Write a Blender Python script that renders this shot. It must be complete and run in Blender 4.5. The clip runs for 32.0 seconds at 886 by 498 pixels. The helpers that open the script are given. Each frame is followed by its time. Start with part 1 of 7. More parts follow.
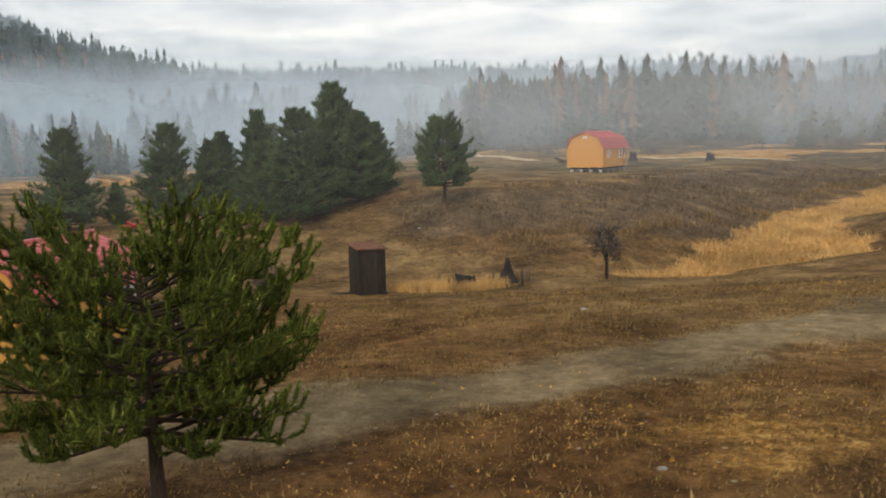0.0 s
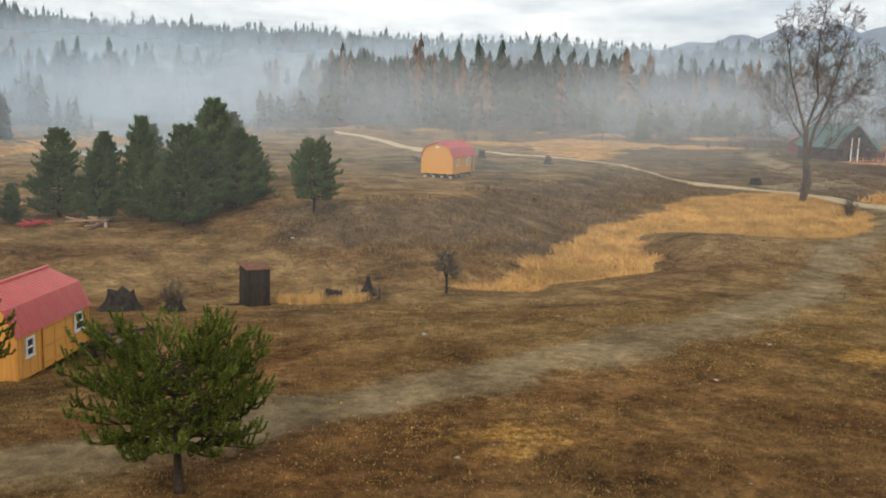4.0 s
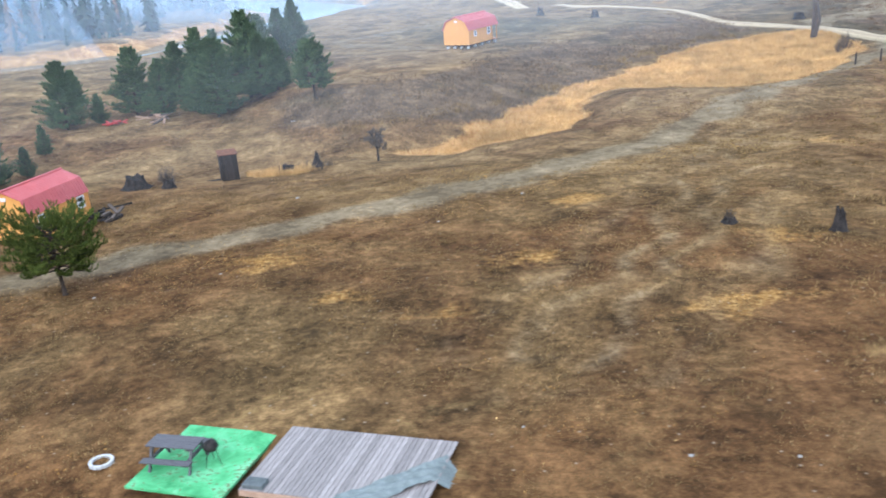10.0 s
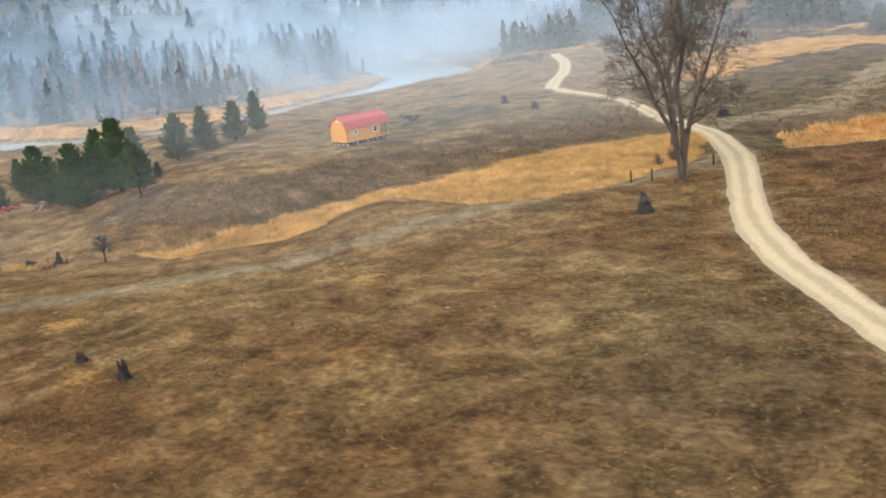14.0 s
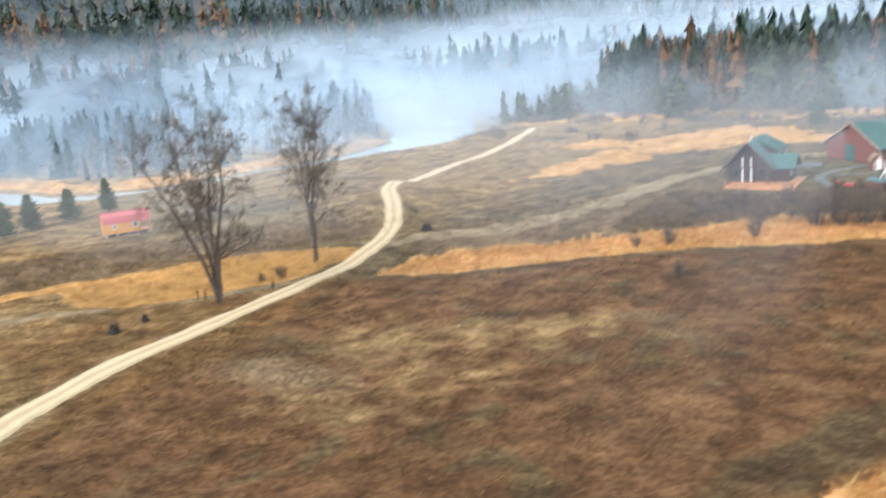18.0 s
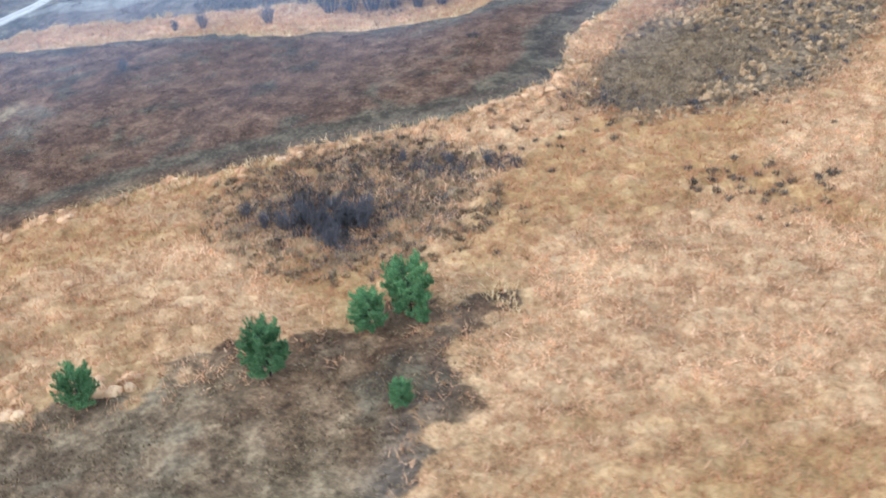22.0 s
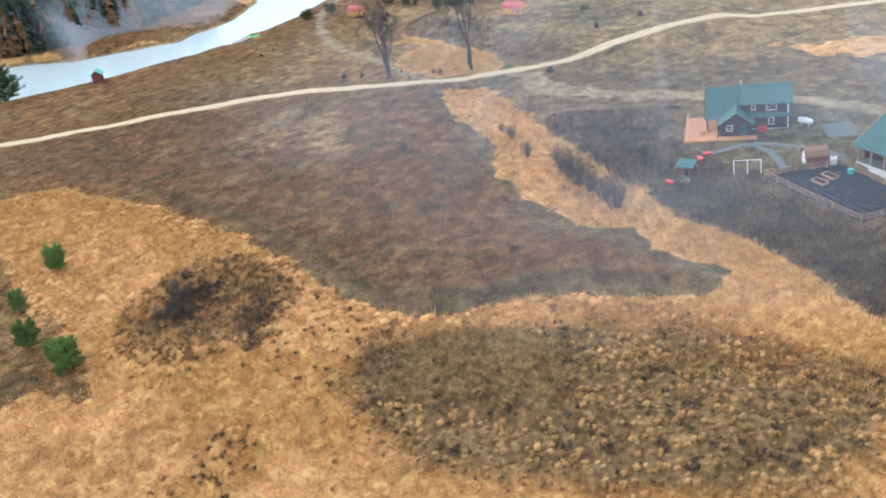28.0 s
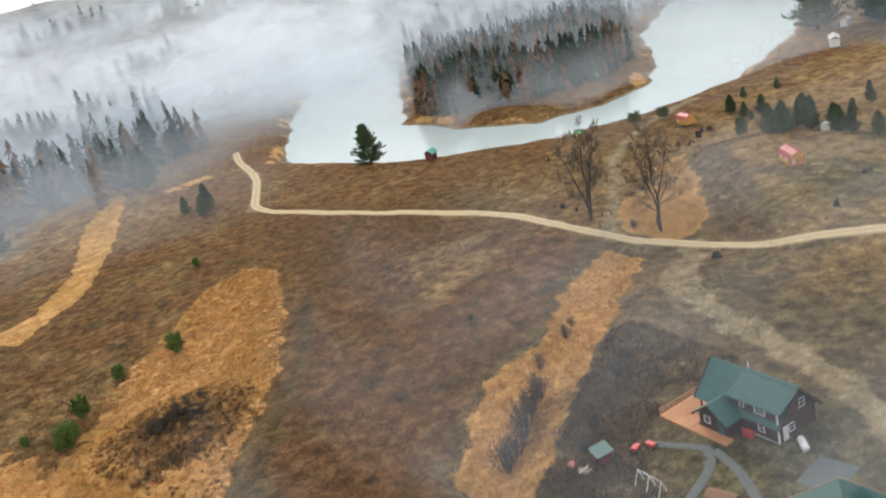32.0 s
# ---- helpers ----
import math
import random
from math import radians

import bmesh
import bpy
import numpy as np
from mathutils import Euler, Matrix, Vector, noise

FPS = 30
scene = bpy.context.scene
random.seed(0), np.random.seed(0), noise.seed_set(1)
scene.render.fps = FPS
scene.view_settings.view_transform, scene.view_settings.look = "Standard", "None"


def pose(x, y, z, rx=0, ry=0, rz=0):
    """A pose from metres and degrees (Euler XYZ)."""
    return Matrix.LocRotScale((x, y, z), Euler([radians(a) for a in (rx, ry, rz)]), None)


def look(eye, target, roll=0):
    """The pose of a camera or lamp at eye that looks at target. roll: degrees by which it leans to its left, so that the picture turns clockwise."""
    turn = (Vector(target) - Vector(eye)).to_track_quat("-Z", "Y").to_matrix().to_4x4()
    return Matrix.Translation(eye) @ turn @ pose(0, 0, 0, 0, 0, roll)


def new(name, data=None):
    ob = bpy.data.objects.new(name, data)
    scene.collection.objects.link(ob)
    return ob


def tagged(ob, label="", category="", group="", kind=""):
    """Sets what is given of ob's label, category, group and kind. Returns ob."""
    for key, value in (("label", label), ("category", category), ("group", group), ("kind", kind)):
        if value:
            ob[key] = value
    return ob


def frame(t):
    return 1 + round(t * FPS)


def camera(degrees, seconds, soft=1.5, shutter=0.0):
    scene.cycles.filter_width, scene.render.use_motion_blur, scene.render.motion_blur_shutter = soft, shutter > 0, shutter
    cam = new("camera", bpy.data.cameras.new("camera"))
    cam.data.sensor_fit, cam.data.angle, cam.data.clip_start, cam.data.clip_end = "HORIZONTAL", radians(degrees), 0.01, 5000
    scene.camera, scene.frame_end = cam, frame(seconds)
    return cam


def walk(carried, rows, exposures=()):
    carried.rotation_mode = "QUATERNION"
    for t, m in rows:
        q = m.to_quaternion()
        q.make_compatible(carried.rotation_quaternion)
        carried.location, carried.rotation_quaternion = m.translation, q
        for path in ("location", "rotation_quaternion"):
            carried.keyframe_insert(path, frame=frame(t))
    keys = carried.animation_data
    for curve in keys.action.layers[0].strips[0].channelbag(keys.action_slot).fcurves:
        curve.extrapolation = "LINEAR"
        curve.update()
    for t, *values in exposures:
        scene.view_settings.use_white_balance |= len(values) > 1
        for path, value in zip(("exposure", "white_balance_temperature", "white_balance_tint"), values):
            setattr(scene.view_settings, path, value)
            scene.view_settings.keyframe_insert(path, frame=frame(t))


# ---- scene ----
cam = camera(52.8, 32.0, soft=1.8, shutter=0.35)
METRES, EYE, TILT, LEAN, TURN = 480.0, 4.9, 0.0, 0.0, 0.0
ROWS = [
    (0.0, 0.0, 0.0, 0.0, -0.14, -6.84, 1.18),
    (0.5, -0.0, -0.0016, 0.0013, -2.99, -6.55, 0.68),
    (1.0, -0.0001, -0.0034, 0.0026, -5.72, -6.07, 0.34),
    (1.5, -0.0002, -0.0054, 0.0039, -7.19, -7.01, -0.53),
    (2.0, -0.0004, -0.0077, 0.0048, -7.55, -8.28, -1.26),
    (2.5, -0.0007, -0.0101, 0.0059, -7.46, -8.88, -1.59),
    (4.5, -0.0023, -0.0217, 0.0094, -10.39, -9.36, -1.24),
    (5.0, -0.0021, -0.0247, 0.0103, -12.11, -10.24, -0.05),
    (5.5, -0.0014, -0.0274, 0.011, -12.96, -10.8, 0.13),
    (6.0, -0.0004, -0.0306, 0.0119, -11.86, -11.64, 0.72),
    (6.5, 0.0014, -0.0337, 0.0127, -10.72, -12.68, 0.5),
    (7.0, 0.0036, -0.0371, 0.0135, -9.94, -12.17, 0.53),
    (7.5, 0.0064, -0.0399, 0.0139, -8.42, -12.92, -0.12),
    (8.0, 0.0098, -0.0436, 0.0148, -6.11, -14.34, -0.38),
    (8.5, 0.014, -0.0466, 0.0156, -3.22, -15.0, 0.32),
    (9.0, 0.0191, -0.0486, 0.0163, -0.58, -16.8, 1.58),
    (9.5, 0.0249, -0.0505, 0.017, 1.51, -18.33, 3.37),
    (10.0, 0.0318, -0.0522, 0.0181, 1.95, -18.99, 4.33),
    (10.5, 0.0399, -0.053, 0.019, 4.8, -18.55, 5.47),
    (11.0, 0.0491, -0.0534, 0.0198, 9.28, -17.53, 5.18),
    (11.5, 0.0595, -0.0533, 0.0207, 11.26, -17.16, 5.28),
    (12.0, 0.0709, -0.0525, 0.0214, 13.95, -16.52, 6.05),
    (12.5, 0.0835, -0.0518, 0.0225, 15.56, -14.06, 5.74),
    (13.0, 0.097, -0.0502, 0.0234, 15.93, -13.58, 5.17),
    (13.5, 0.1117, -0.0491, 0.0248, 16.68, -13.9, 5.15),
    (15.5, 0.1747, -0.0387, 0.0306, 25.48, -19.27, 6.56),
    (16.0, 0.192, -0.0353, 0.0323, 27.65, -18.74, 6.61),
    (16.5, 0.2102, -0.0317, 0.0346, 28.99, -18.47, 7.44),
    (17.0, 0.2287, -0.0269, 0.037, 30.23, -18.43, 8.51),
    (17.5, 0.2477, -0.0215, 0.0396, 31.14, -16.59, 7.76),
    (18.0, 0.2671, -0.0155, 0.0423, 31.69, -12.34, 4.48),
    (18.5, 0.2863, -0.0083, 0.0453, 28.98, -6.83, 1.11),
    (19.0, 0.3098, -0.0046, 0.0501, 26.12, -5.33, 3.66),
    (19.5, 0.3315, 0.0009, 0.0532, 26.04, -9.59, 5.25),
    (20.0, 0.3517, 0.0087, 0.0559, 25.63, -16.29, 6.51),
    (20.5, 0.3725, 0.0151, 0.06, 26.82, -23.34, 6.32),
    (21.0, 0.3931, 0.0226, 0.0645, 29.3, -27.66, 5.54),
    (21.5, 0.4128, 0.0322, 0.069, 33.03, -30.06, 5.51),
    (22.0, 0.432, 0.0436, 0.0736, 38.52, -32.43, 5.75),
    (22.5, 0.4506, 0.0567, 0.078, 44.32, -34.45, 6.63),
    (23.0, 0.4676, 0.0723, 0.0827, 50.07, -34.57, 6.68),
    (23.5, 0.4827, 0.09, 0.0872, 56.43, -35.22, 6.03),
    (24.0, 0.4958, 0.1092, 0.0917, 62.32, -35.22, 6.0),
    (24.5, 0.5059, 0.1305, 0.0957, 68.05, -35.44, 6.66),
    (25.0, 0.5141, 0.1531, 0.0989, 73.33, -35.04, 7.33),
    (25.5, 0.5187, 0.1769, 0.1024, 78.8, -33.43, 7.3),
    (26.0, 0.5209, 0.2015, 0.1059, 83.64, -32.03, 6.45),
    (26.5, 0.5199, 0.2262, 0.1089, 90.19, -31.8, 6.37),
    (28.5, 0.4905, 0.3216, 0.1171, 112.96, -27.01, 9.87),
    (29.0, 0.476, 0.343, 0.1188, 117.77, -26.77, 10.12),
    (29.5, 0.4596, 0.3633, 0.1207, 122.12, -26.49, 10.39),
    (30.0, 0.4412, 0.3823, 0.1227, 126.44, -25.78, 10.79),
    (30.5, 0.4209, 0.3994, 0.125, 131.6, -24.38, 11.83),
    (31.0, 0.3982, 0.4145, 0.1263, 137.64, -23.26, 12.62),
    (31.5, 0.3746, 0.4285, 0.1285, 143.71, -22.48, 13.34),
    (32.0, 0.349, 0.4402, 0.1304, 148.87, -20.0, 13.04),
]
EXPOSURES = [(0, 0.65, 7300, 10), (2.5, 0.78, 7300, 10), (4.5, 0.9, 7300, 10), (6, 1.27, 7300, 10), (7, 1.3, 7100, 10), (9, 1.47, 6300, 10), (10, 1.72, 5300, 10), (11, 1.68, 5400, 10), (12, 1.66, 5600, 10), (13, 1.36, 6900, 10), (16, 1.62, 5400, 10), (17, 1.65, 5700, 10), (18, 1.8, 6300, 10), (18.5, 0.8, 6200, 10),
             (19, -0.08, 6200, 10), (19.4, 0.15, 6300, 10), (20, 1.36, 7300, 10), (21, 1.87, 4900, 10), (22, 1.86, 4400, 10), (24, 2.04, 4450, 10), (26, 2.08, 4850, 10), (29, 1.44, 6250, 10), (30, 1.24, 6700, 10), (31, 1.0, 7200, 10), (32, 1.15, 6900, 10)]
walk(cam, [(t, pose(0, 0, EYE, TILT, LEAN, TURN) @ pose(METRES * x, METRES * y, METRES * z, 90 + pitch, roll, yaw)) for t, x, y, z, yaw, pitch, roll in ROWS], EXPOSURES)

# ---- world and sun: an overcast morning ----
scene.cycles.transparent_max_bounces = 28
SUN_ELEV, SUN_TURN = 32.0, 200.0
world = bpy.data.worlds.new("sky")
scene.world = world
world.use_nodes = True


class Nodes:
    """Small helper to write node trees line by line."""

    def __init__(self, tree):
        self.t = tree
        tree.nodes.clear()

    def add(self, kind, **ins):
        n = self.t.nodes.new(kind)
        for k, v in ins.items():
            key = int(k[1:]) if k[0] == "i" and k[1:].isdigit() else k.replace("_", " ")
            if isinstance(v, bpy.types.NodeSocket):
                self.t.links.new(v, n.inputs[key])
            else:
                n.inputs[key].default_value = v
        return n

    def noise(self, vec, scale, detail=4, rough=0.55, dist=0.0):
        return self.add("ShaderNodeTexNoise", Vector=vec, Scale=scale, Detail=detail, Roughness=rough, Distortion=dist).outputs["Fac"]

    def ramp(self, fac, stops):
        n = self.add("ShaderNodeValToRGB", Fac=fac)
        e = n.color_ramp.elements
        while len(e) < len(stops):
            e.new(0.5)
        for el, (p, c) in zip(e, stops):
            el.position = p
            el.color = (*c, 1) if isinstance(c, tuple) else (c, c, c, 1)
        return n.outputs["Color"]

    def mix(self, fac, a, b, how="MIX"):
        n = self.t.nodes.new("ShaderNodeMix")
        n.data_type, n.blend_type = "RGBA", how
        for s, v in ((n.inputs[0], fac), (n.inputs[6], a), (n.inputs[7], b)):
            if isinstance(v, bpy.types.NodeSocket):
                self.t.links.new(v, s)
            else:
                s.default_value = (*v, 1) if isinstance(v, tuple) else v
        return n.outputs[2]

    def math(self, op, a, b=0.0, clamp=False):
        n = self.add("ShaderNodeMath", i0=a, i1=b)
        n.operation, n.use_clamp = op, clamp
        return n.outputs[0]

    def span(self, v, a, b, c=0.0, d=1.0):
        n = self.add("ShaderNodeMapRange", i0=v, i1=a, i2=b, i3=c, i4=d)
        n.interpolation_type = "SMOOTHSTEP"
        return n.outputs[0]

    def attribute(self, name):
        n = self.add("ShaderNodeAttribute")
        n.attribute_name = name
        return self.add("ShaderNodeSeparateColor", i0=n.outputs["Color"]).outputs


wn = Nodes(world.node_tree)
sky = wn.add("ShaderNodeTexSky")
sky.sky_type, sky.sun_disc, sky.sun_elevation, sky.sun_rotation, sky.dust_density = "NISHITA", False, radians(SUN_ELEV), radians(SUN_TURN), 2.0
way = wn.add("ShaderNodeTexCoord").outputs["Generated"]
flat = wn.add("ShaderNodeMapping", Vector=way)
flat.inputs["Scale"].default_value = (1.0, 1.0, 5.0)
big = wn.noise(flat.outputs[0], 2.6, 7, 0.56, 0.4)
fine = wn.noise(flat.outputs[0], 7.0, 6, 0.6, 0.3)
cloud = wn.math("ADD", wn.math("MULTIPLY", big, 0.72), wn.math("MULTIPLY", fine, 0.28))
grey = wn.ramp(cloud, [(0.38, (0.33, 0.39, 0.47)), (0.50, (0.53, 0.575, 0.64)), (0.62, (0.76, 0.785, 0.81))])
blue = wn.mix(1.0, sky.outputs[0], (0.11, 0.11, 0.11), "MULTIPLY")
wn.add("ShaderNodeOutputWorld", Surface=wn.add("ShaderNodeBackground", Color=wn.mix(0.93, blue, grey), Strength=1.0).outputs[0])

sun = new("sun", bpy.data.lights.new("sun", "SUN"))
sun.data.energy, sun.data.angle, sun.data.color = 0.9, radians(25), (1.0, 0.95, 0.88)
sun.matrix_world = look((0, 0, 100), (100 * math.sin(radians(SUN_TURN)) * -1, 100 * math.cos(radians(SUN_TURN)) * -1, 100 - 100 * math.tan(radians(SUN_ELEV))))


# ---- mesh helpers ----
class MB:
    """Gathers vertices and faces of one mesh."""

    def __init__(self):
        self.v, self.f = [], []

    def add(self, verts, faces):
        o = len(self.v)
        self.v.extend(tuple(p) for p in verts)
        self.f.extend(tuple(i + o for i in f) for f in faces)
        return self

    def box(self, x, y, z, sx, sy, sz, m=None, c=0.0):
        """A box about its centre; c chamfers its four upright edges and its top."""
        if c <= 0:
            v = [Vector((x + a * sx / 2, y + b * sy / 2, z + d * sz / 2)) for d in (-1, 1) for a, b in ((-1, -1), (1, -1), (1, 1), (-1, 1))]
            f = [(0, 3, 2, 1), (4, 5, 6, 7), (0, 1, 5, 4), (1, 2, 6, 5), (2, 3, 7, 6), (3, 0, 4, 7)]
        else:
            hx, hy = sx / 2, sy / 2
            o = [(-hx + c, -hy), (hx - c, -hy), (hx, -hy + c), (hx, hy - c), (hx - c, hy), (-hx + c, hy), (-hx, hy - c), (-hx, -hy + c)]
            i = [(a * (hx - c) / hx, b * (hy - c) / hy) for a, b in o]
            v = [Vector((x + a, y + b, z + d)) for ring, d in ((o, -sz / 2), (o, sz / 2 - c), (i, sz / 2)) for a, b in ring]
            f = [tuple(range(7, -1, -1)), tuple(range(16, 24))]
            f += [(r * 8 + k, r * 8 + (k + 1) % 8, r * 8 + 8 + (k + 1) % 8, r * 8 + 8 + k) for r in (0, 1) for k in range(8)]
        if m is not None:
            v = [m @ p for p in v]
        return self.add(v, f)

    def tube(self, pts, rads, n=6, cap=True):
        rings, up = [], Vector((0.31, 0.17, 0.93))
        pts = [Vector(p) for p in pts]
        for k, p in enumerate(pts):
            d = (pts[min(k + 1, len(pts) - 1)] - pts[max(k - 1, 0)]).normalized()
            a = d.cross(up)
            if a.length < 0.05:
                a = d.cross(Vector((1, 0, 0)))
            a.normalize()
            b = d.cross(a)
            rings.append([p + rads[k] * (a * math.cos(q) + b * math.sin(q)) for q in (2 * math.pi * j / n for j in range(n))])
        f = [(k * n + j, k * n + (j + 1) % n, (k + 1) * n + (j + 1) % n, (k + 1) * n + j) for k in range(len(pts) - 1) for j in range(n)]
        if cap:
            f += [tuple(range(n - 1, -1, -1)), tuple(range((len(pts) - 1) * n, len(pts) * n))]
        return self.add([p for r in rings for p in r], f)

    def prism(self, outline, y0, y1):
        """An outline in x and z, drawn along y."""
        n = len(outline)
        v = [(x, y0, z) for x, z in outline] + [(x, y1, z) for x, z in outline]
        f = [tuple(range(n)), tuple(range(2 * n - 1, n - 1, -1))] + [(k, k + n, (k + 1) % n + n, (k + 1) % n) for k in range(n)]
        return self.add(v, f)

    def slab(self, a, b, c, d, th):
        """A thick sheet with the four top corners a, b, c, d in order."""
        a, b, c, d = (Vector(p) for p in (a, b, c, d))
        n = (b - a).cross(d - a).normalized() * th
        return self.add([a, b, c, d, a - n, b - n, c - n, d - n], [(0, 1, 2, 3), (7, 6, 5, 4), (0, 4, 5, 1), (1, 5, 6, 2), (2, 6, 7, 3), (3, 7, 4, 0)])

    def mesh(self, name, mat=None, smooth=False):
        me = bpy.data.meshes.new(name)
        me.from_pydata(self.v, [], self.f)
        me.update()
        if mat:
            me.materials.append(mat)
        if smooth:
            me.polygons.foreach_set("use_smooth", np.ones(len(me.polygons), bool))
        return me


def part(name, mb, material, parent, label="", smooth=False):
    ob = new(name, mb.mesh(name, material, smooth) if isinstance(mb, MB) else mb)
    ob.parent = parent
    return tagged(ob, label) if label else ob


def thing(name, m, label, category, group="", kind=""):
    ob = new(name)
    ob.matrix_world = m
    return tagged(ob, label, category, group, kind)


def numpy_mesh(name, verts, faces, mat, smooth=False):
    """A mesh from arrays; all faces have the same number of corners."""
    me = bpy.data.meshes.new(name)
    n, k = faces.shape
    me.vertices.add(len(verts))
    me.vertices.foreach_set("co", np.asarray(verts, np.float32).ravel())
    me.loops.add(n * k)
    me.loops.foreach_set("vertex_index", faces.astype(np.int32).ravel())
    me.polygons.add(n)
    me.polygons.foreach_set("loop_start", np.arange(0, n * k, k, dtype=np.int32))
    if smooth:
        me.polygons.foreach_set("use_smooth", np.ones(n, bool))
    me.update(calc_edges=True)
    me.materials.append(mat)
    return me


# ---- the plan ----
REED_FRONT = [(8.4, 42.2), (12.5, 41.8), (18, 43.6), (22.3, 44.4), (24, 48), (24, 54), (27, 59.3), (31.4, 57), (37, 55.4), (43, 56.4), (50, 63.2), (55, 71.5), (57, 80), (54.6, 86.5), (49, 86), (41, 81.3), (36.5, 76), (33, 70), (28.6, 66), (22.5, 61), (17.8, 52.5), (13, 46.8)]
REED_CHANNEL = [(65, 76), (64, 86), (78, 96), (93, 107), (106, 116), (118, 126), (126, 131), (129, 138), (137, 146), (148, 153), (156, 159), (166, 160), (160, 130),
                (147, 118), (148, 123), (146, 132), (144, 139), (139, 139), (135, 129), (128, 126), (129, 120), (121, 111), (109, 100), (97, 97), (90, 91), (75, 80)]
REED_MARSH = [(113, 11), (122, 41), (131, 61), (142, 79), (149, 88), (154, 100), (152, 107), (147, 117), (147, 128), (160, 162), (180, 160), (187, 140), (186, 130), (187, 120),
              (190, 108), (192, 98), (196, 87), (198, 76), (203, 66), (207, 50), (196, 30), (181, 45), (178, 53), (173, 64), (165, 55), (156, 40), (139, 19), (130, 6), (118, 0)]
MARSH_PLAIN = [(157, 103), (156.5, 113), (155.5, 122), (164, 123.5), (172, 125), (171, 115), (169.5, 103), (164.5, 98)]
MARSH_BROWN = [(167, 97), (161, 98), (156, 107), (154, 120), (152, 136), (157, 152), (162, 160), (178, 148), (181, 131), (180, 111), (175, 104)]
DARK_FIELD = [(66, 72), (75, 78), (92, 90), (110, 99), (123, 111), (131, 120), (137, 130), (143, 135), (146, 120), (150, 108), (152, 100), (147, 89), (130, 64), (112, 25), (106, -10), (98, -40), (84, -18), (70, 25)]
ROAD = [(70, -150), (76, -128), (80, -95), (90, -68), (97, -51), (90, -31), (79.5, -7), (71.5, 12), (67, 23), (63.5, 32), (61, 43), (60.4, 56), (60, 68), (58, 82), (53.5, 94), (47, 106), (41, 114), (32, 125), (26, 140), (23, 158), (21, 180), (17, 205), (8, 235)]
TRACK = [(-30, 8), (-17, 10), (-8, 12.3), (-3, 14.6), (2, 17), (10, 21.7), (16, 25.5), (24, 32), (34, 44), (46, 57), (56, 67), (60, 74)]
DRIVE = [(56, 90), (59.7, 95), (64.5, 97), (69, 100.5), (71, 105), (74.2, 113.6), (76.4, 123), (78.8, 131.5), (81.5, 141), (84.5, 149), (94, 165), (104, 178)]
DRIVE_FORK = [(70, 102), (76, 107.5), (85, 116), (93, 125), (97, 131)]
CABIN_TRACK = [(10, 80), (4, 86), (-1, 89), (-4, 97), (2, 106), (8, 114), (15, 125), (23, 150)]
YARD_BANK = [(66, 93), (80, 104), (95, 116), (108, 126), (120, 136), (134, 149), (150, 161)]
KNOLL = [(-4, 58), (3, 54), (10, 56), (16, 64), (22, 73), (30, 82), (40, 92), (44, 110), (30, 135), (-12, 125), (-14, 85), (-8, 68)]
REED_SOUTH = [(178, -22), (171, -8), (152, -28), (136, -72), (118, -140), (124, -143), (140, -104), (152, -52), (166, -25)]
REED_SOUTH_EDGE = [(158, -250), (136, -206), (112, -160), (106, -150), (118, -152), (140, -195), (168, -250)]
RUTS = [(36, 44), (33, 38), (26, 19), (22, 9.5), (17, 2)]
RIVER = [(130, -560, 40), (-90, -420, 30), (-45, -275, 26), (5, -180, 27), (38, -110, 25), (28, -62, 19), (5, -27, 13.5), (-25, -17, 14), (-57, -19, 17), (-100, -45, 25), (-150, -90, 38), (-240, -150, 45)]
RIVER_WEST = [(-300, -120, 40), (-215, 10, 26), (-150, 95, 17), (-105, 121, 12), (-75, 119, 9.5), (-58, 122, 9), (-46, 135, 8), (-39, 157, 7), (-34, 182, 8), (-27, 209, 12), (-29, 237, 14), (-48, 268, 16), (-75, 305, 18), (-130, 370, 20), (-220, 430, 22)]
WEST_BANK = [(-124, 138), (-95, 136), (-73, 131), (-59, 138), (-52, 147), (-48, 165), (-44, 190), (-42, 206), (-45, 226), (-49, 243)]
WEST_WOOD = [(-74, 137), (-62, 142), (-56, 155), (-52, 185), (-50, 215), (-56, 246), (-78, 274), (-100, 310), (-200, 400), (-420, 400), (-420, 150), (-150, 142), (-120, 146)]
STRAW_BAND = [(48, 143), (58.5, 155), (67.5, 178), (77, 188), (90, 205), (84, 222), (70, 229), (58, 199), (49, 179), (47, 156)]


def polyline(x, y, pts):
    """Distance to a line of points, with the third value of the nearest place."""
    best, val = np.full(x.shape, 1e9), np.zeros(x.shape)
    for p, q in zip(pts, pts[1:]):
        dx, dy = q[0] - p[0], q[1] - p[1]
        s = np.clip(((x - p[0]) * dx + (y - p[1]) * dy) / (dx * dx + dy * dy), 0, 1)
        d = np.hypot(x - p[0] - s * dx, y - p[1] - s * dy)
        near = d < best
        best = np.where(near, d, best)
        if len(p) > 2:
            val = np.where(near, p[2] + s * (q[2] - p[2]), val)
    return best, val


def inside(x, y, poly):
    """Signed distance to an outline, positive inside."""
    d, _ = polyline(x, y, poly + poly[:1])
    hit = np.zeros(x.shape, bool)
    for (ax, ay), (bx, by) in zip(poly, poly[1:] + poly[:1]):
        if ay != by:
            hit ^= ((ay > y) != (by > y)) & (x < (bx - ax) * (y - ay) / (by - ay) + ax)
    return np.where(hit, d, -d)


def step(v, a, b):
    s = np.clip((v - a) / (b - a), 0, 1)
    return s * s * (3 - 2 * s)


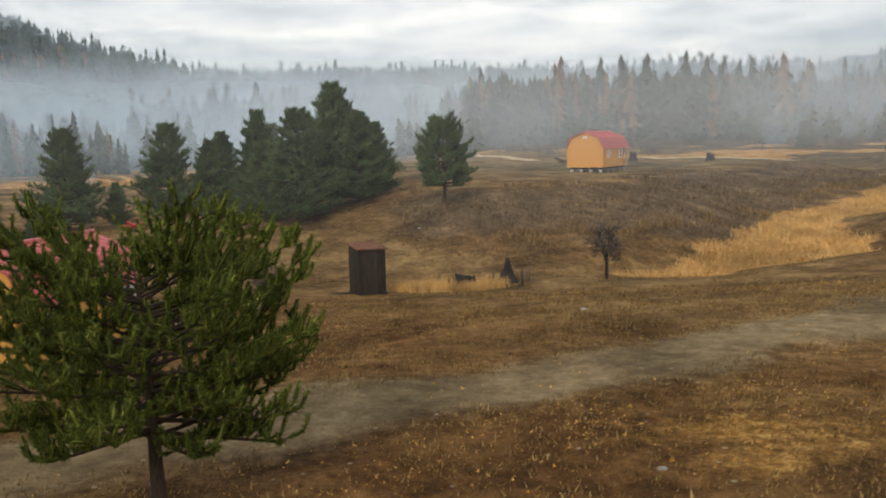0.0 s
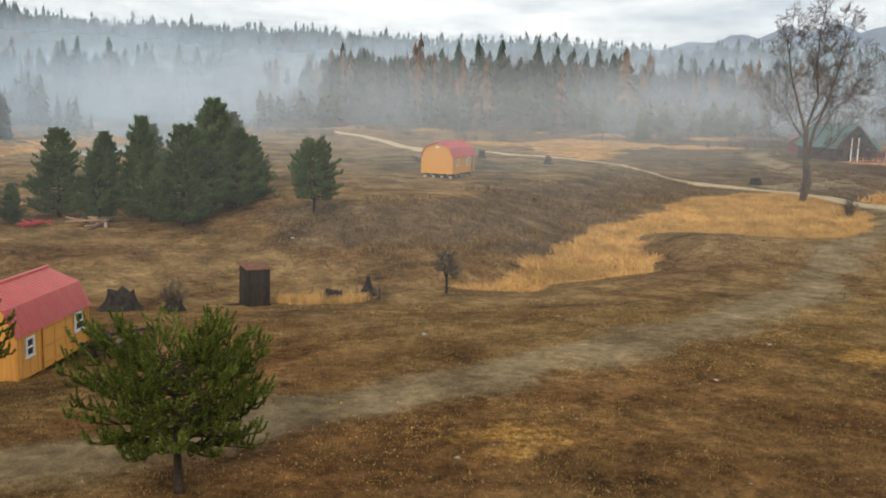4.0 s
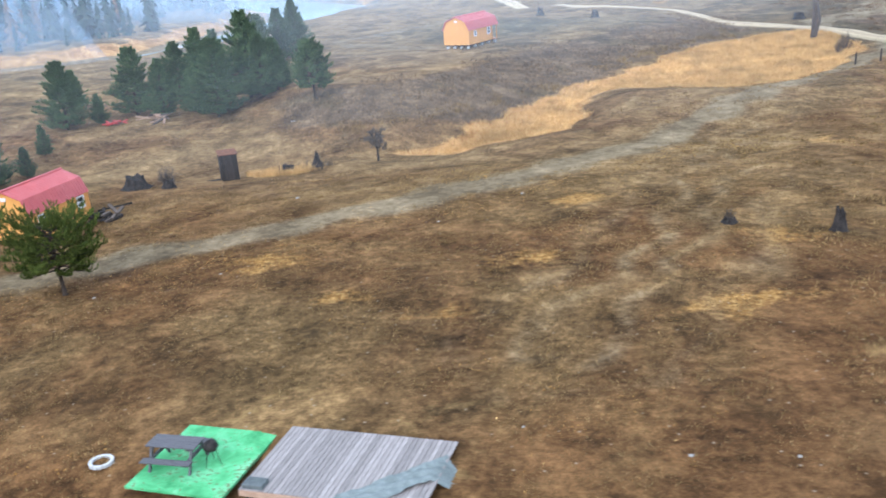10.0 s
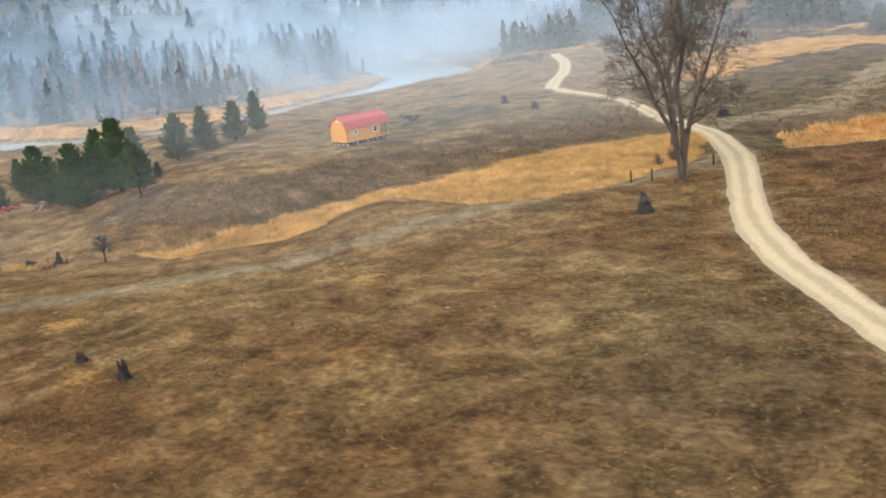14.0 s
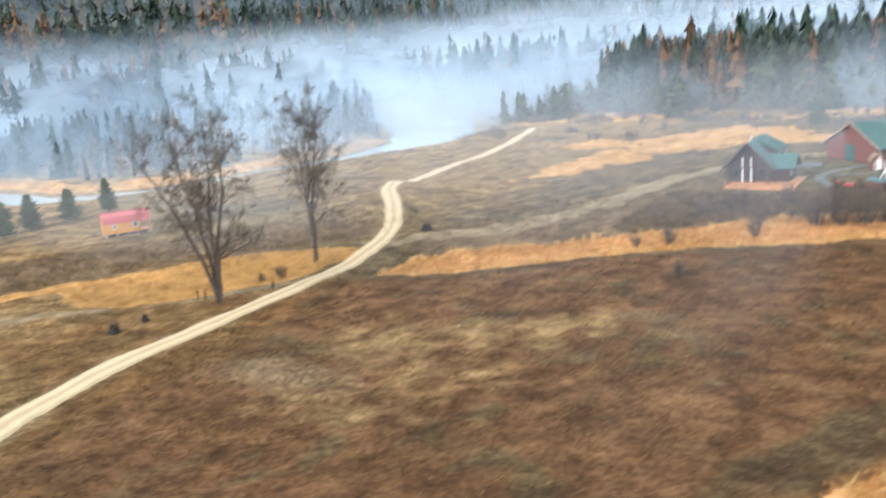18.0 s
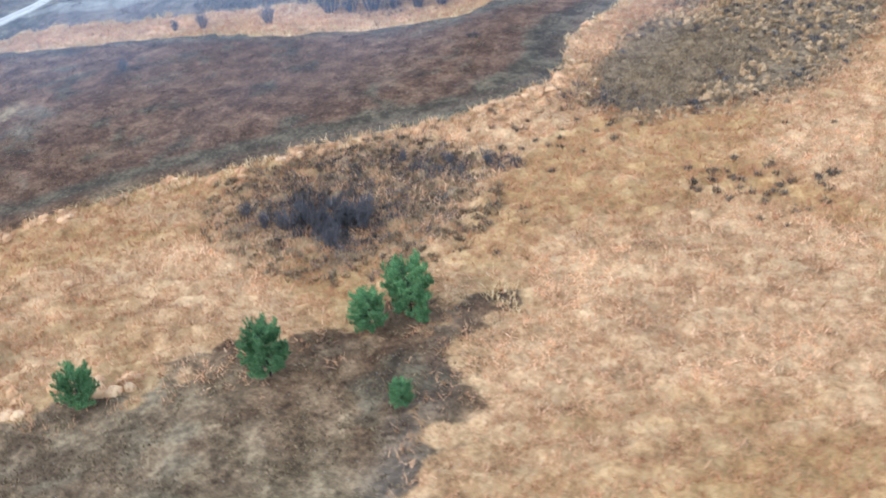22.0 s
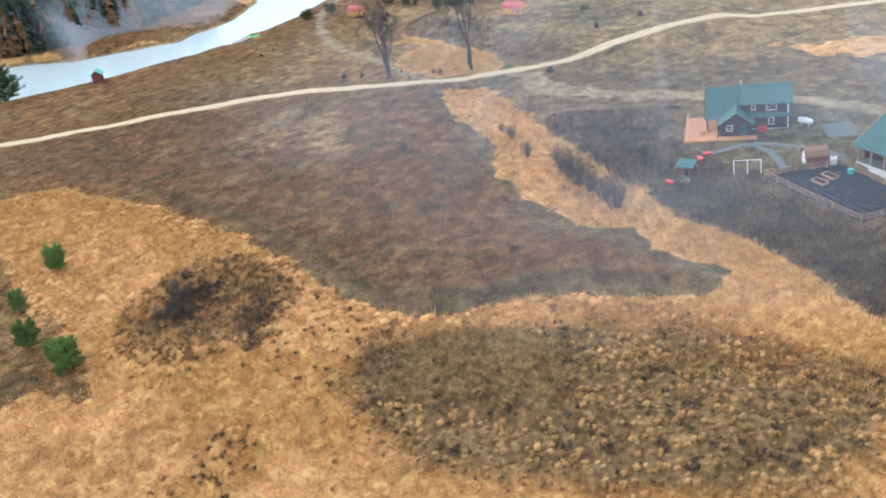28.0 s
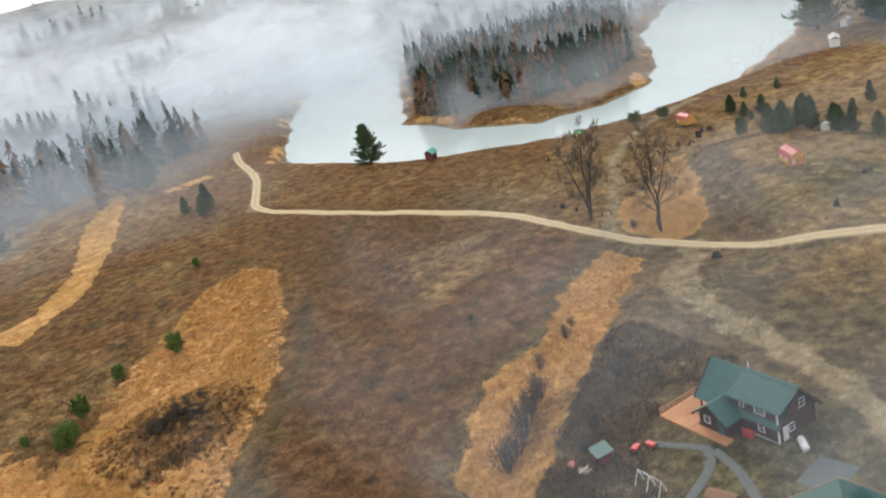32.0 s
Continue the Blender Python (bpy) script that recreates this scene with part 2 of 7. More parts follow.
RNG = np.random.default_rng(7)
WAVES = [(RNG.uniform(0, 2 * math.pi), RNG.uniform(0, 2 * math.pi), k) for k in range(36)]


def wobble(x, y, size, seed=0):
    """Smooth random relief from a few crossed waves, about -1 to 1."""
    out = np.zeros(np.shape(x))
    for a, ph, k in WAVES[seed * 6:seed * 6 + 6]:
        w = 2 * math.pi / (size * (0.6 + 0.17 * (k % 6)))
        out = out + np.sin((x * math.cos(a) + y * math.sin(a)) * w + ph + 1.7 * np.sin((y * math.cos(a) - x * math.sin(a)) * w * 0.7 + 2 * ph))
    return out / 3.2


def marsh_rag(x, y):
    """Ragged edge where the marsh thins out into a brown rise."""
    return (1.8 * wobble(x, y, 12, 0) + 1.8 * wobble(x, y, 3.5, 2)) * np.clip(1.4 * np.exp(-((x - 168) / 20) ** 2 - ((y - 48) / 17) ** 2), 0, 1)


def bump(x, y, cx, cy, sx, sy):
    return np.exp(-((x - cx) / sx) ** 2 - ((y - cy) / sy) ** 2)


def river_depth(x, y):
    d1, w1 = polyline(x, y, RIVER)
    d2, w2 = polyline(x, y, RIVER_WEST)
    ragged = wobble(x, y, 24, 1) * 1.5
    return np.maximum(w1 - d1, w2 - d2) + ragged


def bearing(x, y):
    return np.degrees(np.arctan2(-(x - 60), y - 80)), np.hypot(x - 60, y - 80)


def hz(x, y):
    """Height of the ground."""
    x, y = np.asarray(x, float), np.asarray(y, float)
    z = 0.25 + 0.22 * wobble(x, y, 30, 2) * step(np.hypot(x - 8, y - 10), 10, 40) + 0.05 * wobble(x, y, 7, 3)
    z += 1.75 * step(inside(x, y, KNOLL), -7.5, 3.5) - 0.5 * bump(x, y, -14, 45, 16, 20)
    z -= 1.3 * bump(x, y, 2, 38, 26, 9) + 0.75 * bump(x, y, -13, 24.5, 9, 5.5)
    z -= 1.25 * step(inside(x, y, REED_FRONT), -5, 3) * step(95 - y, 5, 40)
    z += 0.35 * bump(x, y, 30, 10, 22, 18)
    z -= 0.8 * step(inside(x, y, REED_CHANNEL), -7, 3)
    z += 0.30 * (wobble(x, y, 4.2, 1) + 0.7 * wobble(x, y, 2.6, 4)) * step(inside(x, y, REED_MARSH), 0, 3)
    z += 1.7 * bump(x, y, 96, 146, 26, 32) + 0.7 * bump(x, y, 98, 78, 28, 28)
    z += 2.2 * step(x, 186, 215) * step(y, -60, 20) + 0.4 * step(x, 120, 150)
    ang, r = bearing(x, y)
    z += 2.6 * step(y, 150, 300) * step(x, -60, 40)
    amp = np.interp(ang, (-180, -60, -30, 0, 10, 21, 32, 48, 70, 100, 130, 180), (55, 40, 40, 48, 52, 52, 92, 126, 135, 115, 75, 55))
    z += amp * step(r, 360, 820) * (1 + 0.09 * wobble(x, y, 260, 4) * step(r, 400, 700)) + 0.04 * np.maximum(r - 820, 0)
    bank = river_depth(x, y)
    low = step(bank, -9, 1.0)
    z = z * (1 - low) + (-1.9 - 2.2 * step(bank, -1.0, 6)) * low
    return z


def hz1(x, y):
    return float(hz(np.array([x]), np.array([y]))[0])


def on(x, y, turn=0.0, up=0.0, s=1.0):
    """A pose on the ground."""
    return Matrix.LocRotScale((x, y, hz1(x, y) + up), Euler((0, 0, radians(turn))), (s, s, s))


# ---- materials ----
def material(name):
    m = bpy.data.materials.new(name)
    m.use_nodes = True
    return m, Nodes(m.node_tree)


def finish(n, color, rough=0.85, bump_h=None, bump_d=0.02, metallic=0.0, **more):
    ins = dict(Base_Color=color if isinstance(color, bpy.types.NodeSocket) else (*color, 1), Roughness=rough, Metallic=metallic)
    if bump_h is not None:
        ins["Normal"] = n.add("ShaderNodeBump", Height=bump_h, Distance=bump_d, Strength=1.0).outputs[0]
    ins.update(more)
    p = n.add("ShaderNodeBsdfPrincipled", **ins)
    n.add("ShaderNodeOutputMaterial", Surface=p.outputs[0])


def plain(name, a, b, scale=6.0, rough=0.8, bump_d=0.004, metallic=0.0, stretch=(1, 1, 1), random=0.0):
    """Two tones mixed by grain at two scales, with slight relief."""
    m, n = material(name)
    mp = n.add("ShaderNodeMapping", Vector=n.add("ShaderNodeTexCoord").outputs["Object"])
    mp.inputs["Scale"].default_value = stretch
    g = n.math("ADD", n.math("MULTIPLY", n.noise(mp.outputs[0], scale), 0.55), n.math("MULTIPLY", n.noise(mp.outputs[0], scale * 9, 3), 0.45))
    col = n.mix(n.span(g, 0.3, 0.7), a, b)
    if random:
        r = n.add("ShaderNodeObjectInfo").outputs["Random"]
        col = n.mix(1.0, col, n.ramp(r, [(0, 1 - random), (1, 1 + random)]), "MULTIPLY")
    finish(n, col, rough, g, bump_d, metallic, Specular_IOR_Level=0.15 if rough > 0.8 else 0.5)
    return m


def leafy(name, a, b, c=None, rough=0.7, far_tone=None):
    """Needles, stems and blades: a tone for each island, with a little light through them."""
    m, n = material(name)
    r = n.add("ShaderNodeNewGeometry").outputs["Random Per Island"]
    stops = [(0.0, a), (1.0, b)] if c is None else [(0.0, a), (0.6, b), (1.0, c)]
    pos = n.add("ShaderNodeNewGeometry").outputs["Position"]
    patch = n.noise(pos, 0.11, 3)
    col = n.mix(1.0, n.ramp(r, stops), n.ramp(patch, [(0.3, 0.72), (0.7, 1.22)]), "MULTIPLY")
    # Clump-sized tone noise paints the relief shading that flat light leaves out.
    col = n.mix(1.0, col, n.ramp(n.noise(pos, 0.5, 3, 0.6, 0.6), [(0.34, 0.70), (0.5, 1.0), (0.66, 1.18)]), "MULTIPLY")
    if far_tone:
        col = n.mix(n.span(n.noise(pos, 0.028, 5, 0.6, 0.9), 0.42, 0.58, 0, 0.85), col, far_tone)
    finish(n, col, rough, Specular_IOR_Level=0.12)
    return m


def ground_material():
    m, n = material("dry_autumn_ground")
    pos = n.add("ShaderNodeNewGeometry").outputs["Position"]
    z1 = n.attribute("zone")
    z2 = n.attribute("cover")
    a, b, c, d = n.noise(pos, 0.055, 5, 0.6, 0.6), n.noise(pos, 0.35, 5, 0.65, 0.4), n.noise(pos, 2.4, 5, 0.7), n.noise(pos, 14.0, 4, 0.7)
    tone = n.math("ADD", n.math("ADD", n.math("MULTIPLY", b, 0.4), n.math("MULTIPLY", c, 0.36)), n.math("MULTIPLY", d, 0.24))
    grass = n.ramp(tone, [(0.38, (0.032, 0.020, 0.009)), (0.46, (0.093, 0.056, 0.022)), (0.53, (0.172, 0.103, 0.040)), (0.62, (0.35, 0.212, 0.086))])
    rust = n.ramp(tone, [(0.38, (0.028, 0.015, 0.007)), (0.48, (0.098, 0.048, 0.018)), (0.62, (0.24, 0.122, 0.045))])
    grass = n.mix(n.span(a, 0.36, 0.54), grass, rust)
    olive = n.ramp(tone, [(0.38, (0.031, 0.023, 0.012)), (0.48, (0.078, 0.057, 0.029)), (0.62, (0.170, 0.128, 0.067))])
    wear = n.attribute("wear")
    edge = n.math("ADD", wear[2], n.math("MULTIPLY", n.math("SUBTRACT", a, 0.5), 1.4))
    grass = n.mix(n.span(edge, 0.1, 0.9, 0, 0.95), grass, olive)
    grass = n.mix(n.span(n.noise(pos, 0.20, 6, 0.72, 0.8), 0.60, 0.70, 0, 0.36), grass, n.ramp(c, [(0.3, (0.26, 0.155, 0.055)), (0.7, (0.50, 0.33, 0.13))]))
    dark = n.ramp(tone, [(0.34, (0.042, 0.030, 0.019)), (0.48, (0.110, 0.074, 0.043)), (0.66, (0.27, 0.180, 0.100))])
    col = n.mix(z1[1], grass, dark)
    leaf = n.ramp(n.noise(pos, 5.0, 5, 0.75), [(0.36, (0.15, 0.075, 0.020)), (0.5, (0.36, 0.185, 0.048)), (0.64, (0.60, 0.37, 0.13))])
    edge = n.math("ADD", wear[0], n.math("MULTIPLY", n.math("SUBTRACT", c, 0.5), 1.1))
    col = n.mix(n.span(edge, 0.30, 0.80, 0, 0.85), col, leaf)
    moss = n.ramp(tone, [(0.38, (0.018, 0.014, 0.008)), (0.48, (0.050, 0.038, 0.019)), (0.62, (0.145, 0.104, 0.048))])
    edge = n.math("ADD", wear[1], n.math("MULTIPLY", n.math("SUBTRACT", b, 0.5), 0.9))
    mossy = n.span(edge, 0.30, 0.85, 0, 0.8)
    col = n.mix(mossy, col, moss)
    field = n.ramp(tone, [(0.38, (0.028, 0.015, 0.008)), (0.48, (0.088, 0.044, 0.020)), (0.63, (0.21, 0.112, 0.050))])
    pale = n.ramp(tone, [(0.36, (0.040, 0.032, 0.016)), (0.5, (0.105, 0.085, 0.045)), (0.66, (0.23, 0.19, 0.11))])
    field = n.mix(n.span(n.noise(pos, 0.045, 5, 0.65, 0.8), 0.54, 0.68, 0, 0.55), field, pale)
    col = n.mix(z2[0], col, n.mix(mossy, field, moss))
    # Pale straw; over the cabin meadow it stands in for missing distance haze.
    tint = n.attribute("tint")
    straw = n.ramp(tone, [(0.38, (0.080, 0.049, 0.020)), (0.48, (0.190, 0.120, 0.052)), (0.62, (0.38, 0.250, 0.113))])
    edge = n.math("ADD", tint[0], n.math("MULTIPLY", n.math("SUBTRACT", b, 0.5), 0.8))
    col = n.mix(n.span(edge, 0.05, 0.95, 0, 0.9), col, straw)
    green = n.ramp(tone, [(0.38, (0.022, 0.019, 0.010)), (0.48, (0.062, 0.053, 0.027)), (0.62, (0.19, 0.160, 0.088))])
    col = n.mix(z2[1], col, green)
    soil = n.ramp(tone, [(0.35, (0.115, 0.084, 0.046)), (0.5, (0.225, 0.168, 0.096)), (0.66, (0.42, 0.325, 0.20))])
    edge = n.math("ADD", z1[2], n.math("MULTIPLY", n.math("SUBTRACT", c, 0.5), 0.6))
    col = n.mix(n.span(edge, 0.12, 0.85, 0, 0.85), col, soil)
    lane = n.ramp(tone, [(0.35, (0.100, 0.074, 0.041)), (0.5, (0.200, 0.151, 0.086)), (0.66, (0.36, 0.280, 0.168))])
    edge = n.math("ADD", tint[1], n.math("MULTIPLY", n.math("SUBTRACT", c, 0.5), 0.7))
    col = n.mix(n.span(edge, 0.10, 0.90, 0, 0.78), col, lane)
    # Strong dark-to-light ramp paints clump shadows into the reed colour.
    reed = n.ramp(tone, [(0.38, (0.16, 0.076, 0.026)), (0.47, (0.35, 0.180, 0.064)), (0.58, (0.55, 0.320, 0.125))])
    edge = n.math("ADD", z1[0], n.math("MULTIPLY", n.math("SUBTRACT", b, 0.5), 0.95))
    rusty = n.ramp(tone, [(0.34, (0.15, 0.075, 0.022)), (0.46, (0.29, 0.150, 0.042)), (0.62, (0.47, 0.265, 0.085))])
    reed = n.mix(n.span(n.noise(pos, 0.028, 5, 0.6, 0.9), 0.42, 0.58, 0, 0.85), reed, rusty)
    col = n.mix(n.span(edge, 0.34, 0.66), col, reed)
    brown = n.ramp(n.noise(pos, 0.9, 4, 0.7), [(0.36, (0.085, 0.050, 0.022)), (0.50, (0.165, 0.100, 0.044)), (0.66, (0.27, 0.165, 0.072))])
    col = n.mix(z2[2], col, brown)
    col = n.mix(1.0, col, n.ramp(n.noise(pos, 0.16, 5, 0.6, 0.5), [(0.32, 0.80), (0.5, 1.0), (0.68, 1.15)]), "MULTIPLY")
    col = n.mix(1.0, col, n.ramp(n.noise(pos, 0.85, 4, 0.65, 0.3), [(0.34, 0.80), (0.5, 1.0), (0.66, 1.18)]), "MULTIPLY")
    speck = n.span(n.add("ShaderNodeTexVoronoi", Vector=pos, Scale=1.7).outputs["Distance"], 0.06, 0.09, 0.55, 0)
    col = n.mix(speck, col, (0.40, 0.32, 0.22))
    h = n.math("ADD", n.math("MULTIPLY", c, 0.6), n.math("MULTIPLY", d, 0.4))
    finish(n, col, 0.95, h, 0.16, Specular_IOR_Level=0.06)
    return m


def gravel_material():
    m, n = material("pale_gravel")
    pos = n.add("ShaderNodeNewGeometry").outputs["Position"]
    lane = n.attribute("lane")[0]
    b, c = n.noise(pos, 0.5, 4, 0.6), n.noise(pos, 7.0, 5, 0.7)
    wheel = n.ramp(c, [(0.3, (0.38, 0.285, 0.165)), (0.7, (0.62, 0.48, 0.295))])
    crown = n.ramp(c, [(0.3, (0.27, 0.205, 0.118)), (0.7, (0.49, 0.38, 0.228))])
    f = n.math("ADD", lane, n.math("MULTIPLY", n.math("SUBTRACT", b, 0.5), 0.9))
    finish(n, n.mix(n.span(f, 0.25, 0.75), crown, wheel), 0.95, c, 0.03, Specular_IOR_Level=0.1)
    return m


def water_material():
    m, n = material("still_river_water")
    pos = n.add("ShaderNodeNewGeometry").outputs["Position"]
    # Pale silty base colour also stands in for grazing sky reflection.
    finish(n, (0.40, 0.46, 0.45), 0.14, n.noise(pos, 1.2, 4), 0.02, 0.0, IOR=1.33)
    return m


GROUND, GRAVEL, WATER = ground_material(), gravel_material(), water_material()
NEEDLES = leafy("pine_needles", (0.026, 0.040, 0.008), (0.072, 0.096, 0.016), (0.19, 0.205, 0.040))
NEEDLES_DARK = leafy("dark_pine_needles", (0.034, 0.060, 0.028), (0.072, 0.112, 0.047), (0.155, 0.195, 0.072))
FOREST = leafy("forest_needles", (0.016, 0.030, 0.021), (0.032, 0.052, 0.034), (0.055, 0.074, 0.042))
LARCH = leafy("orange_larch_needles", (0.11, 0.060, 0.030), (0.18, 0.094, 0.042), (0.13, 0.085, 0.046))
PINE_BARK = plain("dark_pine_bark", (0.030, 0.022, 0.016), (0.085, 0.064, 0.048), 5, 0.95, 0.02, stretch=(1, 1, 0.25))
BARK = plain("grey_brown_bark", (0.055, 0.042, 0.033), (0.16, 0.125, 0.10), 5, 0.95, 0.02, stretch=(1, 1, 0.25))
COTTON_BARK = plain("furrowed_cottonwood_bark", (0.050, 0.039, 0.031), (0.135, 0.105, 0.085), 4, 0.95, 0.03, stretch=(1, 1, 0.2))
TWIG = leafy("bare_twigs", (0.075, 0.060, 0.045), (0.16, 0.125, 0.095))
CHAR = plain("charred_stump_wood", (0.010, 0.009, 0.009), (0.055, 0.045, 0.038), 6, 0.9, 0.03, stretch=(1, 1, 0.2))
REEDS = leafy("golden_reed_blades", (0.41, 0.195, 0.070), (0.56, 0.282, 0.106), (0.72, 0.42, 0.185), far_tone=(0.39, 0.170, 0.056))
PALE_REEDS = leafy("pale_reed_blades", (0.43, 0.25, 0.09), (0.58, 0.36, 0.135), (0.74, 0.50, 0.22))
STRAW = leafy("dry_grass_blades", (0.10, 0.062, 0.024), (0.20, 0.125, 0.045), (0.36, 0.24, 0.10))
FIELD_GRASS = leafy("rusty_field_grass", (0.055, 0.030, 0.014), (0.120, 0.066, 0.028), (0.25, 0.145, 0.062))
MARSH_NEEDLES = leafy("fresh_green_needles", (0.065, 0.115, 0.030), (0.14, 0.215, 0.060), (0.27, 0.34, 0.10))
EDGE_FOREST = leafy("dark_green_edge_needles", (0.020, 0.036, 0.022), (0.038, 0.060, 0.032), (0.066, 0.082, 0.038))
MOSS = leafy("pale_mossy_grass", (0.062, 0.060, 0.034), (0.115, 0.110, 0.064), (0.25, 0.235, 0.15))
WEEDS = leafy("dark_weed_stems", (0.065, 0.042, 0.022), (0.14, 0.090, 0.046), (0.30, 0.195, 0.10))
CATTAIL = leafy("brown_cattail_blades", (0.13, 0.078, 0.034), (0.24, 0.148, 0.063), (0.40, 0.26, 0.112))
PALE_DOME = leafy("tan_tussock_heart", (0.25, 0.138, 0.050), (0.34, 0.195, 0.075), (0.46, 0.28, 0.115))
RIM_STRAW = leafy("rim_straw_heart", (0.36, 0.180, 0.062), (0.48, 0.255, 0.092), (0.58, 0.34, 0.14))
PALE = leafy("pale_straw_tussock", (0.38, 0.210, 0.078), (0.50, 0.295, 0.115), (0.66, 0.42, 0.185))
LITTER = leafy("fallen_gold_leaves", (0.30, 0.15, 0.035), (0.52, 0.28, 0.07), (0.66, 0.42, 0.15))
DARKSTEM = leafy("blackish_dead_stems", (0.045, 0.036, 0.032), (0.09, 0.072, 0.058), (0.22, 0.16, 0.10))
SIDING = plain("honey_stained_plywood_siding", (0.60, 0.27, 0.055), (0.72, 0.36, 0.085), 2.5, 0.6, 0.003, stretch=(4, 4, 0.4))
SIDING_TRIM = plain("honey_stained_trim", (0.52, 0.22, 0.045), (0.64, 0.30, 0.07), 4, 0.6, 0.002)
RED_METAL = plain("red_painted_metal_roof", (0.42, 0.075, 0.07), (0.50, 0.105, 0.095), 1.5, 0.42, 0.001)
TEAL_METAL = plain("teal_green_metal_roof", (0.020, 0.074, 0.068), (0.034, 0.104, 0.094), 1.2, 0.62, 0.001)
LOG = plain("dark_red_brown_stained_logs", (0.036, 0.014, 0.010), (0.070, 0.026, 0.017), 3, 0.65, 0.006, stretch=(0.4, 0.4, 4))
BARN_RED = plain("dark_red_board_siding", (0.13, 0.032, 0.022), (0.19, 0.05, 0.034), 3, 0.75, 0.004, stretch=(3, 3, 0.4))
WHITE = plain("white_paint", (0.68, 0.67, 0.64), (0.80, 0.79, 0.76), 4, 0.5, 0.001)
GLASS = plain("dark_window_glass", (0.02, 0.025, 0.03), (0.045, 0.05, 0.06), 1.0, 0.08, 0.0)
CEDAR = plain("orange_cedar_decking", (0.42, 0.17, 0.065), (0.56, 0.26, 0.11), 5, 0.7, 0.003, stretch=(1, 6, 1), random=0.12)
GREY_WOOD = plain("weathered_grey_boards", (0.20, 0.170, 0.15), (0.36, 0.315, 0.28), 6, 0.85, 0.003, stretch=(8, 0.6, 1), random=0.22)
OLD_WOOD = plain("dark_weathered_planks", (0.016, 0.012, 0.010), (0.052, 0.040, 0.031), 6, 0.9, 0.006, stretch=(5, 5, 0.4), random=0.25)
RUST = plain("rusty_iron_sheet", (0.09, 0.038, 0.020), (0.20, 0.085, 0.045), 5, 0.85, 0.004)
TABLE_WOOD = plain("dark_grey_table_boards", (0.055, 0.050, 0.052), (0.12, 0.11, 0.11), 6, 0.7, 0.003, stretch=(0.6, 6, 1))
def worn_carpet():
    """Faded mint-green outdoor carpet with brown litter and worn, darker blotches."""
    m, n = material("faded_green_outdoor_carpet")
    pos = n.add("ShaderNodeTexCoord").outputs["Object"]
    a, b = n.noise(pos, 1.1, 5, 0.65, 0.6), n.noise(pos, 9.0, 5, 0.7)
    col = n.ramp(a, [(0.32, (0.06, 0.24, 0.08)), (0.5, (0.13, 0.42, 0.17)), (0.66, (0.22, 0.55, 0.27))])
    col = n.mix(n.span(n.math("ADD", n.math("MULTIPLY", a, 0.4), n.math("MULTIPLY", b, 0.6)), 0.53, 0.60, 0, 0.75), col, (0.13, 0.095, 0.04))
    finish(n, col, 0.92, b, 0.006, Specular_IOR_Level=0.1)
    return m


TURF = worn_carpet()
CONCRETE = plain("pale_concrete", (0.42, 0.40, 0.36), (0.58, 0.56, 0.52), 8, 0.9, 0.003)
BLACK_CLOTH = plain("black_weed_cloth", (0.008, 0.009, 0.013), (0.026, 0.028, 0.036), 1.6, 0.85, 0.01)
FENCE_WOOD = plain("weathered_tan_fence_wood", (0.26, 0.16, 0.10), (0.42, 0.28, 0.19), 5, 0.85, 0.003, random=0.15)
HUT_GREEN = plain("bright_green_metal_roof", (0.04, 0.26, 0.19), (0.07, 0.34, 0.25), 2, 0.45, 0.001)
TARP = plain("pale_grey_tarp", (0.09, 0.105, 0.092), (0.23, 0.25, 0.225), 4, 0.55, 0.01)
RED_PAINT = plain("red_paint", (0.42, 0.03, 0.025), (0.52, 0.05, 0.04), 4, 0.45, 0.001)
SHINGLE = plain("brown_shingles", (0.16, 0.085, 0.05), (0.28, 0.16, 0.10), 7, 0.9, 0.006)
SLATE = plain("grey_path_gravel", (0.075, 0.082, 0.078), (0.15, 0.16, 0.15), 6, 0.95, 0.01)
STONE = plain("pale_field_stone", (0.24, 0.215, 0.18), (0.42, 0.39, 0.34), 5, 0.9, 0.02)


# ---- ground ----
def axis(lo, hi, fine_lo, fine_hi, d):
    mid = list(np.arange(fine_lo, fine_hi + d / 2, d))
    out, s = [], d
    v = fine_hi
    while v < hi:
        s = min(s * 1.09, 60)
        v += s
        out.append(v)
    back, s, v = [], d, fine_lo
    while v > lo:
        s = min(s * 1.09, 60)
        v -= s
        back.append(v)
    return np.array(back[::-1] + mid + out)


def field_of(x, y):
    """Paler sweeps of grass across the dark field, and a far-meadow lift painted for haze."""
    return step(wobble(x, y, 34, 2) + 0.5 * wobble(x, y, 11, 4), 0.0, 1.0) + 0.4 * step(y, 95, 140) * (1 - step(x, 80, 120))


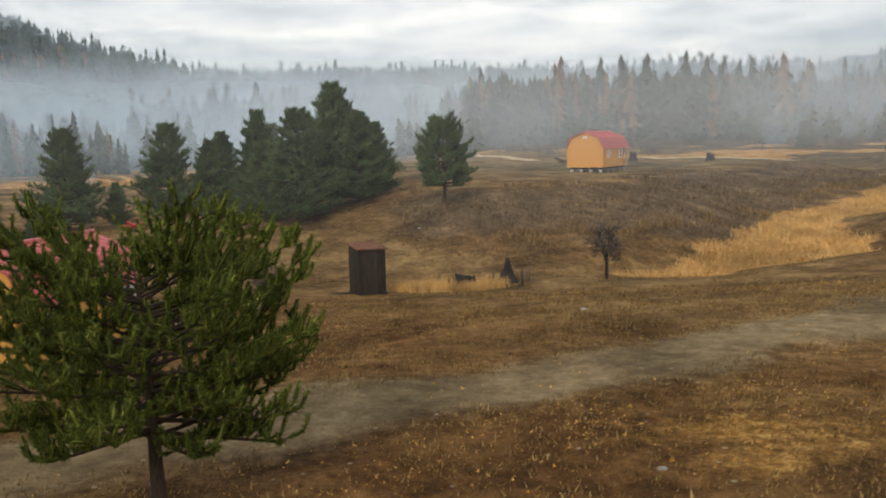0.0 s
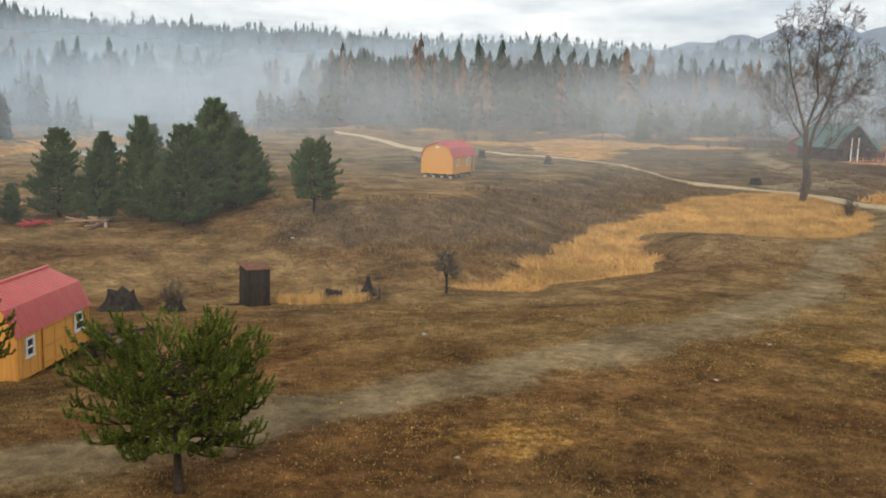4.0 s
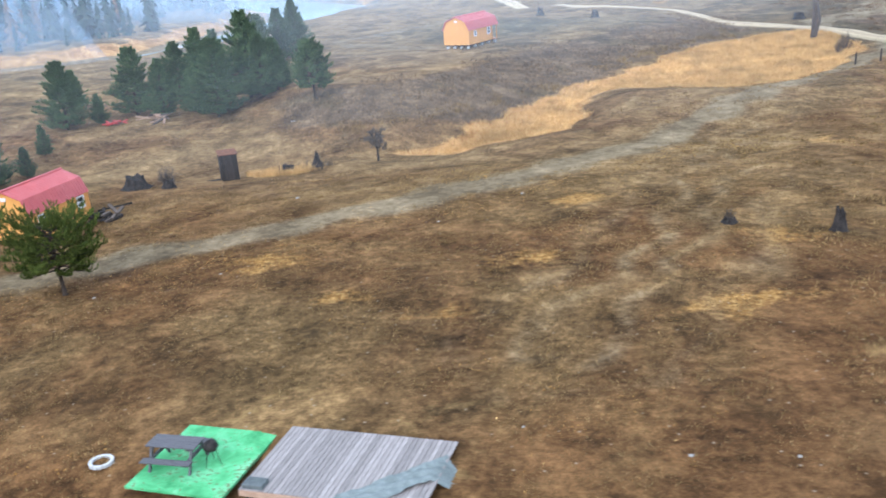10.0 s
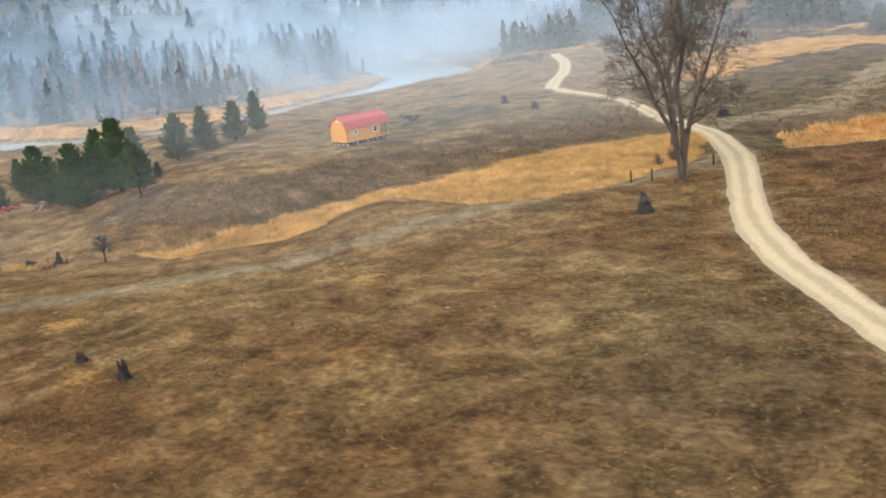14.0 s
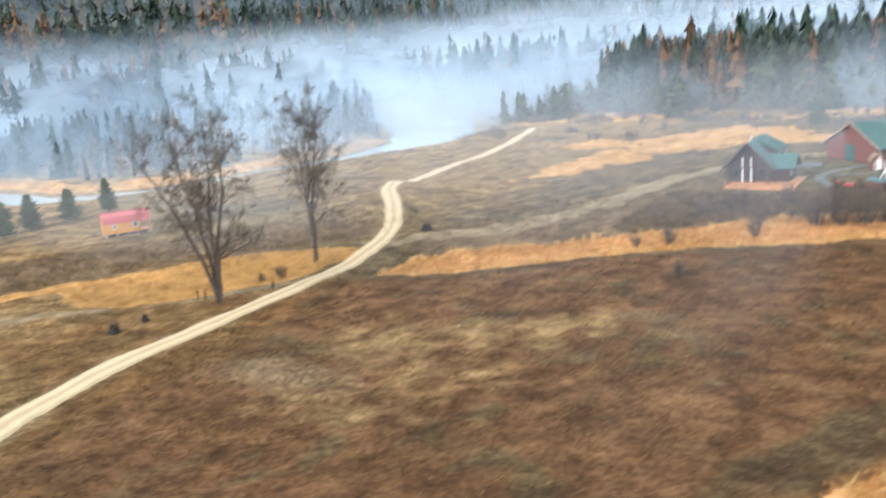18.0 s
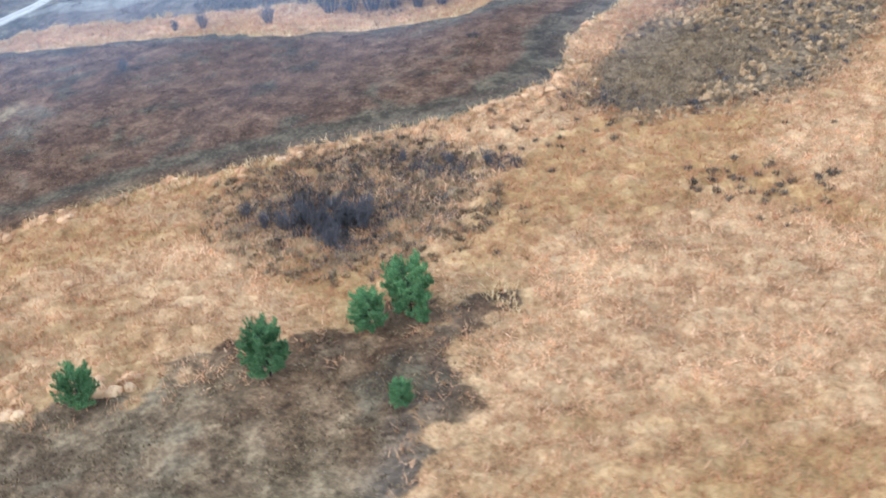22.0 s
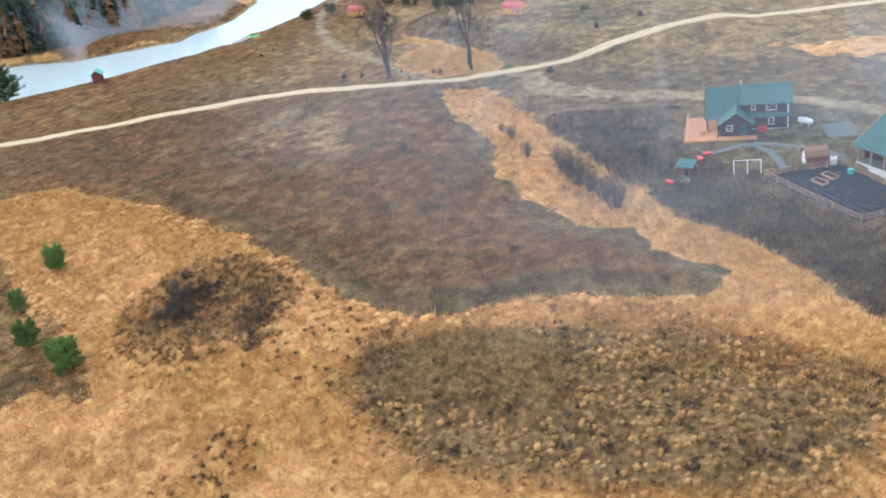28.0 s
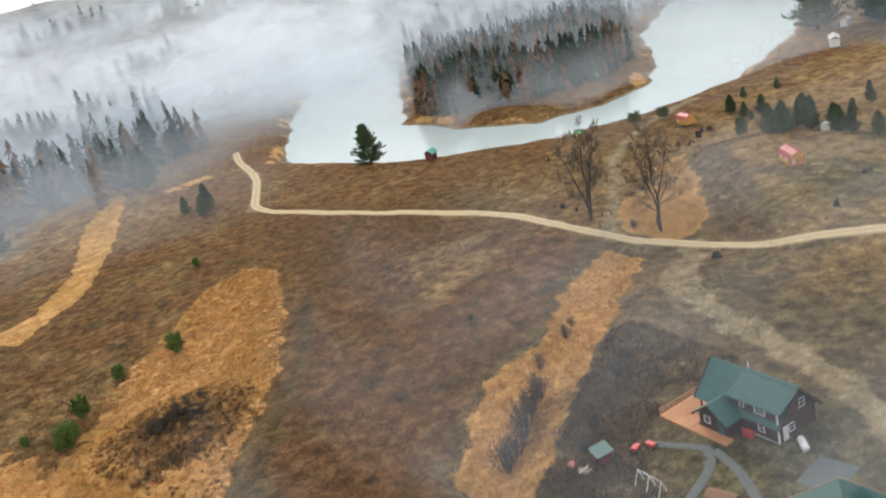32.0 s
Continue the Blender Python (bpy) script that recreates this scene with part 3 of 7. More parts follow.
def build_ground():
    xs, ys = axis(-1900, 1900, -45, 215, 0.8), axis(-1900, 1900, -40, 180, 0.8)
    gx, gy = np.meshgrid(xs, ys)
    x, y = gx.ravel(), gy.ravel()
    x0, y0 = x + 0.8 * wobble(x, y, 9, 5), y + 0.8 * wobble(x + 31, y, 8, 5)
    z = hz(x, y)
    nx, ny = len(xs), len(ys)
    i = np.arange(nx * ny).reshape(ny, nx)
    faces = np.stack([i[:-1, :-1], i[:-1, 1:], i[1:, 1:], i[1:, :-1]], -1).reshape(-1, 4)
    reed = np.maximum.reduce([inside(x0, y0, p) for p in (REED_FRONT, REED_CHANNEL, REED_MARSH)]) + marsh_rag(x, y)
    reedm = step(reed / (1 + 1.6 * bump(x, y, 168, 48, 20, 17)), -1.5, 1.5)
    ang, r = bearing(x, y)
    rag = 1 + 0.35 * wobble(x, y, 16, 1) + 0.25 * wobble(x, y, 6, 4)
    far_straw = np.maximum.reduce([bump(x, y, 80, 203, 34, 12), bump(x, y, 50, 196, 22, 10), bump(x, y, 130, 205, 44, 8), bump(x, y, 20, 255, 40, 16), bump(x, y, 110, 248, 60, 13), bump(x, y, -20, 235, 9, 12), bump(x, y, 98, -122, 12, 5)]) * rag
    far_straw = step(far_straw, 0.3, 0.8)
    far_straw = np.maximum(far_straw, step(inside(x0, y0, STRAW_BAND) + 2.2 * wobble(x, y, 14, 1) + 1.2 * wobble(x, y, 5, 4), -1.2, 1.8) * 0.85)
    far_straw = np.maximum(far_straw, step(3.6 + 1.2 * wobble(x, y, 8, 4) - polyline(x0, y0, WEST_BANK)[0], -1, 1))
    south = np.maximum(inside(x0, y0, REED_SOUTH), inside(x0, y0, REED_SOUTH_EDGE))
    far_straw = np.maximum(far_straw, step(south, -0.8, 0.8))
    bank = river_depth(x, y)
    shore = step(bank, -9, -3) * step(wobble(x, y, 40, 3), -0.2, 0.4) * step(r, 110, 170)
    reedm = np.maximum(reedm, np.maximum(far_straw, shore * 0.9))
    brush = np.maximum.reduce([step(-np.abs(inside(x, y, KNOLL) + 3.5), -7.5, -3.0) * step(y, 46, 50) * step(104 - y, 0, 8) * step(x, -7, 2), bump(x, y, 108, 126, 8, 6) * 1.2, bump(x, y, 90, 116, 12, 9), bump(x, y, 138, 152, 18, 10) * 1.4, bump(x, y, 122, 137, 12, 9) * 1.3])
    bank_line, _ = polyline(x0, y0, YARD_BANK)
    brush = np.maximum(brush, 0.9 * step(8.5 + 2.5 * wobble(x, y, 9, 2) - bank_line, 0, 5))
    dark = np.clip(step(brush, 0.3, 0.75) + step(r, 330, 420) * 0.3, 0, 1)
    dt, _ = polyline(x0, y0, TRACK)
    dd, _ = polyline(x0, y0, DRIVE)
    soil = np.clip(1.1 - dt / 3.2, 0, 1) * 0.45
    lane = np.clip(1.9 - dt / (1.05 + 0.18 * wobble(x, y, 11, 1)), 0, 1) - 0.3 * np.exp(-(dt / 0.45) ** 2) + 0.12 * wobble(x, y, 4, 3) * (dt < 2.2)
    lane = np.maximum(lane, 0.8 * np.clip(1.3 - polyline(x0, y0, CABIN_TRACK)[0] / 2.2, 0, 1) * (0.75 + 0.3 * wobble(x, y, 8, 2)))
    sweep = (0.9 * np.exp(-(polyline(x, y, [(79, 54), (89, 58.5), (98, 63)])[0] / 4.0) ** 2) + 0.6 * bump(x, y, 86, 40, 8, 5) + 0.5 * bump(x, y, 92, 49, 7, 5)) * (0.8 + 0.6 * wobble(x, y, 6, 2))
    # First term lifts the meadow colour for distance haze; the others are paler grass.
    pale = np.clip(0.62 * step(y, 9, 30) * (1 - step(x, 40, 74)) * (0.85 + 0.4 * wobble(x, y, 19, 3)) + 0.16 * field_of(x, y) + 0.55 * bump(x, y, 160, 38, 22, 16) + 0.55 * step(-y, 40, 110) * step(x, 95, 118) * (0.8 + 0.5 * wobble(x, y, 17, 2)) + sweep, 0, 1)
    soil = np.maximum(soil, np.clip(1.9 - dd / (1.75 + 0.4 * wobble(x, y, 7, 2) + 1.2 * bump(x, y, 69, 101, 4, 5)), 0, 1) * (0.82 + 0.2 * wobble(x, y, 5, 3) + 0.35 * bump(x, y, 68, 100, 6, 7)))
    soil = np.maximum(soil, 0.4 * np.clip(1.5 - polyline(x0, y0, DRIVE_FORK)[0] / 1.6, 0, 1) * (0.7 + 0.5 * wobble(x, y, 5, 2)))
    soil = np.maximum(soil, np.clip(1.75 - polyline(x, y, ROAD)[0] / 1.7, 0, 1) * (0.55 + 0.25 * wobble(x, y, 5, 2)))
    dr, _ = polyline(x0, y0, RUTS)
    soil = np.maximum(soil, 0.5 * np.maximum(np.exp(-((dr - 1.0) / 0.6) ** 2), 0.7 * np.exp(-((dr - 3.4) / 0.7) ** 2)) * (0.8 + 0.3 * wobble(x, y, 5, 4)))
    soil = np.maximum(soil, 0.6 * np.maximum(bump(x, y, -1.5, 54.5, 3, 1.6), bump(x, y, 94, 52, 9, 11) * 0.15))
    soil = np.maximum(soil, bump(x, y, 78, 44, 9, 4) * 0.55)
    soil = np.maximum(soil, step(bank, -2.5, 0.5) * 0.8)
    field = step(inside(x, y, DARK_FIELD), -2, 3)
    band = field * step(8.5 - polyline(x0, y0, REED_MARSH + REED_MARSH[:1])[0], 0, 5)
    dark = np.maximum(dark, band * 0.55)
    dark = np.maximum(dark, np.exp(-((inside(x0, y0, REED_MARSH) + 2.2) / 1.8) ** 2) * step(x, 168, 180) * step(y, 15, 35) * (0.75 + 0.25 * wobble(x, y, 5, 2)))
    green = np.maximum.reduce([step(-inside(x0, y0, REED_MARSH), 3.0, 6.5) * step(x, 180, 185) * step(y, 20, 50), bump(x, y, 101, 147, 16, 13) * 0.9, bump(x, y, 20, 100, 16, 12) * 0.8, bump(x, y, 60, 18, 9, 18) * 0.5])
    brown = np.maximum.reduce([step(inside(x0, y0, MARSH_BROWN), -2.5, 2.5), step(bump(x, y, 152, 70, 14, 13) * (1 + 0.4 * wobble(x, y, 8, 1)), 0.35, 0.85) * 0.9])
    reedm = reedm * (1 - step(bank, -2, 0))
    spots = [bump(x, y, cx, cy, sx, sy) for cx, cy, sx, sy in ((17, 11, 2.2, 1.3), (9, 8, 1.8, 1.0), (24, 5, 2.6, 1.5), (13, 6, 1.5, 0.9), (5, 13, 2.5, 1.2), (28, 12, 1.8, 1.2), (36, 30, 3, 2), (20, 20, 2.5, 1.0), (86, 14, 6, 4), (92, 28, 5, 3), (104, 18, 4, 3), (97, 33, 4, 2.5), (97, 44, 4, 2), (110, 40, 5, 3))]
    gold = np.clip(np.maximum.reduce(spots) * (0.9 + 0.5 * wobble(x, y, 2.2, 3)) * 0.8 + 0.28 * step(wobble(x, y, 5, 3) + wobble(x, y, 13, 1), 0.5, 1.2) * step(40 - y, 0, 12), 0, 1)
    tread = np.maximum(np.exp(-((dr - 1.0) / 0.7) ** 2), 0.8 * np.exp(-((dr - 3.8) / 0.8) ** 2)) * step(y, 0, 8)
    gold = np.maximum(gold, 0.55 * tread * (0.8 + 0.3 * wobble(x, y, 4, 4)))
    olive = np.maximum.reduce([0.75 * step(y, 52, 84), 0.25 * step(wobble(x, y, 31, 4), 0.2, 1.0), 0.6 * bump(x, y, 26, 32, 12, 7)])
    moss = step(wobble(x, y, 17, 0) + 0.7 * wobble(x, y, 6, 2), 0.0, 1.2) * (0.40 + 0.35 * step(np.maximum(y, x - 40), 30, 55)) * (1 - reedm)
    moss = np.maximum(moss, np.maximum(1.0 * band, 1.2 * step(r, 290, 370)))
    moss = np.maximum(moss, 0.85 * step(9.5 + 2.5 * wobble(x, y, 9, 2) - bank_line, 0, 4) * step(x, 108, 122) * (1 - reedm))
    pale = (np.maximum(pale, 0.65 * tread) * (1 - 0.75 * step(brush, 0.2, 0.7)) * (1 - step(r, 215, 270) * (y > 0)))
    me = numpy_mesh("ground", np.stack([x, y, z], -1), faces, GROUND, True)
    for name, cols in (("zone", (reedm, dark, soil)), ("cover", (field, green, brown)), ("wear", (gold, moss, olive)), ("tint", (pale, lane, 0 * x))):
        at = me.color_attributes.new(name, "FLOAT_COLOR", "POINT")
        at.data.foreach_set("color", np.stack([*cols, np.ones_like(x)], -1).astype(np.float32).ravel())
    return tagged(new("ground", me), "dry brown autumn meadow with golden reed beds", "ground", kind="structure")


build_ground()


def ribbon(name, pts, width, mat, label, category, lift=0.05, across=9, rough=0.35):
    """A road laid along the ground, with ragged edges and a lane mark for its wheel ruts."""
    p = np.array(pts, float)
    for _ in range(4):
        q = np.empty((2 * len(p) - 2, 2))
        q[0::2], q[1::2] = p[:-1] * 0.75 + p[1:] * 0.25, p[:-1] * 0.25 + p[1:] * 0.75
        p = np.vstack([p[:1], q, p[-1:]])
    seg = np.hypot(*np.diff(p, axis=0).T)
    s = np.concatenate([[0], np.cumsum(seg)])
    u = np.arange(0, s[-1], 0.8)
    x, y = np.interp(u, s, p[:, 0]), np.interp(u, s, p[:, 1])
    tx, ty = np.gradient(x), np.gradient(y)
    ln = np.hypot(tx, ty)
    nx, ny = -ty / ln, tx / ln
    c = np.linspace(-1, 1, across)
    half = width / 2 * (1 + 0.03 * wobble(x, y, 40, 4))
    off = c[None] * half[:, None]
    off[:, 0] += rough * (wobble(x, y, 9, 1) + 0.6 * wobble(x, y, 2.2, 3))
    off[:, -1] += rough * (wobble(x + 50, y, 9, 2) + 0.6 * wobble(x + 50, y, 2.2, 3))
    X, Y = x[:, None] + nx[:, None] * off, y[:, None] + ny[:, None] * off
    Z = hz(X, Y) + lift - 0.04 * np.exp(-((np.abs(c) - 0.48) / 0.2) ** 2)[None]
    Z[:, 0] -= 0.12
    Z[:, -1] -= 0.12
    n = len(u)
    i = np.arange(n * across).reshape(n, across)
    f = np.stack([i[:-1, :-1], i[1:, :-1], i[1:, 1:], i[:-1, 1:]], -1).reshape(-1, 4)[:, ::-1]
    me = numpy_mesh(name, np.stack([X, Y, Z], -1).reshape(-1, 3), f, mat, True)
    lane = np.broadcast_to(np.exp(-((np.abs(c) - 0.48) / 0.3) ** 2)[None], X.shape)
    at = me.color_attributes.new("lane", "FLOAT_COLOR", "POINT")
    at.data.foreach_set("color", np.stack([lane.ravel()] * 3 + [np.ones(lane.size)], -1).astype(np.float32).ravel())
    return tagged(new(name, me), label, category, kind="structure")


ribbon("road", ROAD, 3.0, GRAVEL, "pale gravel farm road with two wheel ruts", "road", 0.12, 9, 0.12)

wx, wy = np.meshgrid(np.linspace(-400, 200, 60), np.linspace(-600, 480, 100))
wi = np.arange(6000).reshape(100, 60)
wf = np.stack([wi[:-1, :-1], wi[:-1, 1:], wi[1:, 1:], wi[1:, :-1]], -1).reshape(-1, 4)
tagged(new("water", numpy_mesh("water", np.stack([wx.ravel(), wy.ravel(), np.full(6000, -2.2)], -1), wf, WATER)), "calm pale river, the grey sky's reflection partly painted into its colour", "river", kind="structure")


# ---- trees ----
def needle_arrays(spots, length, width, count, rng, spread=0.75):
    """Needles round shoots: spots are (start, end) pairs; each needle is one thin triangle."""
    a = np.array([s[0] for s in spots])
    b = np.array([s[1] for s in spots])
    n = len(a)
    t = rng.uniform(0.05, 1.0, (n, count))
    base = a[:, None] + (b - a)[:, None] * t[..., None]
    ax = (b - a) / np.maximum(np.linalg.norm(b - a, axis=1, keepdims=True), 1e-6)
    out = rng.normal(size=(n, count, 3))
    out -= (out * ax[:, None]).sum(-1, keepdims=True) * ax[:, None]
    out /= np.linalg.norm(out, axis=-1, keepdims=True)
    d = out * spread + ax[:, None] * (1 - spread * 0.5)
    d /= np.linalg.norm(d, axis=-1, keepdims=True)
    side = np.cross(d, rng.normal(size=d.shape))
    side /= np.linalg.norm(side, axis=-1, keepdims=True)
    ln = length * rng.uniform(0.7, 1.2, (n, count, 1))
    tri = np.stack([base - side * width / 2, base + side * width / 2, base + d * ln], 2)
    return tri.reshape(-1, 3)


def brush_cores(spots, r):
    """The dense inner body of each needle-clad shoot, as a tapered four-sided spindle."""
    a, b = np.array([s[0] for s in spots]), np.array([s[1] for s in spots])
    ax = (b - a) / np.maximum(np.linalg.norm(b - a, axis=1, keepdims=True), 1e-6)
    u = np.cross(ax, np.array([0.31, 0.57, 0.76]))
    u /= np.maximum(np.linalg.norm(u, axis=1, keepdims=True), 1e-6)
    v = np.cross(ax, u)
    ring = [u * r, v * r, -u * r, -v * r]
    out = []
    for k in range(4):
        p, q = ring[k], ring[(k + 1) % 4]
        m = a + (b - a) * 0.65
        out += [np.stack(t, 1) for t in ((a + p * 0.7, a + q * 0.7, m + q), (a + p * 0.7, m + q, m + p), (m + p, m + q, b + ax * r))]
    return np.concatenate(out).reshape(-1, 3)


def tri_mesh(name, tri, mat):
    return numpy_mesh(name, tri, np.arange(len(tri)).reshape(-1, 3), mat)


def young_pine(name, h, crown_r, clear, rng, mat, shoots=5, needles=26, needle_len=0.10, needle_w=0.012, limbs=46, shape="round", trunk_r=0.1, candle=1.0, core=0.03):
    """A pine: tapered trunk, limbs that curve up at the ends, and shoots clad in needles."""
    bark, spots = MB(), []
    lean = Vector((rng.uniform(-0.03, 0.03), rng.uniform(-0.03, 0.03), 1)) * h
    top = 0.97
    bark.tube([lean * k for k in (0, 0.06, 0.3, 0.6, 0.85, top)], [trunk_r * 1.25, trunk_r, trunk_r * 0.8, trunk_r * 0.5, trunk_r * 0.22, trunk_r * 0.08], 8)
    for k in range(limbs):
        tier = k if shape != "cone" else 5 * (k // 5)
        s = clear + (0.96 - clear) * ((tier + rng.uniform(0, 0.8 if shape != "cone" else 2.2)) / limbs)
        q = (s - clear) / (1 - clear)
        if shape == "round":
            reach = crown_r * (0.35 + 0.72 * math.sin(math.pi * (0.22 + 0.70 * q))) * rng.uniform(0.72, 1.12)
        elif shape == "oval":
            reach = crown_r * (0.25 + 0.85 * math.sin(math.pi * (0.20 + 0.78 * q) ** 0.8)) * rng.uniform(0.7, 1.12)
        else:
            reach = crown_r * (1 - q) ** 0.8 * rng.uniform(0.55, 1.2) * (0.8 + 0.4 * min(1, q * 6)) + 0.10
        a = k * 2.39996 + rng.uniform(-0.5, 0.5)
        rise = (-0.02 + 0.8 * q if shape != "cone" else 0.10 + 0.45 * q) * reach + (rng.uniform(-0.1, 0.15))
        d = Vector((math.cos(a), math.sin(a), 0))
        p0 = lean * s
        p1, p2, p3 = p0 + d * reach * 0.4 + Vector((0, 0, rise * 0.18)), p0 + d * reach * 0.75 + Vector((0, 0, rise * 0.5)), p0 + d * reach + Vector((0, 0, rise))
        r0 = trunk_r * (0.36 - 0.2 * q)
        bark.tube([p0, p1, p2, p3], [r0, r0 * 0.7, r0 * 0.45, r0 * 0.15], 5, False)
        for j in range(shoots):
            w = (0.28 if shape != "cone" else 0.2) + 0.74 * (j + rng.uniform(0, 1)) / shoots
            base = p0.lerp(p1, w / 0.4) if w < 0.4 else p1.lerp(p2, (w - 0.4) / 0.35) if w < 0.75 else p2.lerp(p3, (w - 0.75) / 0.25 if w < 1 else 1)
            for side in (-1, 1):
                fork = a + side * rng.uniform(0.35, 1.2)
                ln = (0.16 + 0.24 * (1.05 - w)) * (0.6 + reach * 0.5) * rng.uniform(0.7, 1.2) * (0.85 if shape != "cone" else 1.1 - 0.75 * q)
                tip = base + Vector((math.cos(fork) * ln, math.sin(fork) * ln, ln * rng.uniform(0.1, 0.7)))
                bark.tube([base, tip], [0.012, 0.005], 3, False)
                spots.append((tuple(base.lerp(tip, 0.35)), tuple(tip)))
                spots.append((tuple(tip), tuple(tip + Vector((math.cos(fork) * 0.08, math.sin(fork) * 0.08, rng.uniform(0.14, 0.36) * candle)))))
                if rng.uniform() < 0.5:
                    mid = base.lerp(tip, 0.5)
                    spots.append((tuple(mid), tuple(mid + Vector((rng.uniform(-0.1, 0.1), rng.uniform(-0.1, 0.1), rng.uniform(0.15, 0.3) * candle)))))
        spots.append((tuple(p2), tuple(p3)))
    spots.append((tuple(lean * 0.9), tuple(lean * 1.0)))
    crown = np.concatenate([needle_arrays(spots, needle_len, needle_w, needles, rng, 0.9), brush_cores(spots, core)])
    return bark.mesh(name + "_trunk", PINE_BARK, True), tri_mesh(name + "_crown", crown, mat)


def plant(meshes, m, label, name="pine_tree", group="", category="tree", crown_label=""):
    ob = thing(name, m, label, category, group)
    part("trunk", meshes[0], None, ob)
    part("crown", meshes[1], None, ob, crown_label)
    return ob


def bare_tree(name, h, rng, trunk_r, mat, stems=((0, 0),), clear=0.3, reach=0.32, twig=0.016, limbs=15, fork=0.0):
    """A leafless tree: one or more stems, long limbs that rise and sag, and hanging twigs."""
    wood, twigs = MB(), MB()

    def limb(p, d, ln, r, lev):
        n = 5 if lev < 2 else 3 if lev == 2 else 2
        pts, rads, q, dd = [p], [r], p, d
        for k in range(n):
            dd = (dd + Vector(rng.normal(size=3)) * 0.16 + Vector((0, 0, 0.10 if k < n * 0.6 else -0.16))).normalized()
            q = q + dd * ln / n
            pts.append(q)
            rads.append(max(r * (1 - 0.85 * (k + 1) / n), twig * 0.6))
        (wood if lev < 2 else twigs).tube(pts, rads, 6 if lev == 0 else 4 if lev == 1 else 3, False)
        if lev == 3:
            return
        kids = (9, 7, 5)[lev]
        for k in range(kids):
            s = 0.25 + 0.75 * (k + rng.uniform(0, 1)) / kids
            i = min(int(s * n), n - 1)
            at = pts[i].lerp(pts[i + 1], s * n - i)
            side = dd.cross(Vector(rng.normal(size=3))).normalized()
            turn = rng.uniform(0.5, 1.1)
            nd = ((pts[i + 1] - pts[i]).normalized() * math.cos(turn) + side * math.sin(turn)).normalized()
            limb(at, nd, ln * rng.uniform(0.30, 0.5), max(rads[i] * 0.5, twig), lev + 1)

    for sx, sy in stems:
        top = Vector((sx * h, sy * h, h))
        bend = [Vector((0, 0, -0.3))] + [Vector((top.x * max(0.0, (s - fork) / (1 - fork)) ** 1.15, top.y * max(0.0, (s - fork) / (1 - fork)) ** 1.15, h * s * (1 - 0.5 * (abs(sx) + abs(sy))))) + Vector(rng.normal(size=3)) * h * 0.008 for s in (0.1, 0.25, 0.4, 0.55, 0.7, 0.85, 1.0)]
        rr = [trunk_r * 1.15, trunk_r, trunk_r * 0.85, trunk_r * 0.68, trunk_r * 0.5, trunk_r * 0.34, trunk_r * 0.2, 0.03]
        wood.tube(bend, rr, 9, False)
        for k in range(limbs):
            s = clear + (0.98 - clear) * (k + rng.uniform(0, 0.8)) / limbs
            i = min(int(s * 7), 6)
            at = bend[i].lerp(bend[i + 1], s * 7 - i)
            a = k * 2.4 + rng.uniform(-0.5, 0.5)
            up = 0.15 + 1.1 * s
            d = Vector((math.cos(a), math.sin(a), up)).normalized()
            limb(at, d, h * reach * (1.2 - 0.75 * s) * rng.uniform(0.75, 1.15), trunk_r * (0.36 - 0.22 * s), 0)
    wood.tube([(0, 0, -0.4), (0, 0, 0.3), (0, 0, 1.2)], [trunk_r * 1.75, trunk_r * 1.3, trunk_r * 0.98], 10, False)
    return wood.mesh(name + "_trunk", mat, True), twigs.mesh(name + "_twigs", TWIG)


def bush_meshes(h, r, stems, rng, mat=None):
    """A twiggy leafless shrub."""
    low, high = MB(), MB()
    for k in range(stems):
        a, q = rng.uniform(0, 2 * math.pi), math.sqrt(rng.uniform())
        p0 = Vector((math.cos(a) * q * r * 0.35, math.sin(a) * q * r * 0.35, -0.05))
        p3 = Vector((math.cos(a) * q * r, math.sin(a) * q * r, h * rng.uniform(0.7, 1.05) * (1 - 0.35 * q * q)))
        p1 = p0.lerp(p3, 0.5) + Vector((0, 0, h * 0.06))
        low.tube([p0, p1, p3], [0.045, 0.03, 0.012], 4, False)
        for j in range(7):
            b = p0.lerp(p3, rng.uniform(0.3, 0.95))
            e = b + Vector(rng.normal(size=3)) * h * 0.13 + Vector((0, 0, h * 0.12))
            high.tube([b, e], [0.022, 0.007], 3, False)
            for _ in range(2):
                f = b.lerp(e, rng.uniform(0.4, 1)) 
                high.tube([f, f + Vector(rng.normal(size=3)) * h * 0.07 + Vector((0, 0, h * 0.06))], [0.015, 0.006], 3, False)
    return low.mesh("bush_stems", mat or BARK), high.mesh("bush_twigs", TWIG)


rng = np.random.default_rng(11)
near_pine = young_pine("near_pine", 3.3, 1.95, 0.33, rng, NEEDLES, 8, 92, 0.060, 0.012, 74, "round", 0.105, 0.7, 0.024)
plant(near_pine, on(-3.6, 10.7, 20, -0.03), "young green lodgepole pine with a rounded crown", crown_label="dense green needles on upturned shoots")
plant(near_pine, on(-10.6, 15.2, 140, -0.03, 0.95), "young green lodgepole pine beside a yellow cabin")

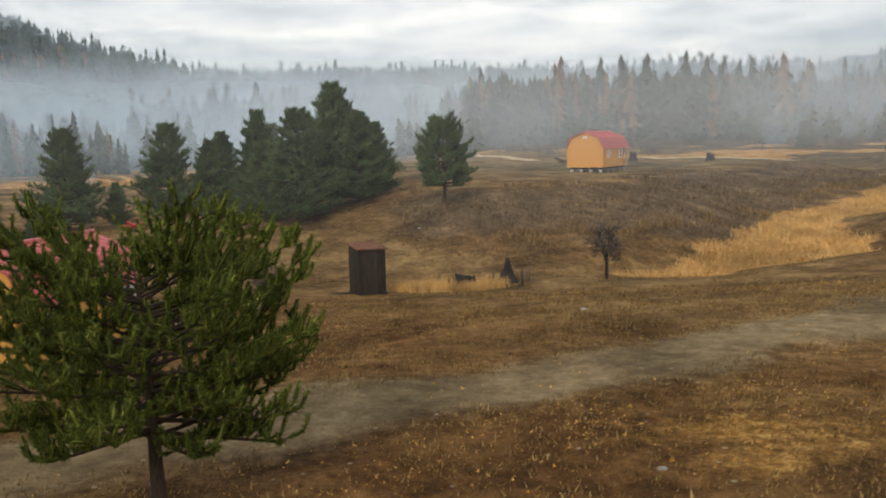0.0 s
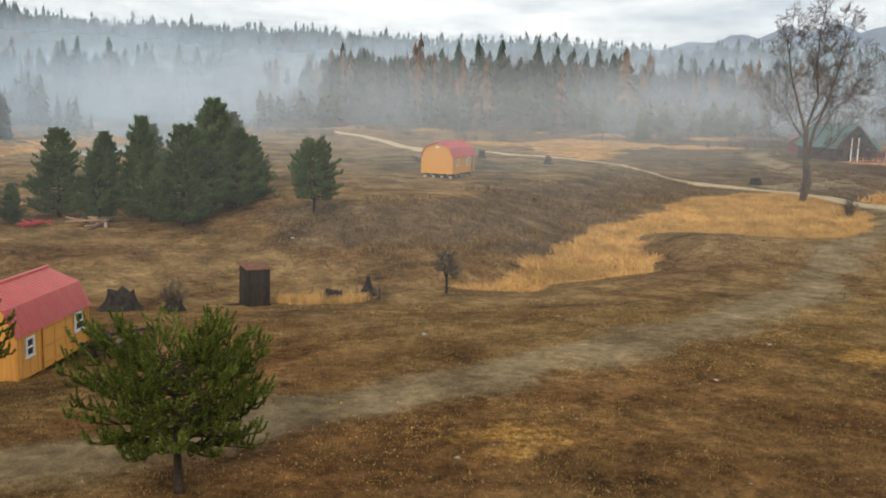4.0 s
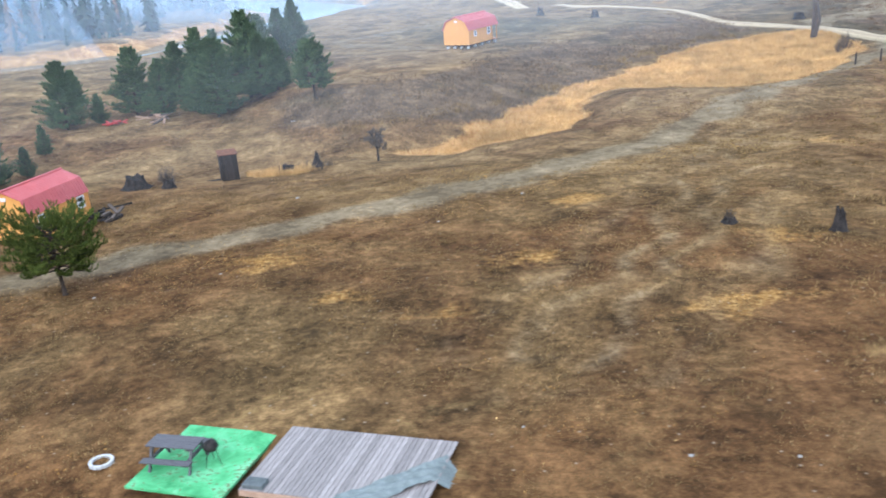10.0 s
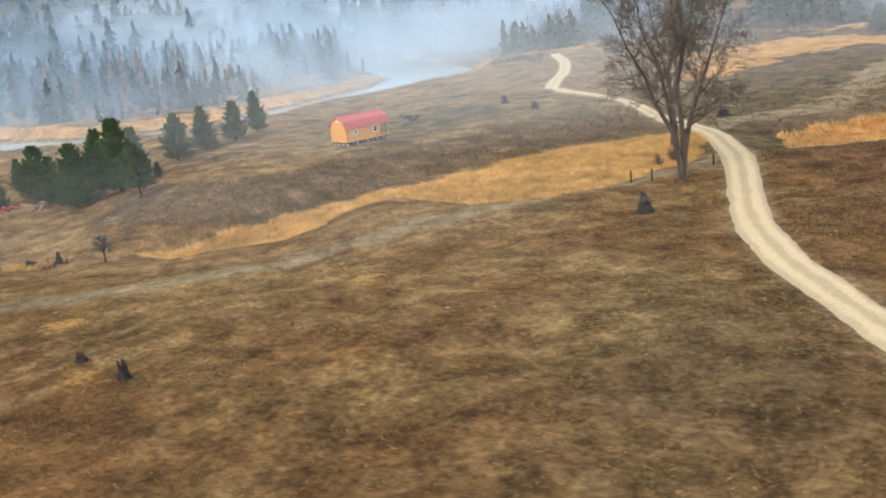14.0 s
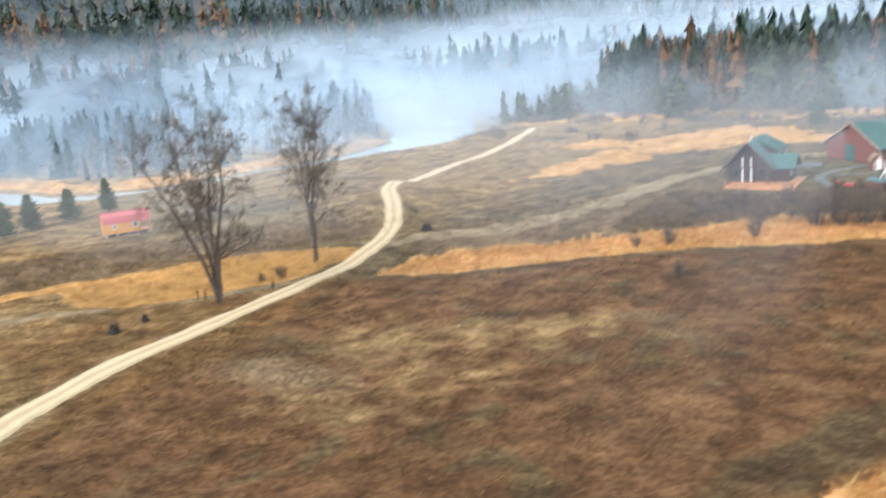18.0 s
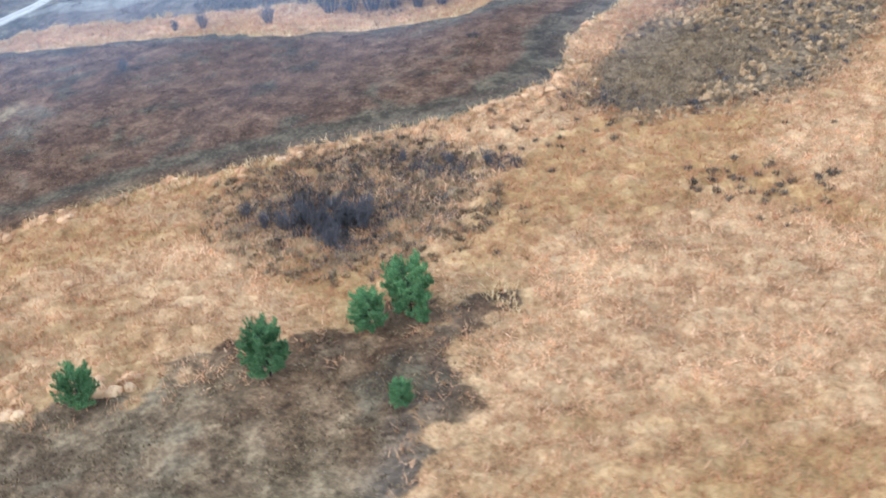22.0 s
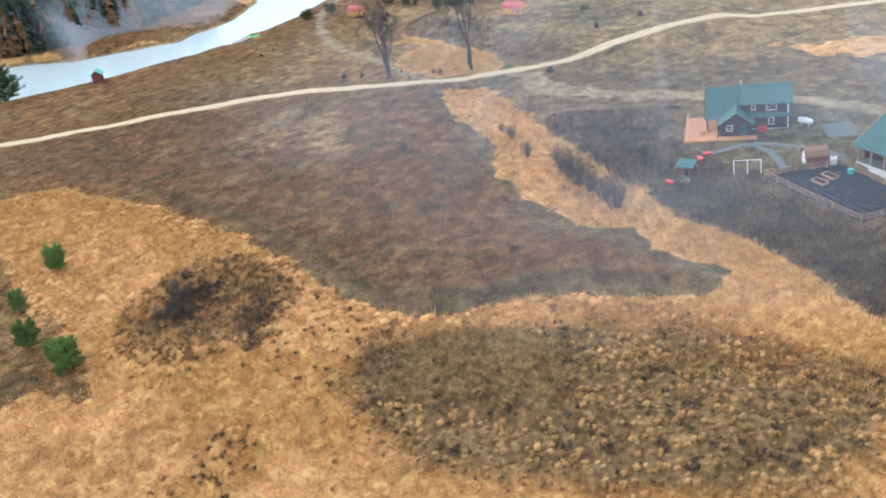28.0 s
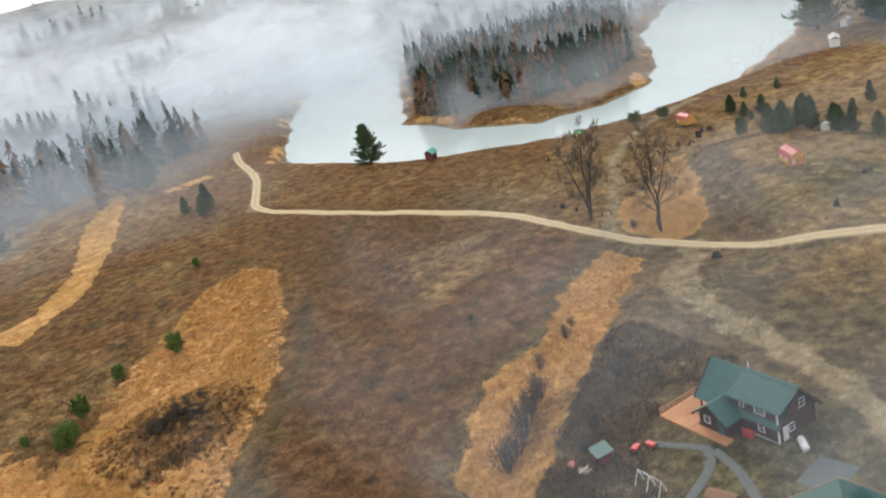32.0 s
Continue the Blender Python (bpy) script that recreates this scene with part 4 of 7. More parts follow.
cone = [young_pine("cone_pine_" + k, 8.0, w, 0.05, rng, NEEDLES_DARK, 8, 14, 0.17, 0.036, 125, "cone", 0.16, 0.9, 0.042) for k, w in (("a", 2.6), ("b", 3.2), ("c", 2.2))]
round_pine = young_pine("round_pine", 5.0, 1.55, 0.20, rng, NEEDLES_DARK, 7, 24, 0.12, 0.022, 90, "oval", 0.13, 0.8, 0.042)
plant(round_pine, on(0.2, 54.3, 0, -0.03), "round-crowned dark green pine on the slope")
PINES = [(-36.5, 64.3, 5.6, 2), (-22.8, 54.4, 6.3, 1), (-27, 66, 4.2, 0), (-18.2, 59.5, 6.6, 1), (-20.4, 56, 2.9, 0), (-15.2, 58.6, 5.6, 0), (-13.2, 64.5, 7.6, 2), (-11.6, 58.4, 5.4, 1), (-8.9, 55.0, 7.2, 1), (-7.2, 60.5, 8.4, 1), (-5.4, 58.4, 6.0, 0), (-4.4, 60.0, 5.0, 1), (-16.6, 68, 6.0, 1), (-13.5, 71.7, 6.4, 2),
         (-9.5, 75.2, 6.2, 1), (-8, 79.6, 6.0, 0), (-7.6, 86.6, 5.6, 1), (-9.5, 96, 6.2, 2), (-30, 50.8, 3.6, 1), (-21, 45.7, 2.6, 2), (-24, 39.8, 5.6, 1), (-20.5, 36.5, 4.6, 0), (-19.7, 39.8, 2.4, 0), (-22, 30.5, 5.4, 1), (-34.6, 24, 3.6, 0), (-45, 27.5, 3.4, 1), (-29.4, 47.4, 3.0, 1), (-4.2, 63.5, 1.9, 0)]
for x, y, h, k in PINES:
    plant(cone[k], on(x, y, x * 37, -0.05, h / 8), "dense dark green pine with a conical crown", group="pines behind the cabins")
small_pine = young_pine("small_pine", 3.7, 1.55, 0.14, rng, MARSH_NEEDLES, 6, 26, 0.15, 0.028, 58, "round", 0.08, 1.2, 0.05)
for x, y, s in ((144, 36, 1.05), (156, 39, 0.8), (164.8, 48.5, 1.02), (167.6, 56, 0.85), (168.8, 59.2, 1.1), (175, 51, 0.5), (125, -16, 0.6), (170.5, 58.5, 0.35)):
    plant(small_pine, on(x, y, x * 51, -0.03, s), "small bright green pine on the reed marsh", group="marsh pines")
for x, y, h, k in ((108, -67, 7, 1), (105, -72, 9, 2), (111, -78, 6, 0), (109, -140, 17, 2), (165, -112, 9, 0)):
    plant(cone[k], on(x, y, x * 7, -0.05, h / 8), "dark green pine beside the gravel road", group="roadside pines")
plant(cone[1], on(51, -60, 0, -0.05, 14.2 / 8), "tall lone pine on the river bank")
plant(cone[1], on(90.3, 222, 0, -0.05, 0.9), "dark broad pine in the far meadow")

cotton_a = bare_tree("cottonwood", 21, np.random.default_rng(3), 0.25, COTTON_BARK, ((0.02, 0.0), (0.16, -0.05), (-0.15, 0.07)), 0.26, 0.36, 0.019, 9, 0.27)
plant(cotton_a, on(52.7, 79.5), "tall leafless cottonwood beside the gravel road", "cottonwood_tree", "cottonwoods", crown_label="bare grey twigs")
cotton_b = bare_tree("cottonwood_wide", 22, np.random.default_rng(8), 0.27, COTTON_BARK, ((-0.35, 0.05), (0.03, 0.03), (-0.16, 0.12), (0.15, -0.18)), 0.26, 0.28, 0.020, 10, 0.10)
plant(cotton_b, on(55, 60, 40), "wide leafless cottonwood with forked limbs at the road junction", "cottonwood_tree", "cottonwoods", crown_label="bare grey twigs")
sapling = bare_tree("sapling", 2.3, np.random.default_rng(5), 0.06, CHAR, ((0.08, 0.02), (-0.12, 0.05)), 0.34, 0.42, 0.011, 9, 0.3)
plant(sapling, on(7.2, 39), "small crooked leafless sapling in dry grass", "sapling")

bushes = [bush_meshes(2.7, 1.25, 22, np.random.default_rng(k)) for k in (1, 2)]
BUSHES = [(53.5, 72, 0.7), (52, 70, 0.5), (90, 96.4, 0.7), (93.3, 99, 1.0), (100.4, 80.3, 0.7), (102.7, 104.1, 1.1), (108.5, 111.5, 1.7), (111, 113.3, 1.5), (113.5, 115.2, 1.9), (115.7, 117.4, 1.3), (118.7, 119.8, 1.5), (121.8, 122, 1.9),
          (151, 63, 0.85), (153, 65, 0.95), (155, 66.5, 0.95), (149, 62, 0.7), (156, 63.5, 0.8), (152, 78, 0.55), (156, 80, 0.6), (160, 81, 0.5), (93, 114, 0.8), (98, 117, 1.1), (103.5, 121, 1.2), (109, 125, 1.2), (113, 128, 0.9), (88, 109, 0.6), (118, 131, 1.0), (124, 138, 0.9), (130, 143, 0.9)]
bq = np.random.default_rng(14)
BUSHES += [(float(152 + a), float(65 + b + 0.4 * a), float(c)) for a, b, c in zip(bq.uniform(-6.5, 6.5, 12), bq.uniform(-2.6, 2.6, 12), bq.uniform(0.5, 0.85, 12))]
BUSHES += [(float(a), float(b), float(c)) for a, b, c in zip(bq.uniform(20, 135, 16), bq.uniform(192, 246, 16), bq.uniform(0.6, 1.2, 16)) if float(polyline(np.array([a]), np.array([b]), ROAD)[0][0]) > 4]
for k, (x, y, s) in enumerate(BUSHES):
    ob = thing("bush", on(x, y, k * 67, -0.03, s), "leafless dark grey willow bush in the reeds", "bush", "willow bushes")
    part("stem_clump", bushes[k % 2][0], None, ob)
    part("canopy", bushes[k % 2][1], None, ob)


# ---- forest ----
def conifer_array(h, r, tiers, per, rng):
    """A far conifer: a thin trunk and whorls of drooping, ragged boughs, as triangles."""
    out = []
    for k in range(3):
        a, b = 2 * math.pi * k / 3, 2 * math.pi * (k + 1) / 3
        out += [(math.cos(a) * 0.25, math.sin(a) * 0.25, -1), (math.cos(b) * 0.25, math.sin(b) * 0.25, -1), (0, 0, h)]
    lean = rng.uniform(0, 2 * math.pi)
    for t in range(tiers):
        q = (t + 0.2) / tiers
        z = h * (0.06 + 0.93 * q)
        reach = (r * (1 - q) ** 0.7 + 0.3) * rng.uniform(0.75, 1.2)
        for k in range(per):
            a = rng.uniform(0, 2 * math.pi)
            ln = reach * rng.uniform(0.55, 1.15) * (1 + 0.2 * math.cos(a - lean))
            w = ln * rng.uniform(0.45, 0.75)
            c, s = math.cos(a), math.sin(a)
            drop = h / tiers * rng.uniform(0.5, 1.1) + ln * rng.uniform(0.05, 0.3)
            out += [(0, 0, z + h * 0.06), (c * ln - s * w, s * ln + c * w, z - drop), (c * ln * 0.8 + s * w, s * ln * 0.8 - c * w, z - drop * 0.6)]
    return np.array(out)


def in_forest(x, y):
    ang, r = bearing(x, y)
    edge = 14 * wobble(x, y, 60, 2) + 5 * wobble(x, y, 17, 3)
    north = (y + edge > 262 + 0.22 * np.maximum(x, 0)) & ((x + edge > 10) | (y > 345))
    west = inside(x, y, WEST_WOOD) + edge * 0.2 > 0
    isle = (inside(x, y, [(-18, -160), (8, -105), (2, -80), (-15, -58), (-52, -58), (-85, -80), (-120, -120), (-190, -200), (-260, -420), (-140, -420), (-70, -255)]) + edge * 0.3) > 0
    south = (y + edge < -135 - 0.2 * (x - 70)) & (x > 72 + edge * 0.4)
    far = r > 420
    ok = (north | west | isle | south | far) & (river_depth(x, y) < np.where(west, -3.5, -7))
    ok &= polyline(x, y, ROAD)[0] > 36
    return ok & ~((x < -40) & (y < 60) & (y > -40) & (r < 300))


def build_forest():
    rng = np.random.default_rng(21)
    near = [conifer_array(30, w, 11, 7, rng) for w in (4.4, 5.4, 6.4, 5.0)]
    far = [conifer_array(30, w, 6, 5, rng) for w in (5.0, 6.0, 7.0, 5.6)]
    groups = {"near": [], "far": [], "larch": [], "edge": []}
    for count, rmax, rmin in ((9500, 440, 120), (13500, 900, 430)):
        a = rng.uniform(-60, 235, count)
        r = np.sqrt(rng.uniform(rmin ** 2, rmax ** 2, count))
        x, y = 60 - np.sin(np.radians(a)) * r, 80 + np.cos(np.radians(a)) * r
        if rmax < 500:
            x = np.concatenate([x, rng.uniform(8, 300, 3600)])
            y = np.concatenate([y, rng.uniform(258, 350, 3600)])
            x = np.concatenate([x, rng.uniform(-150, 12, 2600)])
            y = np.concatenate([y, rng.uniform(-200, -56, 2600)])
            r = bearing(x, y)[1]
        else:
            a = np.radians(rng.uniform(-50, 45, 6000))
            q = rng.uniform(470, 850, 6000)
            x, y = np.concatenate([x, 60 - np.sin(a) * q]), np.concatenate([y, 80 + np.cos(a) * q])
            r = bearing(x, y)[1]
        keep = in_forest(x, y)
        x, y, r = x[keep], y[keep], r[keep]
        z = hz(x, y)
        lw = wobble(x, y, 90, 5)
        for px, py, pz, pr, pl in zip(x, y, z, r, lw):
            orange = (pl > 0.4 and rng.uniform() < 0.42 or rng.uniform() < 0.05 or px > 110 and py > 280 and rng.uniform() < 0.3) and pr < 600
            src = (near if pr < 440 else far)[rng.integers(4)]
            orange = orange or px < 10 and py < -55 and rng.uniform() < 0.12
            s = (0.72 if px < 10 and py < -55 else 1.0) * (rng.uniform(0.35, 1.0) + (0.25 if rng.uniform() < 0.12 else 0)) * (0.95 if pr > 330 else 0.8 if (py > 240 and px > 0) or py < -60 else 0.36 if pr < 190 else 0.5)
            a = rng.uniform(0, 6.28)
            c, q = math.cos(a) * s, math.sin(a) * s
            v = src @ np.array([[c, q, 0], [-q, c, 0], [0, 0, s]]) + (px, py, pz)
            groups["larch" if orange else "near" if pr < 440 else "far"].append(v)
    ex, ey = rng.uniform(-12, 230, 900), rng.uniform(228, 292, 900)
    keep = (wobble(ex, ey, 40, 1) + 0.6 * wobble(ex, ey, 15, 3) + 0.05 * (ey - 262) > -0.1) & (ey > 240 + 0.12 * np.maximum(ex, 0)) & (polyline(ex, ey, ROAD)[0] > 7) & (river_depth(ex, ey) < -5)
    for px, py, pz in zip(ex[keep], ey[keep], hz(ex[keep], ey[keep])):
        s, a = rng.uniform(0.16, 0.40), rng.uniform(0, 6.28)
        c, q = math.cos(a) * s * 1.5, math.sin(a) * s * 1.5
        groups["edge"].append(near[rng.integers(4)] @ np.array([[c, q, 0], [-q, c, 0], [0, 0, s]]) + (px, py, pz))
    for key, name, mat, label in (("edge", "forest_edge", EDGE_FOREST, "young dark green conifers along the forest edge"), ("near", "valley_forest", FOREST, "dark conifer forest standing in valley mist"), ("far", "hillside_forest", FOREST, "distant conifer forest covering the hills"), ("larch", "larch_grove", LARCH, "orange autumn larches among the dark conifers")):
        tagged(new(name, tri_mesh(name, np.concatenate(groups[key]), mat)), label, "forest", kind="stuff")


build_forest()


# ---- mist ----
def mist_material(name, strength, low, high, scale, tint):
    m, n = material(name)
    pos = n.add("ShaderNodeNewGeometry").outputs["Position"]
    z = n.add("ShaderNodeSeparateXYZ", i0=pos).outputs[2]
    mp = n.add("ShaderNodeMapping", Vector=pos)
    mp.inputs["Scale"].default_value = (1, 1, 2.2)
    f = n.math("ADD", n.math("MULTIPLY", n.noise(mp.outputs[0], scale, 5, 0.55, 0.6), 0.7), n.math("MULTIPLY", n.noise(mp.outputs[0], scale * 4, 4, 0.6, 0.5), 0.3))
    body = n.span(f, 0.36, 0.66, 0.4, 1)
    top = n.span(z, low, high, 1, 0)
    edge = n.attribute("fade")[0]
    fac = n.math("MULTIPLY", n.math("MULTIPLY", n.math("MULTIPLY", body, top), edge), strength)
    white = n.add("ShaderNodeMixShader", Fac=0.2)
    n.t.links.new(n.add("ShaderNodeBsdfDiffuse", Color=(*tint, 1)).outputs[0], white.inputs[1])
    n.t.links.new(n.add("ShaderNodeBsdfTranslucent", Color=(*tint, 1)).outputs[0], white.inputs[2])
    mix = n.add("ShaderNodeMixShader", Fac=fac)
    n.t.links.new(n.add("ShaderNodeBsdfTransparent").outputs[0], mix.inputs[1])
    n.t.links.new(white.outputs[0], mix.inputs[2])
    n.add("ShaderNodeOutputMaterial", Surface=mix.outputs[0])
    return m


def mist_bank(r, a0, a1, height, strength, base=-2.0, scale=0.012, slant=0.9, tint=(0.95, 0.97, 0.99)):
    """A sheet of mist round the valley, its tint painting haze, leaning outwards as it rises."""
    na, nh = 60, 8
    a = np.radians(np.linspace(a0, a1, na))[None, :]
    h = np.linspace(0, 1, nh)[:, None]
    rr = r + slant * height * h + 12 * np.sin(a * 17 + r)
    x, y = 60 - np.sin(a) * rr, 80 + np.cos(a) * rr
    z = base + height * h + 0 * x
    i = np.arange(na * nh).reshape(nh, na)
    f = np.stack([i[:-1, :-1], i[1:, :-1], i[1:, 1:], i[:-1, 1:]], -1).reshape(-1, 4)
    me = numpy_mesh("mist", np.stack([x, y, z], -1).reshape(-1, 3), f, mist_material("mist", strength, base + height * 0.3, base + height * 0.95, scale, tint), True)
    u = np.linspace(0, 1, na)[None, :]
    fade = step(u, 0, 0.15) * step(1 - u, 0, 0.15) * step(h, 0, 0.12) * step(1 - h, 0, 0.3)
    at = me.color_attributes.new("fade", "FLOAT_COLOR", "POINT")
    at.data.foreach_set("color", np.stack([fade.ravel()] * 3 + [np.ones(fade.size)], -1).astype(np.float32).ravel())
    return tagged(new("mist", me), "thin morning mist drifting over the valley, tinted to paint distance haze", "mist", kind="stuff")


# Tints put haze into the mist's colour: blue-grey near, paler farther out.
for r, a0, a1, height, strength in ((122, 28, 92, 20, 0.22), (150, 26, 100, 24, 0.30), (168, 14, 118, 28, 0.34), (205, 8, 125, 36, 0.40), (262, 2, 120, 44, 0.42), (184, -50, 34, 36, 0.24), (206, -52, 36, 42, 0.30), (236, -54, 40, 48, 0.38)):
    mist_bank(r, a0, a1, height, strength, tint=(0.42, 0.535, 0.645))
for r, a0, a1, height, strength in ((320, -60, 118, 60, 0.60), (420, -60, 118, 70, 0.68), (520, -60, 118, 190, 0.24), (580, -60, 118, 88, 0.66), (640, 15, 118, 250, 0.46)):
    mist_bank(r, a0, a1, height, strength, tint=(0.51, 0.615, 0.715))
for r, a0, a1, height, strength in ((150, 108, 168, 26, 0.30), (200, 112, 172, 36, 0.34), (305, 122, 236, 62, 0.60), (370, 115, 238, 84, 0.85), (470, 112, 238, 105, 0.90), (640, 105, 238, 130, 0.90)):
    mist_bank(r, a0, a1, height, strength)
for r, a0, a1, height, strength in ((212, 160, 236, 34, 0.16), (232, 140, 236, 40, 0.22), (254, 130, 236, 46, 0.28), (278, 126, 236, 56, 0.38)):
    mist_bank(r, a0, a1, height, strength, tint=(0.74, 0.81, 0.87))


def haze_veil(p, q, height, strength, base):
    """A faint upright sheet added across the meadow to stand in for aerial haze."""
    na, nh = 40, 10
    u, h = np.meshgrid(np.linspace(0, 1, na), np.linspace(0, 1, nh))
    along = abs(q[0] - p[0]) > abs(q[1] - p[1])
    x = p[0] + (q[0] - p[0]) * u + (0 if along else 4 * np.sin(u * 9) + 0.5 * height * (0.5 - h))
    y = p[1] + (q[1] - p[1]) * u + (4 * np.sin(u * 9) if along else 0)
    i = np.arange(na * nh).reshape(nh, na)
    f = np.stack([i[:-1, :-1], i[1:, :-1], i[1:, 1:], i[:-1, 1:]], -1).reshape(-1, 4)
    me = numpy_mesh("mist", np.stack([x, y, base + height * h], -1).reshape(-1, 3), f, mist_material("thin_haze", strength, base + height * 0.45, base + height, 0.012, (0.80, 0.87, 0.95)), True)
    fade = step(u, 0, 0.25) * step(1 - u, 0, 0.25) * step(h, 0, 0.3) * step(1 - h, 0, 0.4)
    at = me.color_attributes.new("fade", "FLOAT_COLOR", "POINT")
    at.data.foreach_set("color", np.stack([fade.ravel()] * 3 + [np.ones(fade.size)], -1).astype(np.float32).ravel())
    return tagged(new("mist", me), "faint added sheet standing in for haze over the meadow", "mist", kind="stuff")


# Added sheets that lighten distant ground the way aerial haze would.
for p, q, height, strength in (((152, 84), (150, 260), 24, 0.10), ((128, 50), (132, 260), 26, 0.12), ((106, 20), (104, 280), 26, 0.11), ((84, 30), (78, 300), 28, 0.10), ((40, 40), (36, 300), 24, 0.08),
                               ((-70, 26), (60, 28), 13, 0.08), ((-70, 68), (70, 72), 16, 0.13), ((-60, 92), (150, 96), 18, 0.10), ((-70, 122), (150, 126), 20, 0.10), ((-60, 160), (170, 162), 24, 0.11), ((-60, 196), (170, 194), 28, 0.12)):
    haze_veil(p, q, height, strength, 0.5)
for p, q, height, strength in (((70, -40), (240, -50), 24, 0.12), ((60, -80), (260, -95), 28, 0.16), ((80, -120), (280, -140), 30, 0.18)):
    haze_veil(p, q, height, strength, -0.5)


def far_mountain():
    """A far wooded ridge; its distance haze is painted into the blue base colour."""
    m, n = material("far_forest_painted_haze")
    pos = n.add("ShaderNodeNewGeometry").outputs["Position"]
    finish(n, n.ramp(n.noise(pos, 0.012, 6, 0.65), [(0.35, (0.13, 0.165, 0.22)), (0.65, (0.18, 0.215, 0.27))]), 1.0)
    a = np.linspace(22, -75, 120)
    top = 2400 * np.tan(np.radians(np.interp(a, (-75, -45, -30, -22, -14, -6, 2, 8, 22), (4.5, 5.6, 6.0, 4.6, 4.0, 4.5, 4.9, 3.8, 1.5)))) + 8 * np.sin(a * 2.1) + 5 * np.sin(a * 5.3)
    ar = np.radians(a)
    h = np.linspace(0, 1, 10)[:, None]
    rr = 2000 + 500 * h + 25 * np.sin(h * 9 + ar[None] * 40)
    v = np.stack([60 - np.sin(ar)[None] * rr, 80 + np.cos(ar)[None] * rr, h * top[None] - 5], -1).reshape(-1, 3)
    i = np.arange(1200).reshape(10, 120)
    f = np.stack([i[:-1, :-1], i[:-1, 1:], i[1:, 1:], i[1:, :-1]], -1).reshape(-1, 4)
    tagged(new("backdrop", numpy_mesh("backdrop", v, f, m, True)), "distant wooded mountain painted haze-blue under low cloud", "mountain", kind="structure")


far_mountain()


# ---- buildings ----
def window(parent, x, y, z, w, h, turn, panes=2, frame_mat=None):
    """A white-framed sash window on a wall; turn is the way that it faces, 0 for -y."""
    m = pose(x, y, z, 0, 0, turn)
    fr = MB()
    for a, b, sx, sz in ((-w / 2, 0, 0.09, h + 0.09), (w / 2, 0, 0.09, h + 0.09), (0, h / 2, w, 0.09), (0, -h / 2, w + 0.18, 0.11), (0, 0, w, 0.05)):
        fr.box(a, -0.03, b, sx, 0.08, sz, m)
    win = part("window", fr, frame_mat or WHITE, parent, "dark-framed window" if frame_mat else "white-framed window")
    for k in range(panes):
        part("pane", MB().box(0, -0.012, h / 4 - k * h / 2, w - 0.08, 0.02, h / 2 - 0.06, m), GLASS, win)
    return win


GAMBREL = [(-1.85, 0.0), (-1.85, 1.95), (-1.42, 2.85), (0, 3.4), (1.42, 2.85), (1.85, 1.95), (1.85, 0.0)]


